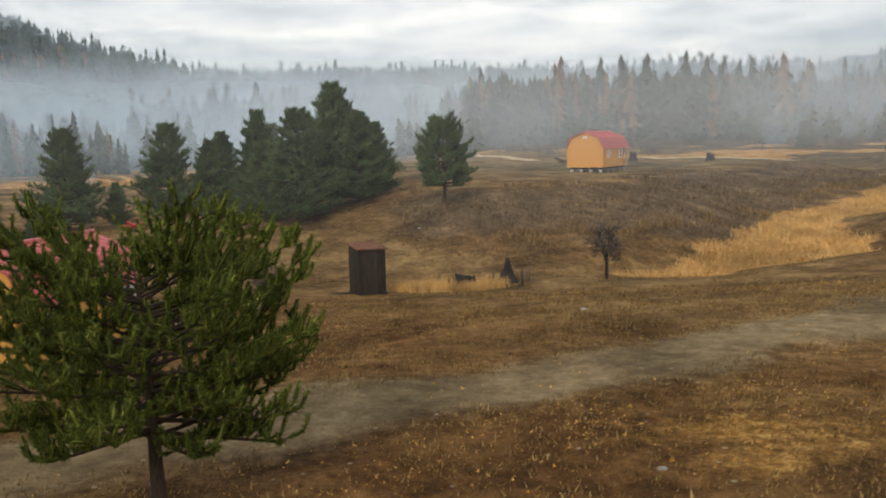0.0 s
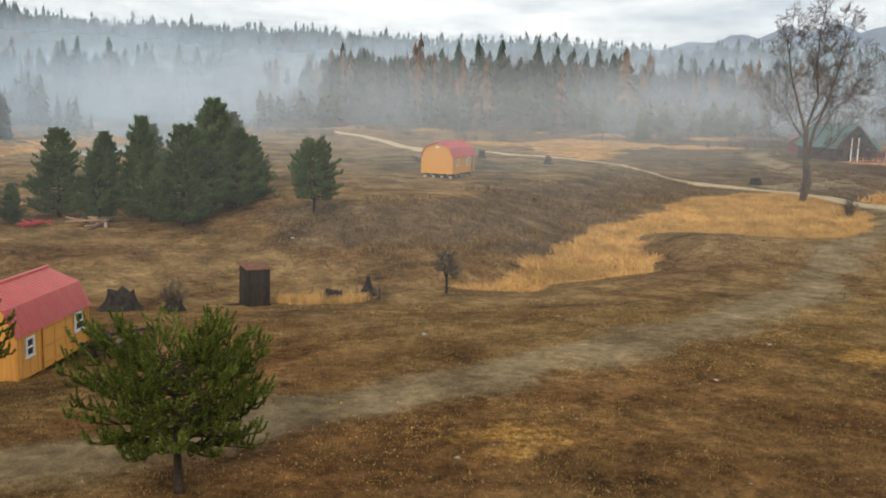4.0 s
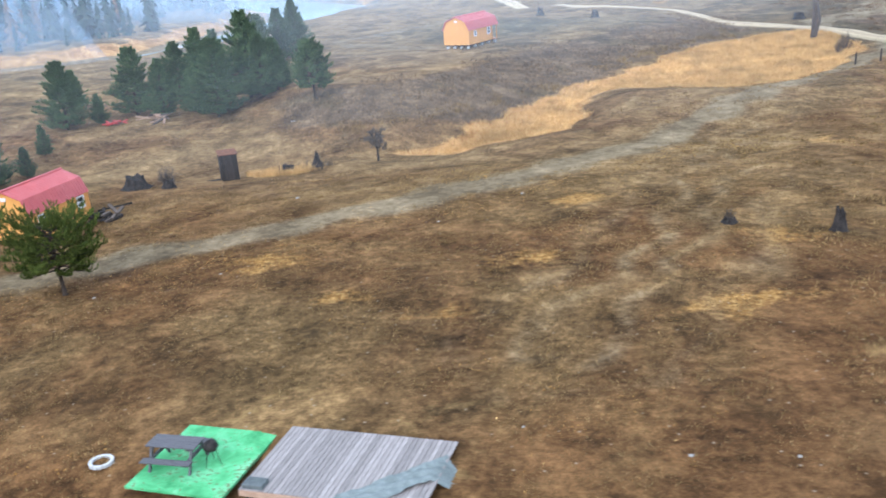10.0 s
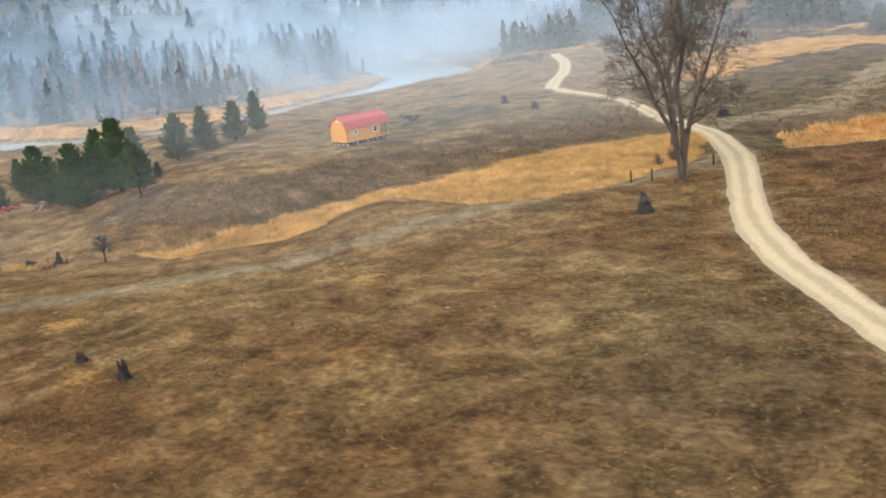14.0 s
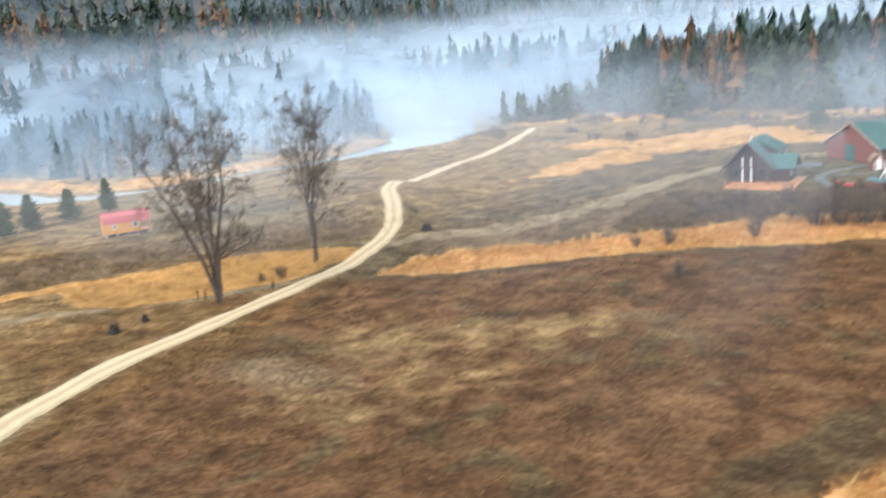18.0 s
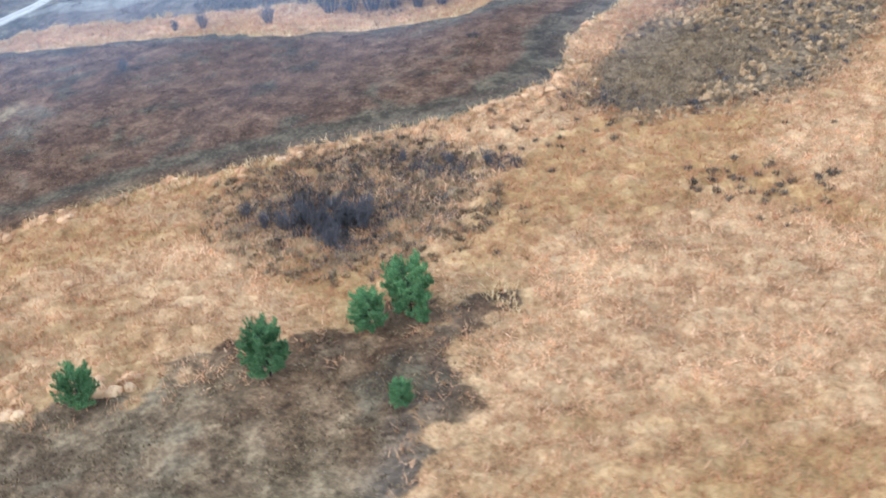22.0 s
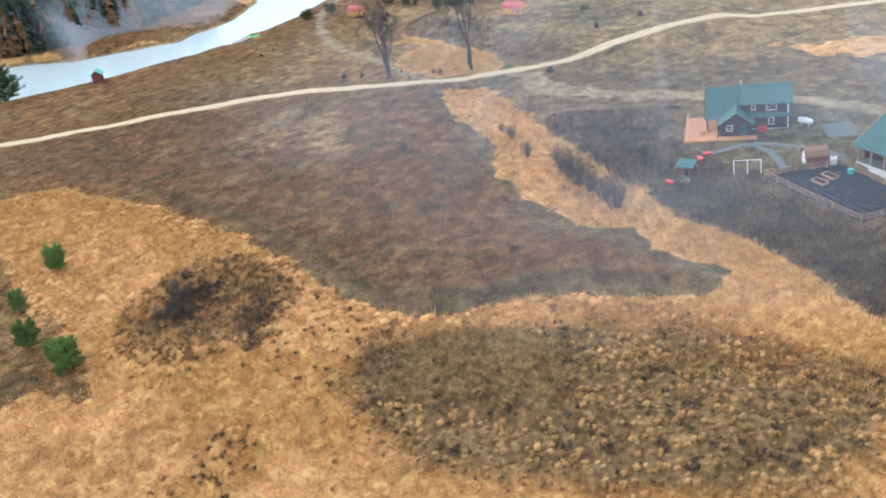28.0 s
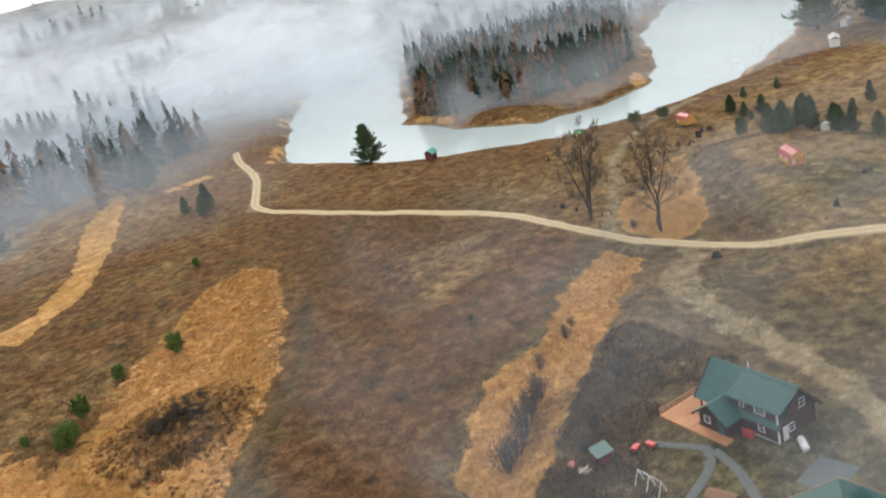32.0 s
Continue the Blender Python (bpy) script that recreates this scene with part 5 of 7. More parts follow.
def barn_cabin(m, length, porch, label, stand=0.45, side_door=False):
    """A yellow lofted cabin with a red gambrel roof on concrete blocks; its back gable is at y = 0."""
    ob = thing("cabin", m, label, "cabin", "yellow cabins")
    body = part("body", MB().prism([(x, z + stand) for x, z in GAMBREL], 0, length - porch), SIDING, ob, "honey-yellow plywood walls with grooves")
    for k in range(9):
        part("groove_batten", MB().box(-1.6 + 0.4 * k, -0.006, stand + 1.1, 0.03, 0.012, 2.0), SIDING_TRIM, body)
    for s in (-1, 1):
        for k in range(int((length - porch) / 0.6)):
            part("groove_batten", MB().box(s * 1.856, 0.4 + 0.6 * k, stand + 0.97, 0.012, 0.03, 1.9), SIDING_TRIM, body)
    for x, y in ((-1.86, 0), (1.86, 0), (-1.86, length - porch), (1.86, length - porch)):
        part("corner_trim", MB().box(x, y, stand + 0.97, 0.1, 0.1, 1.94), SIDING_TRIM, ob)
    skid = MB()
    for x in (-1.5, -0.5, 0.5, 1.5):
        skid.box(x, length / 2, stand - 0.09, 0.12, length - 0.1, 0.17)
    part("floor_joists", skid, OLD_WOOD, ob, "dark timber floor joists")
    if stand > 0.3:
        for x in (-1.5, -0.5, 0.5, 1.5):
            for y in np.linspace(0.3, length - 0.3, 5):
                part("block", MB().box(x, y, (stand - 0.18) / 2 - 0.15, 0.3, 0.3, stand + 0.12, c=0.02), CONCRETE, ob, "pale concrete foundation block")
    pts = [(-1.98, 1.82), (-1.46, 2.93), (0, 3.5), (1.46, 2.93), (1.98, 1.82)]
    for (x0, z0), (x1, z1) in zip(pts, pts[1:]):
        slope = part("roof", MB().slab((x0, -0.18, z0 + stand), (x0, length + 0.12, z0 + stand), (x1, length + 0.12, z1 + stand), (x1, -0.18, z1 + stand), -0.05), RED_METAL, ob, "ribbed red metal roofing")
        d = Vector((x1 - x0, 0, z1 - z0))
        nrm = Vector((-(z1 - z0), 0, x1 - x0)).normalized()
        a = math.degrees(math.atan2(-(z1 - z0), x1 - x0))
        for k in range(int(length / 0.3) + 1):
            c = Vector(((x0 + x1) / 2, -0.1 + 0.3 * k, (z0 + z1) / 2 + stand)) + nrm * 0.055
            part("rib", MB().box(0, 0, 0, d.length, 0.035, 0.025, Matrix.Translation(c) @ pose(0, 0, 0, 0, a, 0)), RED_METAL, slope)
    part("ridge_cap", MB().tube([(0, -0.2, 3.52 + stand), (0, length + 0.14, 3.52 + stand)], [0.09, 0.09], 6), RED_METAL, ob)
    part("gable_vent", MB().box(0, -0.03, 2.95 + stand, 0.4, 0.05, 0.22), WHITE, ob, "small dark gable vent")
    if porch:
        part("porch_deck", MB().box(0, length - porch / 2, stand + 0.02, 3.7, porch, 0.08), CEDAR, ob, "open plank porch floor")
        for x in (-1.75, 1.75, 0.6):
            part("porch_post", MB().box(x, length - 0.1, stand + 1.0, 0.1, 0.1, 2.0), SIDING_TRIM, ob)
        part("porch_gable", MB().prism([(x, z + stand) for x, z in GAMBREL[1:6]], length - 0.08, length), SIDING, ob, "yellow plywood gable above the porch")
        part("porch_rail", MB().box(-1.0, length - 0.1, stand + 0.9, 1.5, 0.06, 0.08), SIDING_TRIM, ob)
        part("door", MB().box(0.4, length - porch + 0.03, stand + 1.0, 0.9, 0.06, 1.95, c=0.01), WHITE, ob, "white cabin door")
        part("step", MB().box(0, length + 0.3, stand / 2 - 0.05, 1.2, 0.35, 0.18), CEDAR, ob)
    window(ob, 1.87, length - porch - 0.9, stand + 1.3, 0.7, 0.8, 90)
    if side_door:
        window(ob, 1.87, 0.9, stand + 1.25, 0.55, 0.75, 90)
        door = part("door", MB().box(1.88, length / 2 - 0.1, stand + 0.95, 0.05, 1.9, 1.85), SIDING, ob, "double plank door with braces")
        for y in (length / 2 - 1.05, length / 2 - 0.1, length / 2 + 0.85):
            part("brace", MB().box(1.915, y, stand + 0.95, 0.03, 0.1, 1.85), SIDING_TRIM, door)
        for z in (0.25, 0.95, 1.7):
            part("brace", MB().box(1.918, length / 2 - 0.1, stand + z, 0.03, 1.9, 0.1), SIDING_TRIM, door)
    else:
        window(ob, 1.87, 1.6, stand + 1.3, 0.5, 0.6, 90)
    return ob


barn_cabin(on(12.5, 77.9, -30, -0.05, 0.88), 7.6, 1.6, "yellow cabin with red gambrel roof and porch on blocks", 0.5)
barn_cabin(on(-11.5, 21.4, -13, -0.05, 0.83), 6.0, 0.0, "yellow shed cabin with a red gambrel roof near pines", 0.12, True)


def log_house():
    """The dark log house: steep gable front with a deep porch, tall east dormer, entry wing, deck. Local x east, y along the ridge."""
    ob = thing("house", pose(94.7, 134.0, 1.8, 0, 0, 1), "dark red log house with a teal green metal roof", "house")
    W, Y0, Y1, RF, RB, R, SL = 3.0, 1.5, 12.0, -0.6, 12.7, 6.25, 1.07
    top = R - 0.3 - W * SL
    part("wall", MB().prism([(-W, -0.4), (-W, top), (0, R - 0.35), (W, top), (W, -0.4)], Y0, Y1), LOG, ob, "dark red-brown log walls")
    for k in range(9):
        z = 0.0 + k * 0.31
        for x in (-W, W):
            part("log", MB().tube([(x, Y0 - 0.25, z), (x, Y1 + 0.25, z)], [0.155, 0.155], 7), LOG, ob)
    for k in range(17):
        z = 0.12 + k * 0.31
        half = W + 0.25 if z < top else max(0.3, (R - 0.45 - z) / SL)
        for y in (Y0, Y1):
            part("log", MB().tube([(-half, y, z), (half, y, z)], [0.155, 0.155], 7), LOG, ob)
    # main roof, 47 degrees, with raised seams
    ex, ez = 3.85, R - 3.85 * SL
    ang = math.degrees(math.atan2(SL, 1))
    for sd in (-1, 1):
        c = [(sd * ex, RF, ez), (sd * ex, RB, ez), (0, RB, R), (0, RF, R)]
        slope = part("roof", MB().slab(*(c if sd < 0 else c[::-1]), 0.14), TEAL_METAL, ob, "teal green standing-seam metal roof")
        for k in range(27):
            part("seam", MB().box(0, 0, 0, math.hypot(ex, R - ez), 0.03, 0.05, Matrix.Translation((sd * ex / 2, RF + 0.15 + k * 0.5, (R + ez) / 2 + 0.02)) @ pose(0, 0, 0, 0, ang * sd, 0)), TEAL_METAL, slope)
        for y in (RF, RB):
            part("bargeboard", MB().slab((sd * ex, y - 0.05, ez - 0.02), (0, y - 0.05, R - 0.02), (0, y + 0.05, R - 0.02), (sd * ex, y + 0.05, ez - 0.02), 0.26 * sd), LOG, ob, "dark stained bargeboard")
    part("ridge_cap", MB().tube([(0, RF - 0.02, R + 0.02), (0, RB + 0.02, R + 0.02)], [0.11, 0.11], 6), TEAL_METAL, ob)
    # two-storey dormer on the east side
    part("dormer", MB().prism([(0.2, 1.5), (0.2, 5.9), (3.25, 4.55), (3.25, -0.3)], 5.2, Y1 + 0.04), LOG, ob, "two-storey east wall of dark logs")
    for k in range(15):
        part("log", MB().tube([(3.27, 5.1, 0.0 + 0.31 * k), (3.27, Y1 + 0.15, 0.0 + 0.31 * k)], [0.15, 0.15], 6), LOG, ob)
    droof = part("dormer_roof", MB().slab((3.85, 4.8, 4.45), (3.85, RB + 0.1, 4.45), (-0.3, RB + 0.1, 6.42), (-0.3, 4.8, 6.42), 0.14), TEAL_METAL, ob, "teal green shed dormer roof")
    for k in range(16):
        part("seam", MB().box(0, 0, 0, 4.55, 0.03, 0.05, Matrix.Translation((1.78, 4.95 + 0.5 * k, 5.46)) @ pose(0, 0, 0, 0, 25.4, 0)), TEAL_METAL, droof)
    # entry wing with its gable to the east
    yc, yw, zr = 4.3, 2.15, 4.15
    gate = ((yc - yw, -0.4), (yc - yw, 2.15), (yc, zr - 0.3), (yc + yw, 2.15), (yc + yw, -0.4))
    part("entry", MB().add([(5.7, y, z) for y, z in gate] + [(2.5, y, z) for y, z in gate], [(0, 1, 2, 3, 4), (9, 8, 7, 6, 5)] + [(k, k + 5, (k + 1) % 5 + 5, (k + 1) % 5) for k in range(5)]), LOG, ob, "log entry wing")
    for k in range(11):
        z = 0.05 + 0.31 * k
        hw = yw + 0.2 if z < 2.15 else max(0.25, (zr - 0.4 - z) / 0.75)
        part("log", MB().tube([(5.7, yc - hw, z), (5.7, yc + hw, z)], [0.15, 0.15], 6), LOG, ob)
        if z < 2.1:
            for y in (yc - yw, yc + yw):
                part("log", MB().tube([(2.8, y, z), (5.9, y, z)], [0.15, 0.15], 6), LOG, ob)
    for sd in (-1, 1):
        c = [(6.7, yc + sd * 2.85, 2.05), (0.9, yc + sd * 2.85, 2.05), (0.9, yc, zr), (6.7, yc, zr)]
        part("entry_roof", MB().slab(*(c if sd > 0 else c[::-1]), 0.12), TEAL_METAL, ob, "teal green gable over the entry")
        part("entry_bargeboard", MB().slab((6.72, yc + sd * 2.85, 2.02), (6.72, yc, zr - 0.02), (6.64, yc, zr - 0.02), (6.64, yc + sd * 2.85, 2.02), 0.22 * -sd), LOG, ob)
    part("entry_door", MB().box(5.88, yc + 1.1, 1.05, 0.07, 1.0, 2.05, c=0.01), TEAL_METAL, ob, "teal entry door")
    for x, y, z, w, h, t in ((3.43, 6.9, 3.75, 0.6, 0.8, 90), (3.43, 9.6, 3.75, 1.5, 0.9, 90), (3.43, 9.6, 1.4, 0.8, 1.1, 90), (5.87, yc - 1.0, 1.35, 0.9, 0.9, 90), (-1.8, Y0 - 0.17, 1.45, 1.2, 1.3, 0), (1.9, Y0 - 0.17, 1.45, 1.0, 1.3, 0), (0, Y0 - 0.17, 3.9, 1.5, 1.1, 0), (-0.9, Y1 + 0.17, 3.8, 1.0, 1.1, 180), (1.2, Y1 + 0.17, 1.4, 0.9, 1.0, 180)):
        window(ob, x, y, z, w, h, t, 2, LOG if t == 0 else None)
    part("door", MB().box(0.35, Y0 - 0.19, 1.05, 0.95, 0.08, 2.1, c=0.01), OLD_WOOD, ob, "dark plank front door")
    for x in (-0.75, 0.55):
        part("porch_post", MB().tube([(x, RF + 0.35, 0.1), (x, RF + 0.35, 4.2)], [0.13, 0.12], 9), WHITE, ob, "pale peeled-log porch post")
    for x in (-3.1, 3.1):
        part("porch_post", MB().tube([(x, RF + 0.35, 0.1), (x, RF + 0.35, 2.55)], [0.13, 0.12], 9), LOG, ob, "dark porch post")
    part("porch_beam", MB().tube([(-3.4, RF + 0.35, 2.6), (3.4, RF + 0.35, 2.6)], [0.14, 0.14], 8), LOG, ob)
    part("gable_truss", MB().tube([(-1.7, RF + 0.35, 4.2), (1.7, RF + 0.35, 4.2)], [0.12, 0.12], 8), LOG, ob)
    part("corner_trim", MB().box(3.4, Y1 + 0.1, 2.2, 0.18, 0.18, 4.6), WHITE, ob, "white corner board")
    part("back_door", MB().box(2.3, Y1 + 0.2, 1.0, 0.9, 0.08, 2.0, c=0.01), WHITE, ob, "white back door")
    part("skirting", MB().box(3.5, 9.2, 0.0, 0.06, 5.4, 0.35), WHITE, ob, "pale foundation strip")
    part("chimney", MB().tube([(-0.5, 5.0, 5.4), (-0.5, 5.0, 7.0)], [0.13, 0.13], 10), CONCRETE, ob, "metal flue pipe")
    deck = thing("deck", ob.matrix_world @ pose(0, 0, -0.02), "orange cedar deck with low rails round the house", "deck")
    for k in range(34):
        part("plank", MB().box(2.3, -3.72 + k * 0.152, 0.0, 10.2, 0.14, 0.05), CEDAR, deck)
    for k in range(10):
        part("plank", MB().box(5.97 + k * 0.152, 4.45, 0.004, 0.14, 5.9, 0.05), CEDAR, deck)
    part("skirt", MB().box(2.3, -3.78, -0.3, 10.2, 0.05, 0.62), CEDAR, deck)
    part("skirt", MB().box(7.42, 1.85, -0.3, 0.05, 11.2, 0.62), CEDAR, deck)
    for x in np.linspace(-2.7, 7.3, 6):
        part("rail_post", MB().box(x, -3.66, 0.45, 0.1, 0.1, 0.9), CEDAR, deck)
    part("rail", MB().box(2.3, -3.66, 0.92, 10.2, 0.12, 0.05), CEDAR, deck)
    part("rail", MB().box(2.3, -3.66, 0.5, 10.2, 0.05, 0.1), CEDAR, deck)
    bench = thing("porch_chest", ob.matrix_world @ pose(4.2, 8.2, 0), "bright red chest standing against the log wall", "chest")
    part("chest_body", MB().box(0, 0, 0.35, 0.7, 1.5, 0.7, c=0.05), RED_PAINT, bench)
    part("lid", MB().box(0, 0, 0.74, 0.76, 1.56, 0.07, c=0.02), RED_PAINT, bench)
    return ob


log_house()


def big_barn():
    """Barn with its ridge along local x; the long open side faces -y."""
    ob = thing("barn", pose(109.5, 163.9, 1.5, 0, 0, 42.5), "dark red barn with a teal green metal roof", "barn")
    H, D, E, R = 4.7, 7.3, 3.05, 6.7
    shell = ((-4.4, -0.9), (-4.4, 4.1), (0, R - 0.2), (D, E - 0.25), (D, -0.9))
    part("wall", MB().add([(-H, y, z) for y, z in shell] + [(H, y, z) for y, z in shell],
         [(0, 1, 2, 3, 4), (9, 8, 7, 6, 5)] + [(k, k + 5, (k + 1) % 5 + 5, (k + 1) % 5) for k in range(5)]), BARN_RED, ob, "dark red board walls")
    for s in (-1, 1):
        for k in range(15):
            y = -4.2 + 0.75 * k
            top = R - 0.35 - abs(y) * 0.51
            part("batten", MB().box(s * (H + 0.015), y, top / 2 - 0.35, 0.03, 0.05, top + 0.4), BARN_RED, ob)
        part("lean_wall", MB().box(s * (H - 0.1), -5.2, 1.2, 0.12, 1.6, 4.0), BARN_RED, ob)
    for s in (-1, 1):
        c = [(-H - 0.58, s * (D + 0.6), E - 0.35), (H + 0.58, s * (D + 0.6), E - 0.35), (H + 0.58, 0, R), (-H - 0.58, 0, R)]
        slope = part("roof", MB().slab(*(c if s < 0 else c[::-1]), 0.12), TEAL_METAL, ob, "teal green ribbed metal roof")
        dy, dz = D + 0.6, R - E + 0.35
        for k in range(27):
            part("seam", MB().box(0, 0, 0, 0.035, math.hypot(dy, dz), 0.05, Matrix.Translation((-H - 0.5 + k * 0.4, s * dy / 2, (R + E - 0.35) / 2 + 0.03)) @ pose(0, 0, 0, math.degrees(math.atan2(dz, dy)) * -s, 0, 0)), TEAL_METAL, slope)
        for e in (-1, 1):
            x = e * (H + 0.6)
            part("bargeboard", MB().slab((x - 0.06, s * (D + 0.65), E - 0.31), (x + 0.06, s * (D + 0.65), E - 0.31), (x + 0.06, 0, R + 0.06), (x - 0.06, 0, R + 0.06), 0.28 if s < 0 else -0.28), FENCE_WOOD, ob, "pale wooden bargeboard")
    part("slab_floor", MB().box(0, -5.8, -0.2, 2 * H - 0.1, 2.8, 0.6), SLATE, ob, "grey concrete floor under the lean-to")
    for k in range(5):
        part("post", MB().box(-H + 0.1 + k * (2 * H - 0.2) / 4, -D + 0.1, E / 2 - 0.25, 0.2, 0.2, E + 0.1), FENCE_WOOD, ob, "lean-to post")
    part("beam", MB().box(0, -D + 0.1, E - 0.2, 2 * H, 0.18, 0.3), BARN_RED, ob)
    part("low_wall", MB().box(0, -D - 0.1, -0.15, 2 * H, 0.14, 0.7), CONCRETE, ob, "low pale panel wall")
    part("apron", MB().box(0, -D - 0.4, -0.5, 2 * H + 0.6, 0.5, 0.5, c=0.03), CONCRETE, ob, "pale concrete apron")
    part("door", MB().box(-H - 0.05, 0.6, 1.35, 0.08, 2.6, 2.9), TEAL_METAL, ob, "teal sliding barn door")
    window(ob, H + 0.02, 0.5, 3.7, 0.8, 0.9, 90)
    return ob


big_barn()


# ---- reeds, grass and weeds ----
def tufts(name, x, y, mat, label, category, h, w, blades, rng, lean=0.35, spread=0.12):
    """Tufts of blades at the given places, one triangle a blade, joined."""
    n = len(x)
    z = hz(x, y)
    k = blades
    bx = x[:, None] + rng.normal(0, spread, (n, k))
    by = y[:, None] + rng.normal(0, spread, (n, k))
    a = rng.uniform(0, 2 * math.pi, (n, k))
    hh = h * rng.uniform(0.55, 1.15, (n, k)) * rng.uniform(0.7, 1.15, (n, 1))
    ww = w * rng.uniform(0.6, 1.2, (n, k)) / 2
    la = rng.uniform(0, 2 * math.pi, (n, k))
    ll = hh * lean * rng.uniform(0, 1, (n, k))
    c, s = np.cos(a) * ww, np.sin(a) * ww
    zz = np.broadcast_to(z[:, None], (n, k)) - 0.03
    tri = np.stack([np.stack([bx - c, by - s, zz], -1), np.stack([bx + c, by + s, zz], -1), np.stack([bx + np.cos(la) * ll, by + np.sin(la) * ll, zz + hh], -1)], 2)
    tagged(new(name, tri_mesh(name, tri.reshape(-1, 3), mat)), label, category, kind="stuff")


def hummocks(name, x, y, mat, label, radius, height, rng, blades=12, blade=0.12, blade_mat=None):
    """Rounded lumpy grass hummocks, each a small dome shaggy with hanging blades, joined."""
    n, seg = len(x), 9
    z = hz(x, y)
    r = radius * rng.uniform(0.6, 1.35, (n, 1, 1))
    h = height * rng.uniform(0.65, 1.2, (n, 1, 1))
    t = np.array([0.0, 0.38, 0.68, 0.90, 1.0])[None, :, None]
    a = (np.arange(seg) * 2 * math.pi / seg)[None, None, :] + rng.uniform(0, 6.28, (n, 1, 1))
    out = np.cos(t * math.pi / 2) ** 0.8 * rng.uniform(0.78, 1.2, (n, 5, seg)) * r
    vx = x[:, None, None] + np.cos(a) * out
    vy = y[:, None, None] + np.sin(a) * out * rng.uniform(0.75, 1.15, (n, 1, 1))
    vz = z[:, None, None] - 0.08 + h * np.sin(t * math.pi / 2) * rng.uniform(0.88, 1.08, (n, 5, seg))
    i = np.arange(n * 5 * seg).reshape(n, 5, seg)
    j = np.roll(i, -1, 2)
    f = np.stack([i[:, :-1], j[:, :-1], j[:, 1:], i[:, 1:]], -1).reshape(-1, 4)
    tagged(new(name, numpy_mesh(name, np.stack([vx, vy, vz], -1).reshape(-1, 3), f, mat, True)), label, "grass", kind="stuff")
    q, b = np.sqrt(rng.uniform(0, 1, (n, blades))), rng.uniform(0, 6.28, (n, blades))
    r, h = r[:, :, 0], h[:, :, 0]
    bx, by = x[:, None] + np.cos(b) * q * r, y[:, None] + np.sin(b) * q * r
    bz = z[:, None] - 0.12 + h * np.sqrt(np.clip(1 - q ** 2, 0, 1))
    w = blade * rng.uniform(0.6, 1.2, (n, blades)) / 2
    ll = r * rng.uniform(0.25, 0.6, (n, blades))
    tip = np.stack([bx + np.cos(b) * ll, by + np.sin(b) * ll, bz + h * rng.uniform(0.1, 0.75, (n, blades))], -1)
    c, d = -np.sin(b) * w, np.cos(b) * w
    tri = np.stack([np.stack([bx - c, by - d, bz], -1), np.stack([bx + c, by + d, bz], -1), tip], 2)
    name += "_blades"
    tagged(new(name, tri_mesh(name, tri.reshape(-1, 3), blade_mat or mat)), label, "grass", kind="stuff")


def scatter(poly, count, rng, margin=0.0):
    p = np.array(poly, float)
    lo, hi = p.min(0), p.max(0)
    x, y = rng.uniform(lo[0], hi[0], count), rng.uniform(lo[1], hi[1], count)
    keep = inside(x + 0.8 * wobble(x, y, 9, 5), y + 0.8 * wobble(x + 31, y, 8, 5), poly) > margin
    return x[keep], y[keep]


def thin_edge(x, y, poly, rng):
    loose = bump(x, y, 168, 46, 24, 18)
    keep = inside(x, y, poly) + marsh_rag(x, y) > rng.uniform(-0.5 - 4.5 * loose, 2.2 + 5.0 * loose)
    return x[keep], y[keep]


def off_road(x, y, gap=1.9):
    keep = (polyline(x, y, ROAD)[0] > gap)
    return x[keep], y[keep]


GARDEN = [(115, 142.8), (128, 154.8), (123.4, 164.4), (112.4, 153.4)]
g = np.random.default_rng(5)
for name, poly, count, h in (("front_reeds", REED_FRONT, 42000, 0.42), ("channel_reeds", REED_CHANNEL, 24000, 0.55), ("marsh_reeds", REED_MARSH, 56000, 0.5)):
    rx, ry = scatter(poly, count, g, -4.5 if name == "marsh_reeds" else 0.0)
    rx, ry = thin_edge(*off_road(rx, ry), poly, g)
    if name == "marsh_reeds":
        keep = inside(rx, ry, MARSH_BROWN) < 1.0
        rx, ry = rx[keep], ry[keep]
    tufts(name, rx, ry, PALE_REEDS if name == "front_reeds" else REEDS, "golden dry reeds bent by the weather", "reeds", h, 0.055 if name == "front_reeds" else 0.09, 7, g, 1.6, 0.25)
rx, ry = scatter(MARSH_BROWN, 17000, g)
keep = (inside(rx, ry, MARSH_PLAIN) > -1) | (g.uniform(0, 1, rx.shape) < 0.35)
rx, ry = rx[keep], ry[keep]
tufts("cattails", rx, ry, CATTAIL, "brown cattails standing in wet ground", "cattails", 0.42, 0.075, 6, g, 1.0, 0.3)
# one tussock to each cell of a loose grid round the plain brown middle, pale in drifts, blackish in others
cell = np.stack(np.meshgrid(np.arange(148, 188, 0.92), np.arange(86, 165, 0.92)), -1).reshape(-1, 2)
cell = cell + g.uniform(-0.36, 0.36, cell.shape)
rx, ry = cell[:, 0], cell[:, 1]
rim = inside(rx, ry, MARSH_BROWN) + 1.5 * wobble(rx, ry, 5, 3)
middle = inside(rx, ry, MARSH_PLAIN) + 1.6 * wobble(rx, ry, 4, 2)
drift = 0.5 * wobble(rx, ry, 9, 2) + 0.4 * wobble(rx, ry, 4, 1) + g.normal(0, 0.5, rx.shape)
pale = (rim > -2.0) & (middle < 0) & (drift < -0.1)
dark_t = (rim > 0.3) & (middle < 0.8) & ~pale & (drift > 0.7)
brown_t = (rim > 0) & (middle < 0.5) & ~pale & ~dark_t & (drift > 0.25)
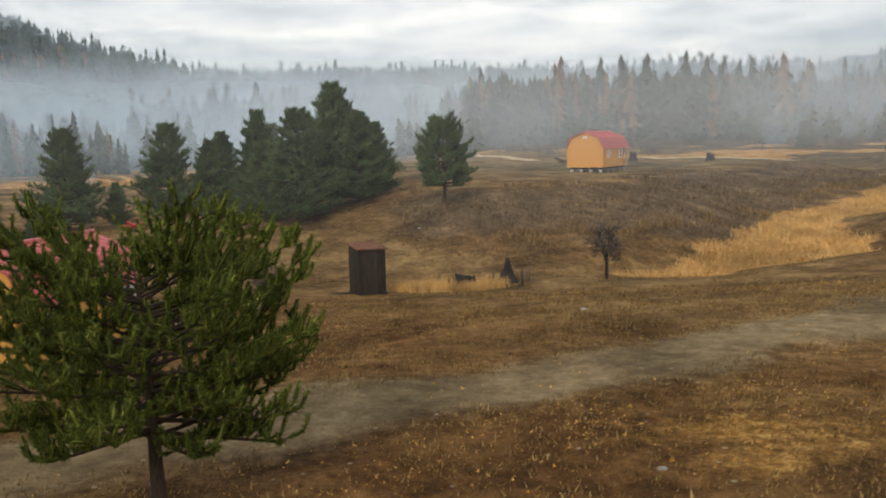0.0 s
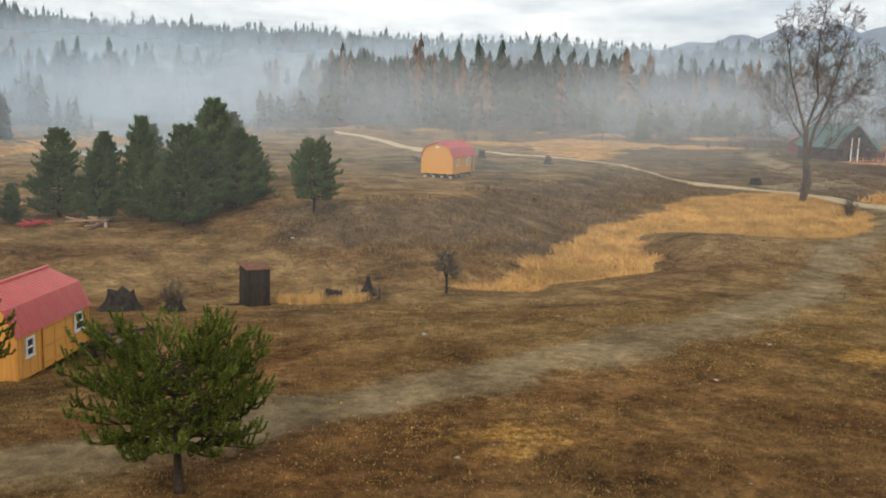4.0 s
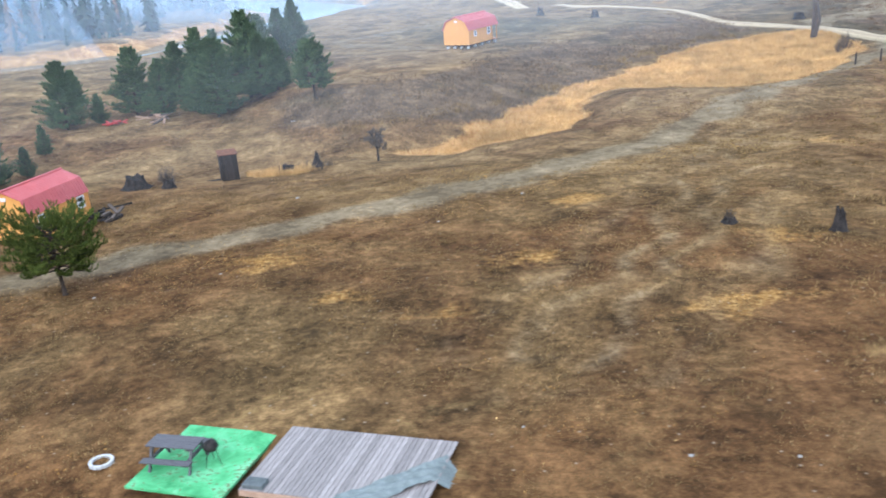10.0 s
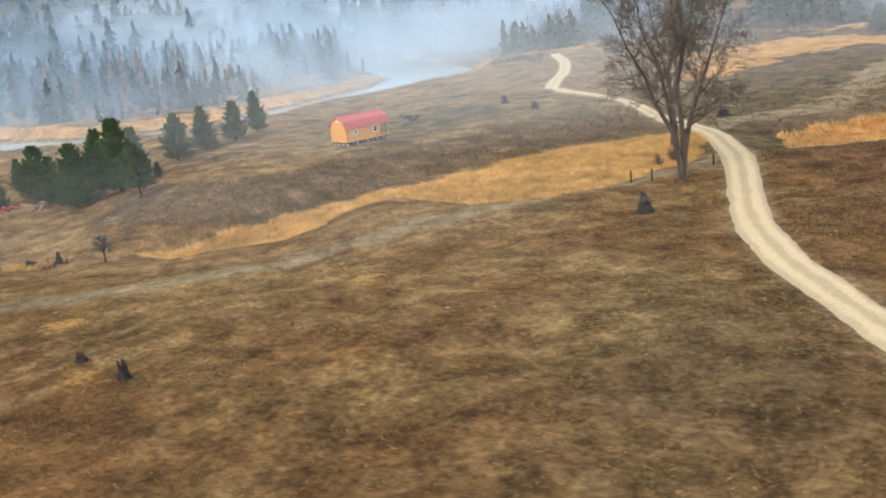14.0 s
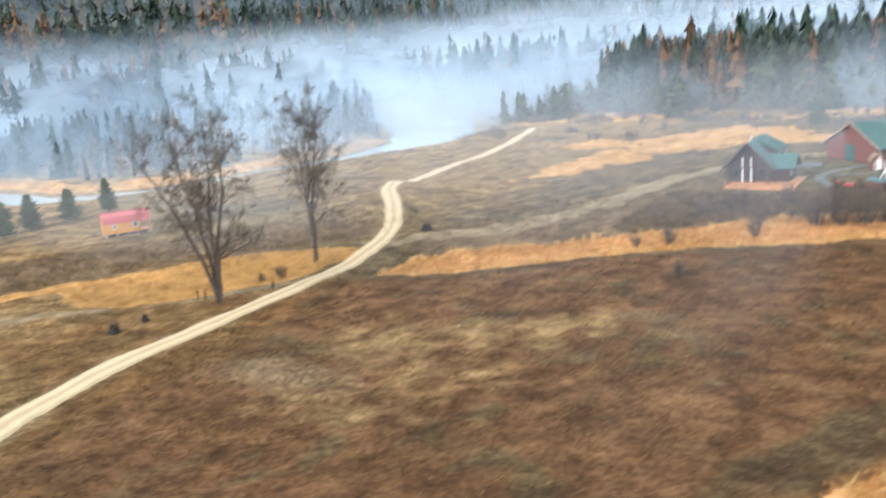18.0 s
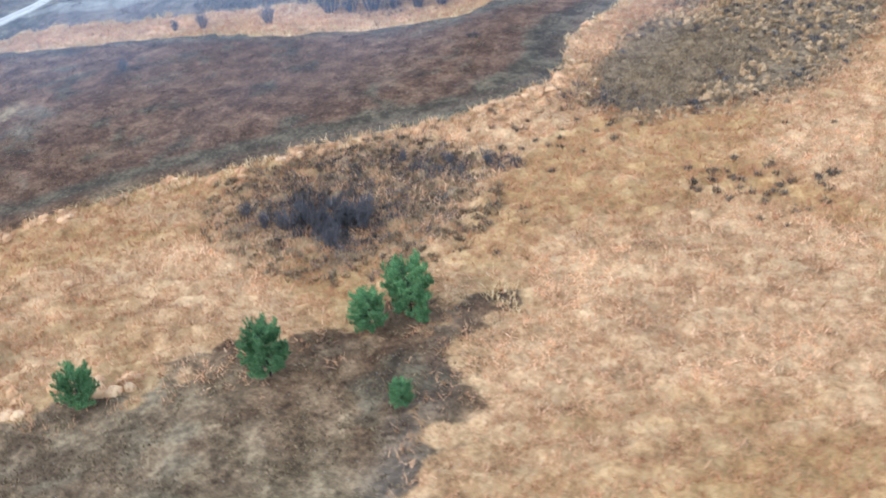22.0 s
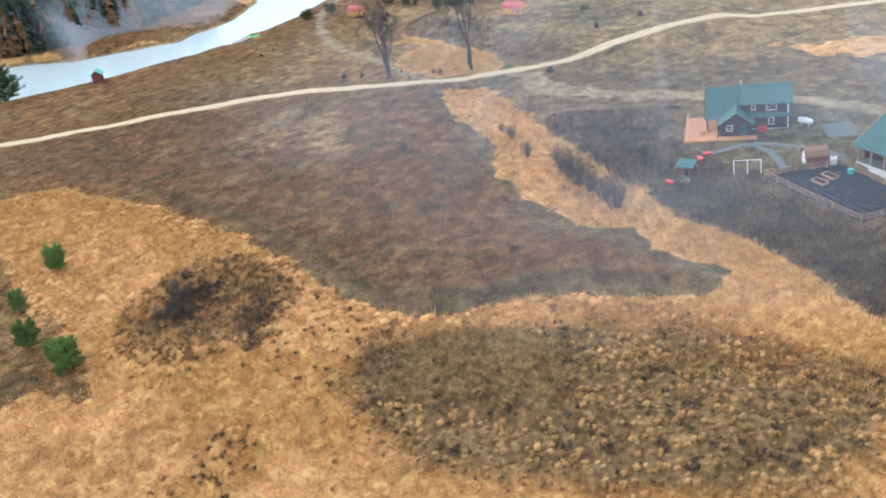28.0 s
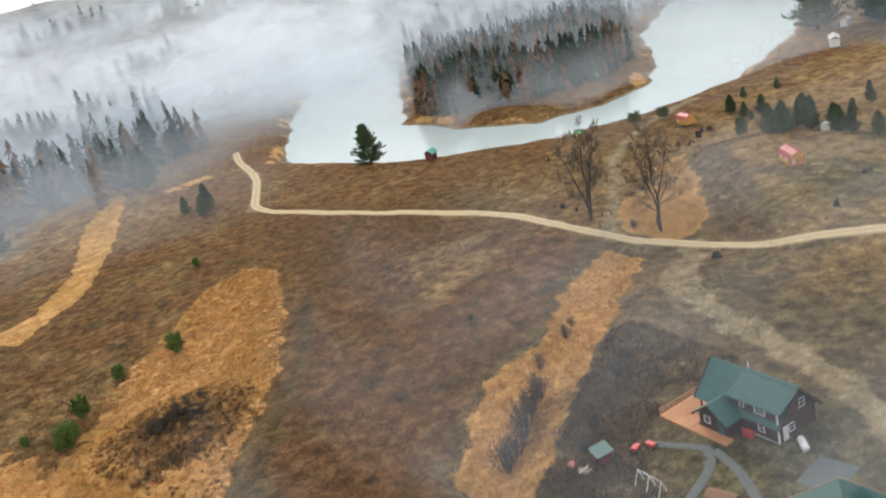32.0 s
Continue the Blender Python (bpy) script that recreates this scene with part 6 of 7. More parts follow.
hummocks("pale_tussocks", rx[pale], ry[pale], PALE_DOME, "tan shaggy tussocks among brown cattails", 0.31, 0.44, g, 36, 0.11, PALE)
hummocks("brown_tussocks", rx[brown_t], ry[brown_t], CATTAIL, "brown shaggy tussocks among the cattails", 0.26, 0.30, g, 22, 0.09)
tufts("dark_tussocks", rx[dark_t], ry[dark_t], DARKSTEM, "blackish rotting tussocks among the cattails", "grass", 0.6, 0.12, 30, g, 0.9, 0.22)
# lumpy golden straw heaped along the rim of the reed bed
rx, ry = scatter(REED_MARSH, 12000, g, 0.1)
edge_d = inside(rx, ry, REED_MARSH)
keep = (edge_d < 2.2 + 1.4 * wobble(rx, ry, 5, 1)) & (inside(rx, ry, MARSH_BROWN) < -0.5) & (ry > 30) & (rx < 157)
hummocks("rim_straw", rx[keep], ry[keep], RIM_STRAW, "golden straw heaped in lumps along the rim of the reed bed", 0.55, 0.42, g, 30, 0.10, REEDS)
# taller straw along the rims of the reed beds
for poly, count in ((REED_MARSH, 30000), (REED_CHANNEL, 14000)):
    rx, ry = scatter(poly, count, g, -0.4)
    edge_d = inside(rx, ry, poly)
    keep = (edge_d < 2.2 + 0.8 * wobble(rx, ry, 4, 1)) & (wobble(rx, ry, 2.4, 3) > -0.35) & (bump(rx, ry, 168, 48, 22, 17) < 0.4)
    rx, ry = off_road(rx[keep], ry[keep])
    tufts("rim_reeds", rx, ry, PALE_REEDS, "pale tall straw along the rim of the reed bed", "reeds", 0.75, 0.10, 8, g, 1.1, 0.22)
# brown tussocks round the wet hollow
a, q = g.uniform(0, 2 * math.pi, 1000), np.sqrt(g.uniform(0.08, 1, 1000))
px, py = 152 + np.cos(a) * q * 15, 70 + np.sin(a) * q * 13
keep = (wobble(px, py, 2.6, 3) > -0.35) & (inside(px, py, REED_MARSH) > 2.5) & (np.hypot((px - 152) / 7.5, (py - 66) / 5) > 1)
tufts("hollow_tussocks", px[keep], py[keep], CATTAIL, "brown tussocks round the wet hollow", "grass", 0.5, 0.12, 26, g, 1.0, 0.2)
# a fringe of scattered dark tussocks in the reeds
for cx, cy, ax, ay, count in ((183, 90, 7, 4, 80), (151, 72, 12, 10, 240), (160, 90, 8, 8, 70), (172, 108, 9, 12, 90)):
    px, py = cx + g.normal(0, 0.6, count) * ax, cy + g.normal(0, 0.6, count) * ay
    keep = (wobble(px, py, 3, 2) > -0.1) & (inside(px, py, REED_MARSH) > 1.0)
    tufts("dark_tussocks", px[keep], py[keep], WEEDS, "dark rotting tussocks scattered in the reeds", "grass", 0.5, 0.12, 30, g, 1.1, 0.17)
for cx, cy, ax, ay, count in ((152, 66, 7.5, 4.5, 1100), (155, 79, 6, 3.5, 380), (160, 82, 4, 2, 220), (152, 71, 14, 12, 1300), (107, 118, 14, 7, 450), (160, 100, 8, 4, 300)):
    a, q = g.uniform(0, 2 * math.pi, count), np.sqrt(g.uniform(0, 1, count)) * g.uniform(0.5, 1.25, count)
    px, py = cx + np.cos(a) * q * ax, cy + np.sin(a) * q * ay
    keep = wobble(px, py, 5, 2) + 0.6 * wobble(px, py, 2.2, 1) > -0.3
    tufts("dead_clump", px[keep], py[keep], DARKSTEM, "blackish dead stems in the wet hollow", "weeds", 0.7, 0.07, 8, g, 0.9, 0.3)
rx, ry = g.uniform(-12, 52, 30000), g.uniform(44, 108, 30000)
keep = (np.abs(inside(rx, ry, KNOLL) + 3.5) < (4 + 3 * wobble(rx, ry, 11, 4)) * g.uniform(0.3, 1.7, rx.shape)) & (rx > -3) & (g.uniform(0, 1, rx.shape) < 0.45) & (inside(rx, ry, REED_FRONT) < -0.3)
tufts("bank_weeds", rx[keep], ry[keep], WEEDS, "dark dead weeds on the bank below the cabin", "weeds", 0.38, 0.06, 7, g, 1.0, 0.25)
rx, ry = g.uniform(84, 152, 44000), g.uniform(104, 170, 44000)
brushy = np.maximum.reduce([bump(rx, ry, 108, 126, 8, 6), bump(rx, ry, 90, 116, 12, 9), bump(rx, ry, 132, 150, 16, 8), bump(rx, ry, 122, 137, 10, 8), bump(rx, ry, 98, 118, 14, 7), 0.9 * step(9.0 - polyline(rx, ry, YARD_BANK)[0], 0, 5)])
keep = (brushy * g.uniform(0.2, 1.0, rx.shape) > 0.3 + 0.25 * wobble(rx, ry, 9, 1)) & (inside(rx, ry, REED_CHANNEL) < -0.3) & (inside(rx, ry, GARDEN) < -0.6)
half = g.uniform(0, 1, rx.shape) < 0.72
tufts("yard_weeds", rx[keep & half], ry[keep & half], WEEDS, "dark dead brush on the slope below the house", "weeds", 0.5, 0.07, 8, g, 0.9, 0.3)
tufts("yard_brush", rx[keep & ~half], ry[keep & ~half], DARKSTEM, "blackish bramble on the slope below the house", "weeds", 0.7, 0.07, 9, g, 0.9, 0.35)
rx, ry = g.uniform(-24, 62, 46000), g.uniform(-6, 62, 46000)
keep = (inside(rx, ry, REED_FRONT) < 0) & (polyline(rx, ry, TRACK)[0] > 1.3) & (polyline(rx, ry, ROAD)[0] > 1.9) & (river_depth(rx, ry) < -6) & (wobble(rx, ry, 6, 2) + 0.8 * wobble(rx, ry, 23, 3) > -0.4) & ~((rx > 4) & (rx < 15) & (ry < 0))
tufts("meadow_grass", rx[keep], ry[keep], STRAW, "short dry brown meadow grass", "grass", 0.14, 0.04, 5, g, 1.0, 0.16)
rx, ry = g.uniform(60, 205, 36000), g.uniform(-10, 130, 36000)
keep = (np.maximum(inside(rx, ry, REED_CHANNEL), inside(rx, ry, REED_MARSH) + 6.5 * (inside(rx, ry, DARK_FIELD) > -1)) < -0.2) & (polyline(rx, ry, ROAD)[0] > 2.0) & (wobble(rx, ry, 7, 2) + 0.8 * wobble(rx, ry, 29, 4) > 0.0)
tufts("field_grass", rx[keep], ry[keep], FIELD_GRASS, "dark rusty dry grass of the field", "grass", 0.28, 0.09, 6, g, 0.8, 0.25)
a = g.uniform(0, 2 * math.pi, 1400)
q = np.sqrt(g.uniform(0, 1, 1400))
px, py = 0.3 + np.cos(a) * q * 2.4, 37.2 + np.sin(a) * q * 1.4
keep = wobble(px, py, 2.5, 1) > -0.35
tufts("pond_weeds", px[keep], py[keep], PALE_REEDS, "tall golden weeds round a dry hollow", "weeds", 0.5, 0.035, 6, g, 0.9, 0.15)
px, py = g.uniform(-1.5, 4, 26), g.uniform(36.2, 38.4, 26)
tufts("dock_stalks", px, py, DARKSTEM, "dark seeding dock stalks among golden weeds", "weeds", 0.8, 0.06, 7, g, 0.35, 0.08)
rx, ry = g.uniform(-8, 46, 24000), g.uniform(40, 100, 24000)
gap = inside(rx, ry, KNOLL)
keep = (gap < -5.5 + 1.2 * wobble(rx, ry, 6, 2)) & (gap > -8.2 + 1.0 * wobble(rx, ry, 5, 1)) & (rx > 2) & (inside(rx, ry, REED_FRONT) < 0) & (wobble(rx, ry, 9, 4) > -0.1)
tufts("fringe_grass", rx[keep], ry[keep], STRAW, "tan grass fringe at the foot of the bank", "grass", 0.45, 0.05, 7, g, 0.9, 0.22)
n = 30000
rx, ry = g.uniform(-14, 40, n), g.uniform(-6, 32, n)
side = polyline(rx, ry, TRACK)[0]
lit = np.exp(-((side - 3.2) / 1.6) ** 2) * (ry < 12 + 0.55 * (rx + 8)) + 0.25 * (wobble(rx, ry, 5, 3) + wobble(rx, ry, 14, 1) > 0.55)
keep = g.uniform(0, 1, n) < lit * (0.5 + 0.5 * wobble(rx, ry, 4, 2))
keep &= ~((rx > 4) & (rx < 15) & (ry < 0))
tufts("leaf_litter", rx[keep], ry[keep], LITTER, "fallen golden leaves lying in short grass", "leaves", 0.06, 0.09, 5, g, 1.6, 0.22)
n = 52000
rx, ry = g.uniform(-12, 34, n), g.uniform(-6, 30, n)
keep = (polyline(rx, ry, TRACK)[0] > 1.0) & (river_depth(rx, ry) < -6) & ~((rx > 4) & (rx < 15) & (ry < 0)) & (wobble(rx, ry, 3, 2) + 0.7 * wobble(rx, ry, 11, 3) > -0.5)
tufts("short_grass", rx[keep], ry[keep], STRAW, "short tawny grass of the mown meadow", "grass", 0.10, 0.036, 4, g, 1.3, 0.14)
rx, ry = g.uniform(140, 186, 5000), g.uniform(28, 66, 5000)
keep = (inside(rx, ry, REED_MARSH) < 1) & (wobble(rx, ry, 5, 2) > -0.1)
tufts("rise_grass", rx[keep], ry[keep], STRAW, "brown grass tufts on the rise in the marsh", "grass", 0.3, 0.09, 7, g, 1.1, 0.25)
n = 34000
rx, ry = g.uniform(28, 112, n), g.uniform(-22, 62, n)
side = polyline(rx, ry, ROAD)[0]
keep = (side > 1.9) & (wobble(rx, ry, 3, 1) + 0.8 * wobble(rx, ry, 10, 4) > 0.5 - 0.7 * np.exp(-(side - 5) ** 2 / 40))
tufts("verge_grass", rx[keep], ry[keep], STRAW, "pale dry grass tufts beside the gravel road", "grass", 0.16, 0.09, 6, g, 1.3, 0.22)
rx, ry = g.uniform(182, 262, 60000), g.uniform(15, 150, 60000)
keep = (inside(rx, ry, REED_MARSH) < -2.5) & (wobble(rx, ry, 4, 2) + 0.8 * wobble(rx, ry, 15, 4) > -0.2)
mossy = wobble(rx, ry, 6, 1) + wobble(rx, ry, 21, 3) + g.normal(0, 0.5, rx.shape) > 0.5
tufts("mossy_grass", rx[keep & mossy], ry[keep & mossy], MOSS, "pale mossy tussocks in the rough grass", "grass", 0.16, 0.10, 7, g, 1.5, 0.22)
keep &= ~mossy
tufts("rough_grass", rx[keep], ry[keep], WEEDS, "dull olive rough grass east of the marsh", "grass", 0.25, 0.08, 5, g, 1.2, 0.2)
# a row of leafless shrubs across the far meadow
u = g.uniform(0, 1, 150)
sx, sy = 112 + 58 * u + g.normal(0, 3, 150), 211 - 40 * u + g.normal(0, 4.5, 150)
keep = wobble(sx, sy, 9, 2) > -0.4
tufts("far_shrubs", sx[keep], sy[keep], TWIG, "grey leafless shrubs in a row across the far meadow", "scrub", 3.4, 0.13, 60, g, 0.6, 0.9)
# scrub along the forest's edge
sx, sy = g.uniform(-60, 210, 2300), g.uniform(205, 285, 2300)
keep = (wobble(sx, sy, 30, 0) + 0.6 * wobble(sx, sy, 12, 2) > 0.55 - 0.02 * (sy - 235)) & (polyline(sx, sy, ROAD)[0] > 4) & (river_depth(sx, sy) < -5)
tufts("scrub", sx[keep], sy[keep], TWIG, "dark leafless scrub along the forest edge", "scrub", 2.3, 0.14, 40, g, 0.7, 1.1)


# ---- small things near the river bank ----
def stump(m, h, r, seed, label, jag=0.35, taper=0.22):
    """A charred, splintered stump with a flared foot."""
    q = np.random.default_rng(seed)
    n, mb = 14, MB()
    flare = q.uniform(1.25, 1.9, n)
    tops = h * (1 - jag * q.uniform(0, 1, n))
    rings = []
    for lev in range(5):
        s = lev / 4
        ring = []
        for k in range(n):
            a = 2 * math.pi * k / n
            rr = r * ((flare[k] - 1) * (1 - s) ** 3 + 1 - taper * s) * q.uniform(0.92, 1.08)
            ring.append((math.cos(a) * rr, math.sin(a) * rr, -0.12 + (tops[k] + 0.12) * s))
        rings += ring
    inner = [(math.cos(2 * math.pi * k / n) * r * (0.6 - 0.7 * taper), math.sin(2 * math.pi * k / n) * r * (0.6 - 0.7 * taper), tops[k] * 0.75) for k in range(n)]
    f = [(l * n + k, l * n + (k + 1) % n, (l + 1) * n + (k + 1) % n, (l + 1) * n + k) for l in range(5) for k in range(n)]
    mb.add(rings + inner, f + [tuple(5 * n + k for k in range(n))])
    ob = tagged(new("stump", mb.mesh("stump", CHAR)), label, "stump", "old stumps")
    ob.matrix_world = m
    return ob


for x, y, h, r, lab in ((-9.2, 34.2, 1.15, 0.75, "broad charred stump with jagged top"), (-6.7, 33.6, 0.75, 0.42, "charred stump with a dead shrub in it"), (2.8, 38.3, 1.15, 0.37, "pointed black burnt stump in dry grass"),
                        (0.9, 37.0, 0.75, 0.5, "low dark root stump among golden weeds"), (31.4, 104.6, 1.3, 0.5, "dark old stump beside the far road"), (24.4, 114, 1.3, 0.5, "dark old stump in the far meadow"), (57.6, 98.8, 1.0, 0.75, "low dark stump beside the road fork"),
                        (52.4, 51.8, 0.9, 0.33, "small dark stump below the cottonwood"), (53, 47.4, 1.0, 0.55, "grey stump overgrown with dead shoots"), (30.2, 12.2, 1.05, 0.27, "slim charred stump in the dry meadow"), (26, 14, 0.3, 0.35, "low rotten stump in the dry meadow")):
    stump(on(x, y, x * 40), h, r, int(x * 7 + 200), lab, 0.22 if lab.startswith("pointed") else 0.6 if r < 0.35 else 0.4, 0.8 if lab.startswith("pointed") else 0.22)
for x, y, s in ((-6.7, 33.7, 0.55), (53, 47.5, 0.5), (26, 14, 0.22)):
    ob = thing("dead_shrub", on(x, y, 0, 0.1, s), "leafless reddish dead shrub growing on a stump", "shrub")
    part("stem_clump", bushes[0][0], None, ob)
    part("canopy", bushes[0][1], None, ob)


def outhouse(m):
    ob = thing("outhouse", m, "tall dark weathered plank outhouse with a rusty roof", "shed")
    q = np.random.default_rng(4)
    for side in range(4):
        for k in range(7):
            h = 2.2 + q.uniform(-0.06, 0.05)
            part("plank", MB().box(-0.6 + 0.2 * k, -0.7, h / 2, 0.19, 0.03 + q.uniform(0, 0.02), h, pose(0, 0, 0, 0, 0, side * 90)), OLD_WOOD, ob)
    part("roof", MB().slab((-0.82, -0.82, 2.24), (0.82, -0.86, 2.2), (0.84, 0.82, 2.36), (-0.8, 0.84, 2.4), 0.05), RUST, ob, "rusty sheet-iron roof")
    for x, y in ((-0.6, -0.6), (0.6, -0.6), (0.6, 0.6), (-0.6, 0.6)):
        part("footing", MB().box(x, y, -0.1, 0.28, 0.28, 0.4), OLD_WOOD, ob)
    part("fallen_board", MB().box(-1.7, 0.1, 0.05, 1.9, 0.5, 0.05), OLD_WOOD, ob, "dark board lying beside the wall")
    return ob


outhouse(on(-3.1, 36.0, 24) @ Matrix.Diagonal((0.82, 0.82, 0.85, 1)))


def picnic_table(m):
    ob = thing("picnic_table", m, "dark grey wooden picnic table on green carpet", "table")
    for k in range(5):
        part("tabletop_board", MB().box(0, -0.3 + 0.15 * k, 0.74, 1.9, 0.14, 0.04, c=0.008), TABLE_WOOD, ob)
    for s in (-1, 1):
        for k in range(2):
            part("bench_board", MB().box(0, s * (0.62 + 0.15 * k), 0.44, 1.9, 0.14, 0.04, c=0.008), TABLE_WOOD, ob)
        part("bench_support", MB().box(s * 0.7, 0, 0.39, 0.09, 1.5, 0.09), TABLE_WOOD, ob)
        part("top_support", MB().box(s * 0.7, 0, 0.69, 0.09, 0.72, 0.07), TABLE_WOOD, ob)
        for t in (-1, 1):
            part("leg", MB().tube([(s * 0.77, t * 0.25, 0.7), (s * 0.77, t * 0.62, 0.0)], [0.06, 0.06], 4), TABLE_WOOD, ob)
    return ob


def barbecue(m):
    ob = thing("barbecue", m, "black kettle barbecue on thin legs beside the table", "barbecue")
    bowl = MB()
    rings = [(0.05, 0.55), (0.2, 0.6), (0.27, 0.72), (0.27, 0.78), (0.2, 0.92), (0.05, 0.98)]
    bowl.add([(r * math.cos(k * math.pi / 6), r * math.sin(k * math.pi / 6), z) for r, z in rings for k in range(12)], [(l * 12 + k, l * 12 + (k + 1) % 12, l * 12 + 12 + (k + 1) % 12, l * 12 + 12 + k) for l in range(5) for k in range(12)] + [tuple(range(60, 72))])
    part("bowl", bowl, CHAR, ob, smooth=True)
    for k in range(3):
        a = k * 2.094
        part("leg", MB().tube([(0.18 * math.cos(a), 0.18 * math.sin(a), 0.62), (0.32 * math.cos(a), 0.32 * math.sin(a), 0)], [0.015, 0.015], 5), CHAR, ob)
    return ob


TURF_M = pose(6.76, -3.4, hz1(6.8, -3.4), 0, 0, -15)
mat_ob = tagged(new("green_carpet", MB().box(0, 0, 0.10, 3.0, 3.3, 0.08, c=0.01).mesh("green_carpet", TURF)), "bright green outdoor carpet laid on the grass", "carpet")
mat_ob.matrix_world = TURF_M
picnic_table(TURF_M @ pose(-0.6, -0.35, 0.13, 0, 0, 3) @ Matrix.Diagonal((0.80, 0.86, 0.95, 1)))
barbecue(TURF_M @ pose(0.42, -0.2, 0.13) @ Matrix.Scale(0.78, 4))


def grey_deck(m):
    ob = thing("plank_platform", m, "weathered grey plank platform on short posts", "deck")
    for k in range(36):
        part("plank", MB().box(-2.45 + 0.14 * k, 0, 0.42, 0.124, 3.2, 0.04), GREY_WOOD, ob)
    for y in (-1.45, 0, 1.45):
        part("joist", MB().box(0, y, 0.33, 4.95, 0.06, 0.14), OLD_WOOD, ob)
    for x in (-2.3, 0, 2.3):
        for y in (-1.45, 1.45):
            part("post", MB().box(x, y, 0.1, 0.14, 0.14, 0.5), OLD_WOOD, ob)
    part("rim_board", MB().box(0, -1.62, 0.34, 5.0, 0.04, 0.16), FENCE_WOOD, ob)
    return ob


DECK_M = pose(11.13, -4.53, hz1(11.1, -4.5), 0, 0, -15)
grey_deck(DECK_M)
tu, tv = np.meshgrid(np.linspace(0, 1, 26), np.linspace(0, 1, 16))
tx = 0.15 + 2.30 * tu + tv * (0.25 + 0.75 * tu)
ty = -1.60 + 2.40 * tu - tv * (0.35 + 0.25 * np.sin(tu * 5) ** 2)
over = np.maximum(np.maximum(tx - 2.42, -1.62 - ty), 0)
tz = np.maximum(0.47 - 1.1 * over, 0.06) + 0.035 * np.sin(tx * 9 + ty * 7) * np.sin(ty * 13 - tx * 4) + 0.05 * np.abs(np.sin(tx * 5 - ty * 9)) + 0.02
ti = np.arange(416).reshape(16, 26)
tarp_ob = tagged(new("tarp", numpy_mesh("tarp", np.stack([tx, ty, tz], -1).reshape(-1, 3), np.stack([ti[:-1, :-1], ti[:-1, 1:], ti[1:, 1:], ti[1:, :-1]], -1).reshape(-1, 4), TARP, True)), "crumpled grey-green tarp over the platform corner", "tarp")
tarp_ob.matrix_world = DECK_M
box_ob = tagged(new("storage_box", MB().box(0, 0, 0.06, 0.6, 0.4, 0.12, c=0.02).mesh("storage_box", SLATE)), "small blue-grey box on the platform corner", "box")
box_ob.matrix_world = DECK_M @ pose(-2.15, -1.35, 0.44)
ring = MB()
for k in range(14):
    a = 2 * math.pi * k / 14
    ring.box(0, 0, 0.06, 0.18, 0.14, 0.14, pose(0.42 * math.cos(a), 0.42 * math.sin(a), 0, 0, 0, math.degrees(a) + 90), c=0.02)
ring_ob = tagged(new("fire_ring", ring.mesh("fire_ring", CONCRETE)), "ring of pale stones round a fire pit", "fire ring")
ring_ob.matrix_world = on(3.67, -3.2, 0, 0, 0.72)
for x, y, s in ((-1.2, 50.3, 0.26), (4, 25, 0.17), (-2, 10, 0.10), (3, 12, 0.09), (17, 22, 0.12), (86, 60, 0.2), (44, 24, 0.16), (20.1, -4.5, 0.09), (22.8, -4.8, 0.08), (15.8, -2.6, 0.07), (12.6, 17.5, 0.10)):
    q = np.random.default_rng(int(x * 10 + 500))
    bm = bmesh.new()
    bmesh.ops.create_icosphere(bm, subdivisions=2, radius=1)
    for v in bm.verts:
        v.co *= 0.8 + 0.35 * noise.noise(v.co * 1.3 + Vector((x, y, 0)))
        v.co.z *= 0.45
    me = bpy.data.meshes.new("rock")
    bm.to_mesh(me)
    bm.free()
    me.materials.append(STONE)
    ob = tagged(new("rock", me), "pale field stone half sunk in dry grass", "rock", "field stones")
    ob.matrix_world = on(x, y, x * 30, 0, s)


# ---- the farmyard ----
def poly_sheet(name, pts, mat, lift, label, category, crumple=0.0):
    """A sheet laid on the ground over four corners."""
    n = 14
    u, v = np.meshgrid(np.linspace(0, 1, n), np.linspace(0, 1, n))
    a, b, c, d = (np.array(p, float) for p in pts)
    p = (a * ((1 - u) * (1 - v))[..., None] + b * (u * (1 - v))[..., None] + c * (u * v)[..., None] + d * ((1 - u) * v)[..., None])
    z = hz(p[..., 0], p[..., 1]) + lift + crumple * wobble(p[..., 0], p[..., 1], 1.6, 3)
    i = np.arange(n * n).reshape(n, n)
    me = numpy_mesh(name, np.concatenate([p, z[..., None]], -1).reshape(-1, 3), np.stack([i[:-1, :-1], i[:-1, 1:], i[1:, 1:], i[1:, :-1]], -1).reshape(-1, 4), mat, True)
    return tagged(new(name, me), label, category) if label else new(name, me)


garden = thing("garden_plot", pose(0, 0, 0), "garden plot covered with strips of black weed cloth", "garden")
ga, gb, gc, gd = (Vector(p) for p in GARDEN)
for k in range(9):
    s0, s1 = k / 9 + 0.004, (k + 1) / 9 - 0.004
    strip = poly_sheet("cloth_strip", [ga.lerp(gd, s0), gb.lerp(gc, s0), gb.lerp(gc, s1), ga.lerp(gd, s1)], BLACK_CLOTH, 0.06, "", "", 0.035)
    strip.parent = garden


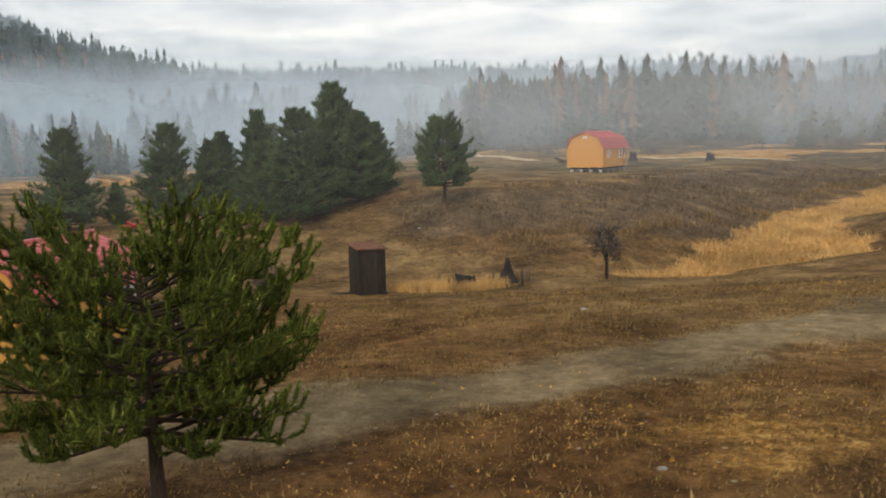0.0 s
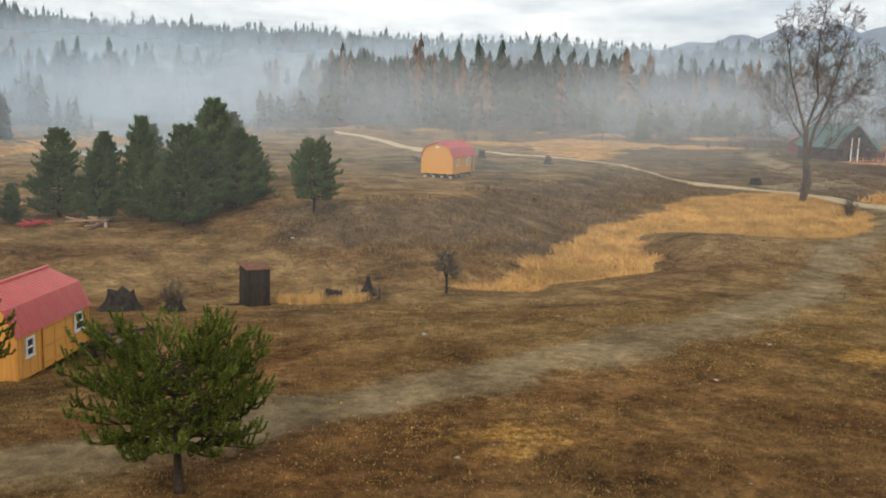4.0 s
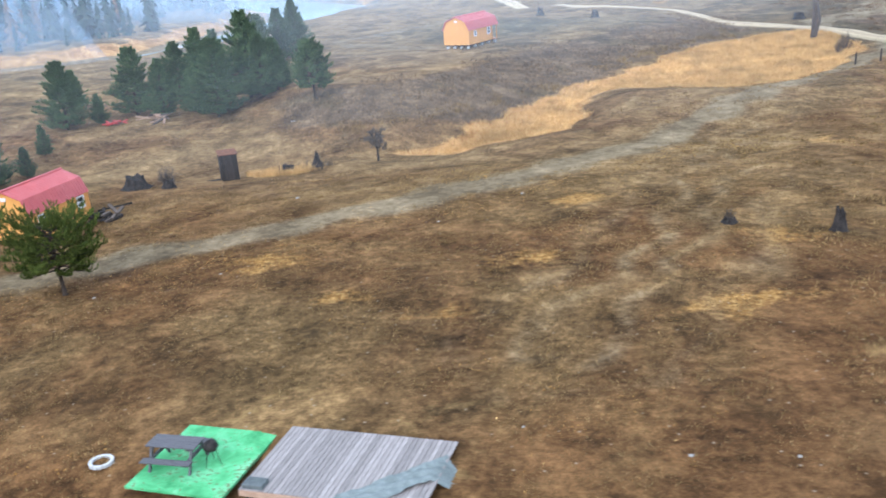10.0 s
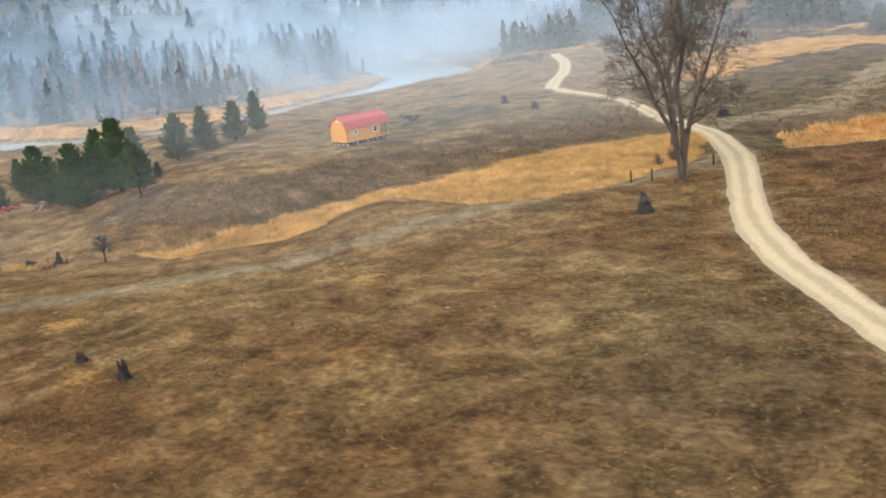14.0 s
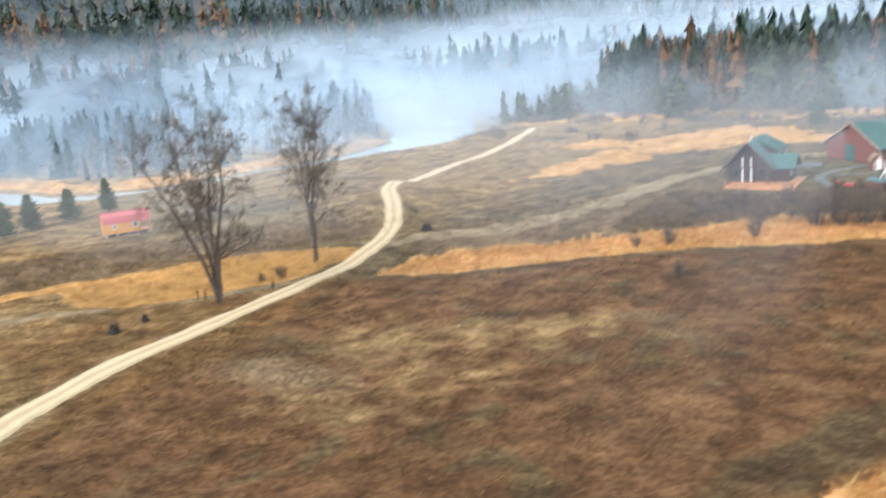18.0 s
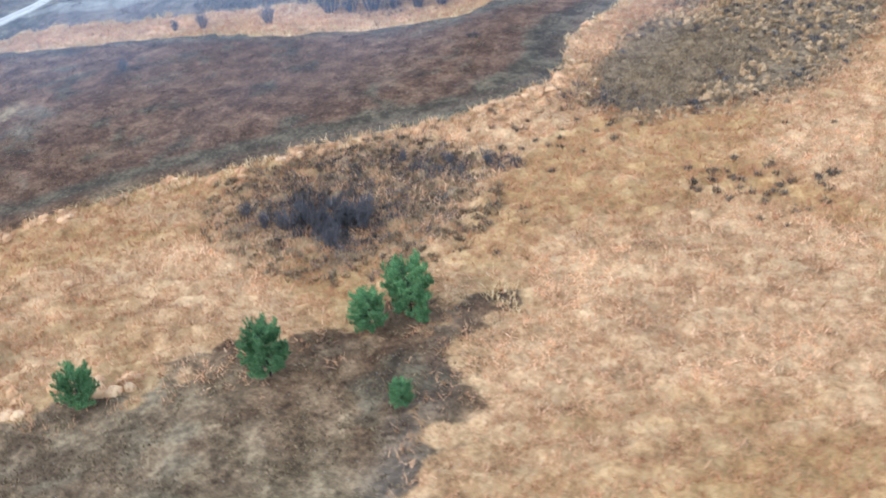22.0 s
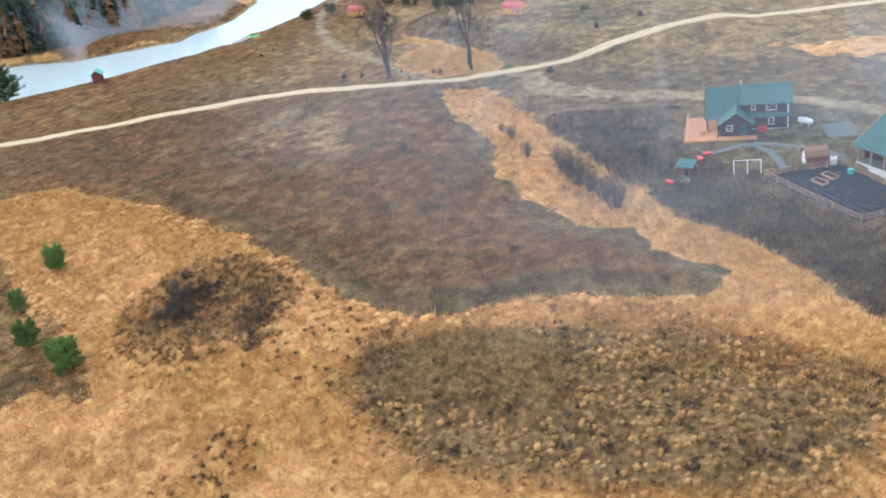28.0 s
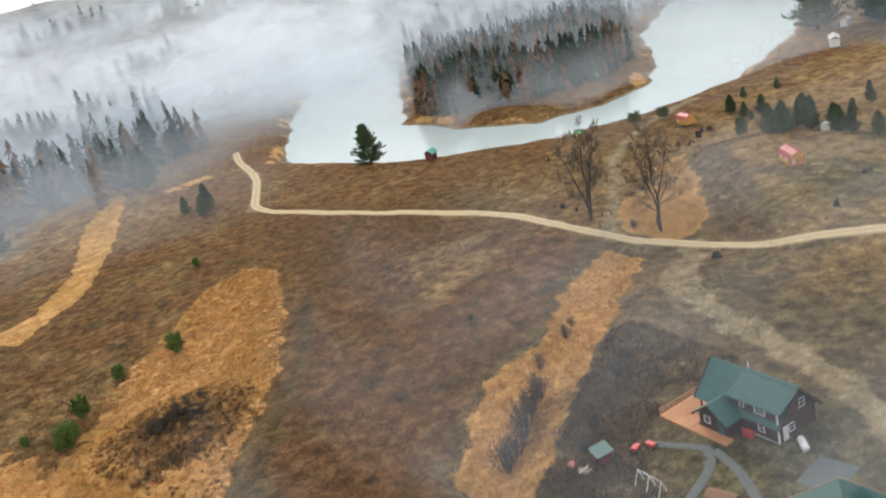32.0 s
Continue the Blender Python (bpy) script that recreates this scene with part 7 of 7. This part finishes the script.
def rail_fence(pts):
    ob = thing("fence", pose(0, 0, 0), "weathered wooden rail fence round the garden", "fence")
    for (ax, ay), (bx, by) in zip(pts, pts[1:] + pts[:1]):
        ln = math.hypot(bx - ax, by - ay)
        n = max(2, round(ln / 2.4))
        for k in range(n):
            x, y = ax + (bx - ax) * k / n, ay + (by - ay) * k / n
            x1, y1 = ax + (bx - ax) * (k + 1) / n, ay + (by - ay) * (k + 1) / n
            z, z1 = hz1(x, y), hz1(x1, y1)
            part("post", MB().box(x, y, z + 0.5, 0.12, 0.12, 1.3), FENCE_WOOD, ob)
            for h in (0.35, 0.7, 1.05):
                part("rail", MB().tube([(x, y, z + h), (x1, y1, z1 + h)], [0.055, 0.055], 4), FENCE_WOOD, ob)
    return ob


rail_fence(GARDEN)
gq = np.random.default_rng(3)
gx, gy = scatter(GARDEN, 260, gq, 0.8)
rows = np.abs(((gx * 0.66 + gy * 0.75) / 2.2) % 1 - 0.5) < 0.18
tufts("garden_plants", gx[rows], gy[rows], WEEDS, "withered brown vegetable plants in rows", "plants", 0.5, 0.08, 22, gq, 0.9, 0.3)
for x, y, t in ((117.2, 150.2, 42), (115.6, 151.6, 42)):
    ob = thing("raised_bed", on(x, y, t, 0.05), "pale wooden raised garden bed", "planter", "raised beds")
    for a, b, sx, sy in ((0, -0.55, 2.2, 0.06), (0, 0.55, 2.2, 0.06), (-1.1, 0, 0.06, 1.1), (1.1, 0, 0.06, 1.1)):
        part("board", MB().box(a, b, 0.16, sx, sy, 0.34), FENCE_WOOD, ob)
    part("soil", MB().box(0, 0, 0.12, 2.1, 1.0, 0.2), OLD_WOOD, ob, "dark garden soil")
bin_ob = tagged(new("garden_bin", MB().box(0, 0, 0.35, 0.8, 0.8, 0.7, c=0.06).mesh("garden_bin", HUT_GREEN)), "green plastic compost bin by the fence", "bin")
bin_ob.matrix_world = on(114.6, 154.4, 40, 0.06)


def playhouse(m):
    """A small gambrel shed with an arched red front."""
    ob = thing("garden_shed", m, "small red gambrel shed with brown shingle roof", "shed")
    g2 = [(-1.1, 0), (-1.1, 1.5), (-0.75, 2.15), (0, 2.5), (0.75, 2.15), (1.1, 1.5), (1.1, 0)]
    part("body", MB().prism(g2, 0, 3.0), BARN_RED, ob)
    for (x0, z0), (x1, z1) in zip([(-1.25, 1.4), (-0.8, 2.24), (0, 2.6), (0.8, 2.24)], [(-0.8, 2.24), (0, 2.6), (0.8, 2.24), (1.25, 1.4)]):
        part("roof", MB().slab((x0, -0.2, z0), (x0, 3.2, z0), (x1, 3.2, z1), (x1, -0.2, z1), -0.05), SHINGLE, ob, "brown shingle roof")
    part("door", MB().box(0, -0.03, 0.95, 0.8, 0.06, 1.8), WHITE, ob, "white panelled door")
    part("round_window", MB().tube([(0, -0.05, 2.12), (0, 0.02, 2.12)], [0.18, 0.18], 10), WHITE, ob, "round white window")
    for x in (-0.75, 0.75):
        part("trim", MB().box(x, -0.03, 0.75, 0.1, 0.06, 1.5), WHITE, ob)
    return ob


playhouse(on(111.6, 148.2, 16, 0.0))
barrel = thing("water_barrel", on(111.9, 152.2), "white plastic water barrel beside the shed", "barrel")
part("drum", MB().tube([(0, 0, 0), (0, 0, 0.15), (0, 0, 0.6), (0, 0, 1.1), (0, 0, 1.25)], [0.42, 0.46, 0.48, 0.46, 0.4], 14), WHITE, barrel, smooth=True)
part("lid", MB().tube([(0, 0, 1.25), (0, 0, 1.33)], [0.3, 0.28], 12), SHINGLE, barrel)


def swing_set(m):
    ob = thing("swing_set", m, "white wooden swing frame on the lawn", "swing")
    part("beam", MB().tube([(-1.9, 0, 1.9), (1.9, 0, 1.9)], [0.05, 0.05], 6), WHITE, ob)
    for x in (-1.9, 0, 1.9):
        for s in (-1, 1):
            part("leg", MB().tube([(x, 0, 1.9), (x, s * 0.75, 0)], [0.06, 0.06], 6), WHITE, ob)
    for x in (-1.0, 0.9):
        seat = part("seat", MB().box(x, 0, 0.5, 0.5, 0.2, 0.04), OLD_WOOD, ob)
        for d in (-0.22, 0.22):
            part("rope", MB().tube([(x + d, 0, 0.5), (x + d, 0, 1.88)], [0.012, 0.012], 4), CONCRETE, seat)
    return ob


swing_set(on(113.3, 140.4, 92))


def coop(m):
    ob = thing("chicken_coop", m, "small wooden coop with a pale green metal roof", "coop")
    part("wall", MB().box(0, 0, 0.75, 2.2, 1.8, 1.5, c=0.03), BARN_RED, ob)
    part("roof", MB().slab((-1.4, -1.2, 1.55), (1.4, -1.2, 1.55), (1.4, 1.2, 1.95), (-1.4, 1.2, 1.95), 0.06), TEAL_METAL, ob, "pale green metal roof")
    for x in (-1.0, 1.0):
        part("leg", MB().box(x, -0.85, 0.6, 0.12, 0.12, 1.6), OLD_WOOD, ob)
    part("door", MB().box(0.3, -0.93, 0.7, 0.6, 0.05, 1.1), OLD_WOOD, ob)
    run = part("run_frame", MB().box(1.9, 0, 0.95, 1.5, 0.06, 0.06), OLD_WOOD, ob, "grey wire run frame")
    for x in (1.2, 1.9, 2.6):
        part("run_post", MB().box(x, 0.8, 0.5, 0.07, 0.07, 1.0), OLD_WOOD, run)
        part("run_post", MB().box(x, -0.8, 0.5, 0.07, 0.07, 1.0), OLD_WOOD, run)
    return ob


coop(on(113.2, 131.6, 75))


def cart(m, label):
    ob = thing("cart", m, label, "cart", "yard carts")
    part("tray", MB().box(0, 0, 0.55, 1.3, 0.8, 0.35, c=0.05), RED_PAINT, ob)
    for x in (-0.45, 0.45):
        for s in (-1, 1):
            wheel = part("wheel", MB().tube([(x, s * 0.42, 0.22), (x, s * 0.54, 0.22)], [0.22, 0.22], 12), CHAR, ob)
            part("rim", MB().tube([(x, s * 0.4, 0.22), (x, s * 0.555, 0.22)], [0.1, 0.1], 8), CONCRETE, wheel)
    part("handle", MB().tube([(0.65, 0, 0.5), (1.25, 0, 0.95)], [0.025, 0.025], 6), CHAR, ob)
    return ob


cart(on(109.2, 133.4, 20), "red garden cart standing near the coop")
cart(on(107.6, 134.4, 100), "red garden cart with dark wheels on the lawn")
cart(on(116.6, 129.6, 60), "faded red cart loaded with scrap by the bank")
logs = thing("wood_pile", on(116.0, 131.6, 30), "heap of scrap boards beside the coop", "wood pile")
lq = np.random.default_rng(6)
for k in range(14):
    part("board", MB().box(0, 0, 0.08 + 0.04 * k, 1.6, 0.18, 0.05, pose(*lq.uniform(-0.35, 0.35, 2), 0, 0, 0, lq.uniform(0, 180))), FENCE_WOOD if k % 3 else CONCRETE, logs)


def gas_tank(m, label):
    ob = thing("gas_tank", m, label, "tank", "gas tanks")
    part("cylinder", MB().tube([(-1.25, 0, 0.75), (-1.18, 0, 0.75), (-1.0, 0, 0.75), (1.0, 0, 0.75), (1.18, 0, 0.75), (1.25, 0, 0.75)], [0.1, 0.32, 0.45, 0.45, 0.32, 0.1], 14), WHITE, ob, smooth=True)
    for x in (-0.7, 0.7):
        part("foot", MB().box(x, 0, 0.17, 0.2, 0.6, 0.35), CONCRETE, ob)
    part("dome", MB().tube([(0, 0, 1.15), (0, 0, 1.36)], [0.2, 0.15], 10), WHITE, ob)
    return ob


gas_tank(on(97.0, 148.8, 55), "white gas tank on the lawn behind the house")
gas_tank(on(116.6, 170.6, 60), "white gas tank on the grass behind the barn")

PATHS = [[(107, 134), (104.8, 138), (103.6, 140.5)], [(103.6, 140), (106, 143), (109.5, 144.5), (113, 145.6)], [(103.4, 141), (104.6, 146), (107.4, 151), (109.5, 154)]]
for p in PATHS:
    ribbon("garden_path", p, 1.7, SLATE, "grey gravel garden path across the lawn", "path", 0.07, 5, 0.1)
poly_sheet("gravel_pad", [(97, 151), (102.5, 152), (102, 156.5), (96, 155.5)], SLATE, 0.05, "grey gravel parking pad beside the barn", "gravel")

# ---- along the river and far meadow ----
def river_hut(m):
    ob = thing("river_hut", m, "small red-brown hut with a bright green roof on the river bank", "hut")
    part("wall", MB().box(0, 0, 1.15, 3.0, 2.6, 2.3, c=0.04), BARN_RED, ob)
    for s in (-1, 1):
        c = [(-1.9, s * 1.8, 2.1), (1.9, s * 1.8, 2.1), (1.9, 0, 3.4), (-1.9, 0, 3.4)]
        part("roof", MB().slab(*(c if s < 0 else c[::-1]), 0.08), HUT_GREEN, ob, "green metal roof")
    for x in (-1.45, 1.45):
        part("gable", MB().add([(x, -1.3, 2.3), (x, 1.3, 2.3), (x, 0, 3.25), (x * 0.97, -1.3, 2.3), (x * 0.97, 1.3, 2.3), (x * 0.97, 0, 3.25)], [(0, 1, 2), (5, 4, 3), (0, 3, 4, 1), (1, 4, 5, 2), (2, 5, 3, 0)]), BARN_RED, ob)
    part("door", MB().box(0, 1.33, 1.0, 0.9, 0.06, 1.9), OLD_WOOD, ob)
    return ob


river_hut(on(41.5, -34.5, 30))
dock = thing("dock", pose(9.5, -10.2, -2.05, 0, 0, -35), "pale floating boat dock on the river", "dock")
for k in range(14):
    part("plank", MB().box(-2.6 + 0.4 * k, 0, 0.1, 0.38, 1.6, 0.08), CONCRETE, dock)
part("float", MB().box(0, 0, -0.06, 5.6, 1.4, 0.25), CONCRETE, dock)


def white_shed(m, sx, sy, h, label):
    ob = thing("white_shed", m, label, "shed")
    part("wall", MB().box(0, 0, h / 2, sx, sy, h, c=0.03), WHITE, ob)
    for s in (-1, 1):
        c = [(-sx / 2 - 0.2, s * (sy / 2 + 0.25), h - 0.05), (sx / 2 + 0.2, s * (sy / 2 + 0.25), h - 0.05), (sx / 2 + 0.2, 0, h + sy * 0.3), (-sx / 2 - 0.2, 0, h + sy * 0.3)]
        part("roof", MB().slab(*(c if s < 0 else c[::-1]), 0.06), CONCRETE, ob)
    part("door", MB().box(0, -sy / 2 - 0.02, 0.9, 0.8, 0.05, 1.8), CONCRETE, ob)
    window(ob, sx / 3, -sy / 2 - 0.01, h * 0.6, 0.5, 0.5, 0)
    return ob


white_shed(on(-12.4, 69.0, 30), 2.2, 1.8, 1.4, "small white shed among dark pines")
white_shed(on(-95, 10, 40), 8, 3, 2.6, "long white trailer on the far river meadow")
white_shed(on(-123, -6, 20), 5, 2.4, 2.4, "white caravan standing between two tall trees")
for x, y in ((-118, -14), (-128, 6)):
    plant(cone[1], on(x, y, x, -0.1, 3.2), "tall dark conifer on the far river meadow", group="roadside pines")
pole = thing("utility_pole", on(77.4, 216), "tall wooden utility pole in the far meadow", "pole")
part("shaft", MB().tube([(0, 0, -0.5), (0, 0, 9.5)], [0.17, 0.11], 8), BARK, pole)
part("crossarm", MB().box(0, 0, 8.9, 2.2, 0.1, 0.12), BARK, pole)
for x in (-0.9, 0.9, 0.3):
    part("insulator", MB().tube([(x, 0, 8.95), (x, 0, 9.15)], [0.05, 0.03], 6), CONCRETE, pole)
for x, y in ((52.2, 60.5), (50.2, 61.2), (57.5, 66)):
    post = tagged(new("fence_post", MB().tube([(0, 0, -0.2), (0, 0, 0.6), (0.02, 0, 1.15)], [0.09, 0.085, 0.06], 7).mesh("fence_post", OLD_WOOD)), "old wooden post beside the track", "post", "track posts")
    post.matrix_world = on(x, y)
for x, y, col, lab in ((-15, 56, FENCE_WOOD, "heap of tan cut brush beside the pines"), (-18.8, 55.4, RED_PAINT, "heap of red scrap beside the pines"), (-7.9, 25.6, CHAR, "heap of black scrap beside the yellow cabin"), (14, 99, OLD_WOOD, "dark heap of timber in the meadow")):
    heap = thing("scrap_heap", on(x, y, 0, 0, 0.8 if col is RED_PAINT else 1.15), lab, "heap")
    hq = np.random.default_rng(int(x + 300))
    for k in range(16):
        part("stick", MB().box(0, 0, 0, hq.uniform(0.8, 1.8), 0.16, 0.1, pose(*hq.uniform(-0.8, 0.8, 2), hq.uniform(0.08, 0.5), hq.uniform(-15, 15), hq.uniform(-15, 15), hq.uniform(0, 180))), col if k % 3 else BARK, heap)
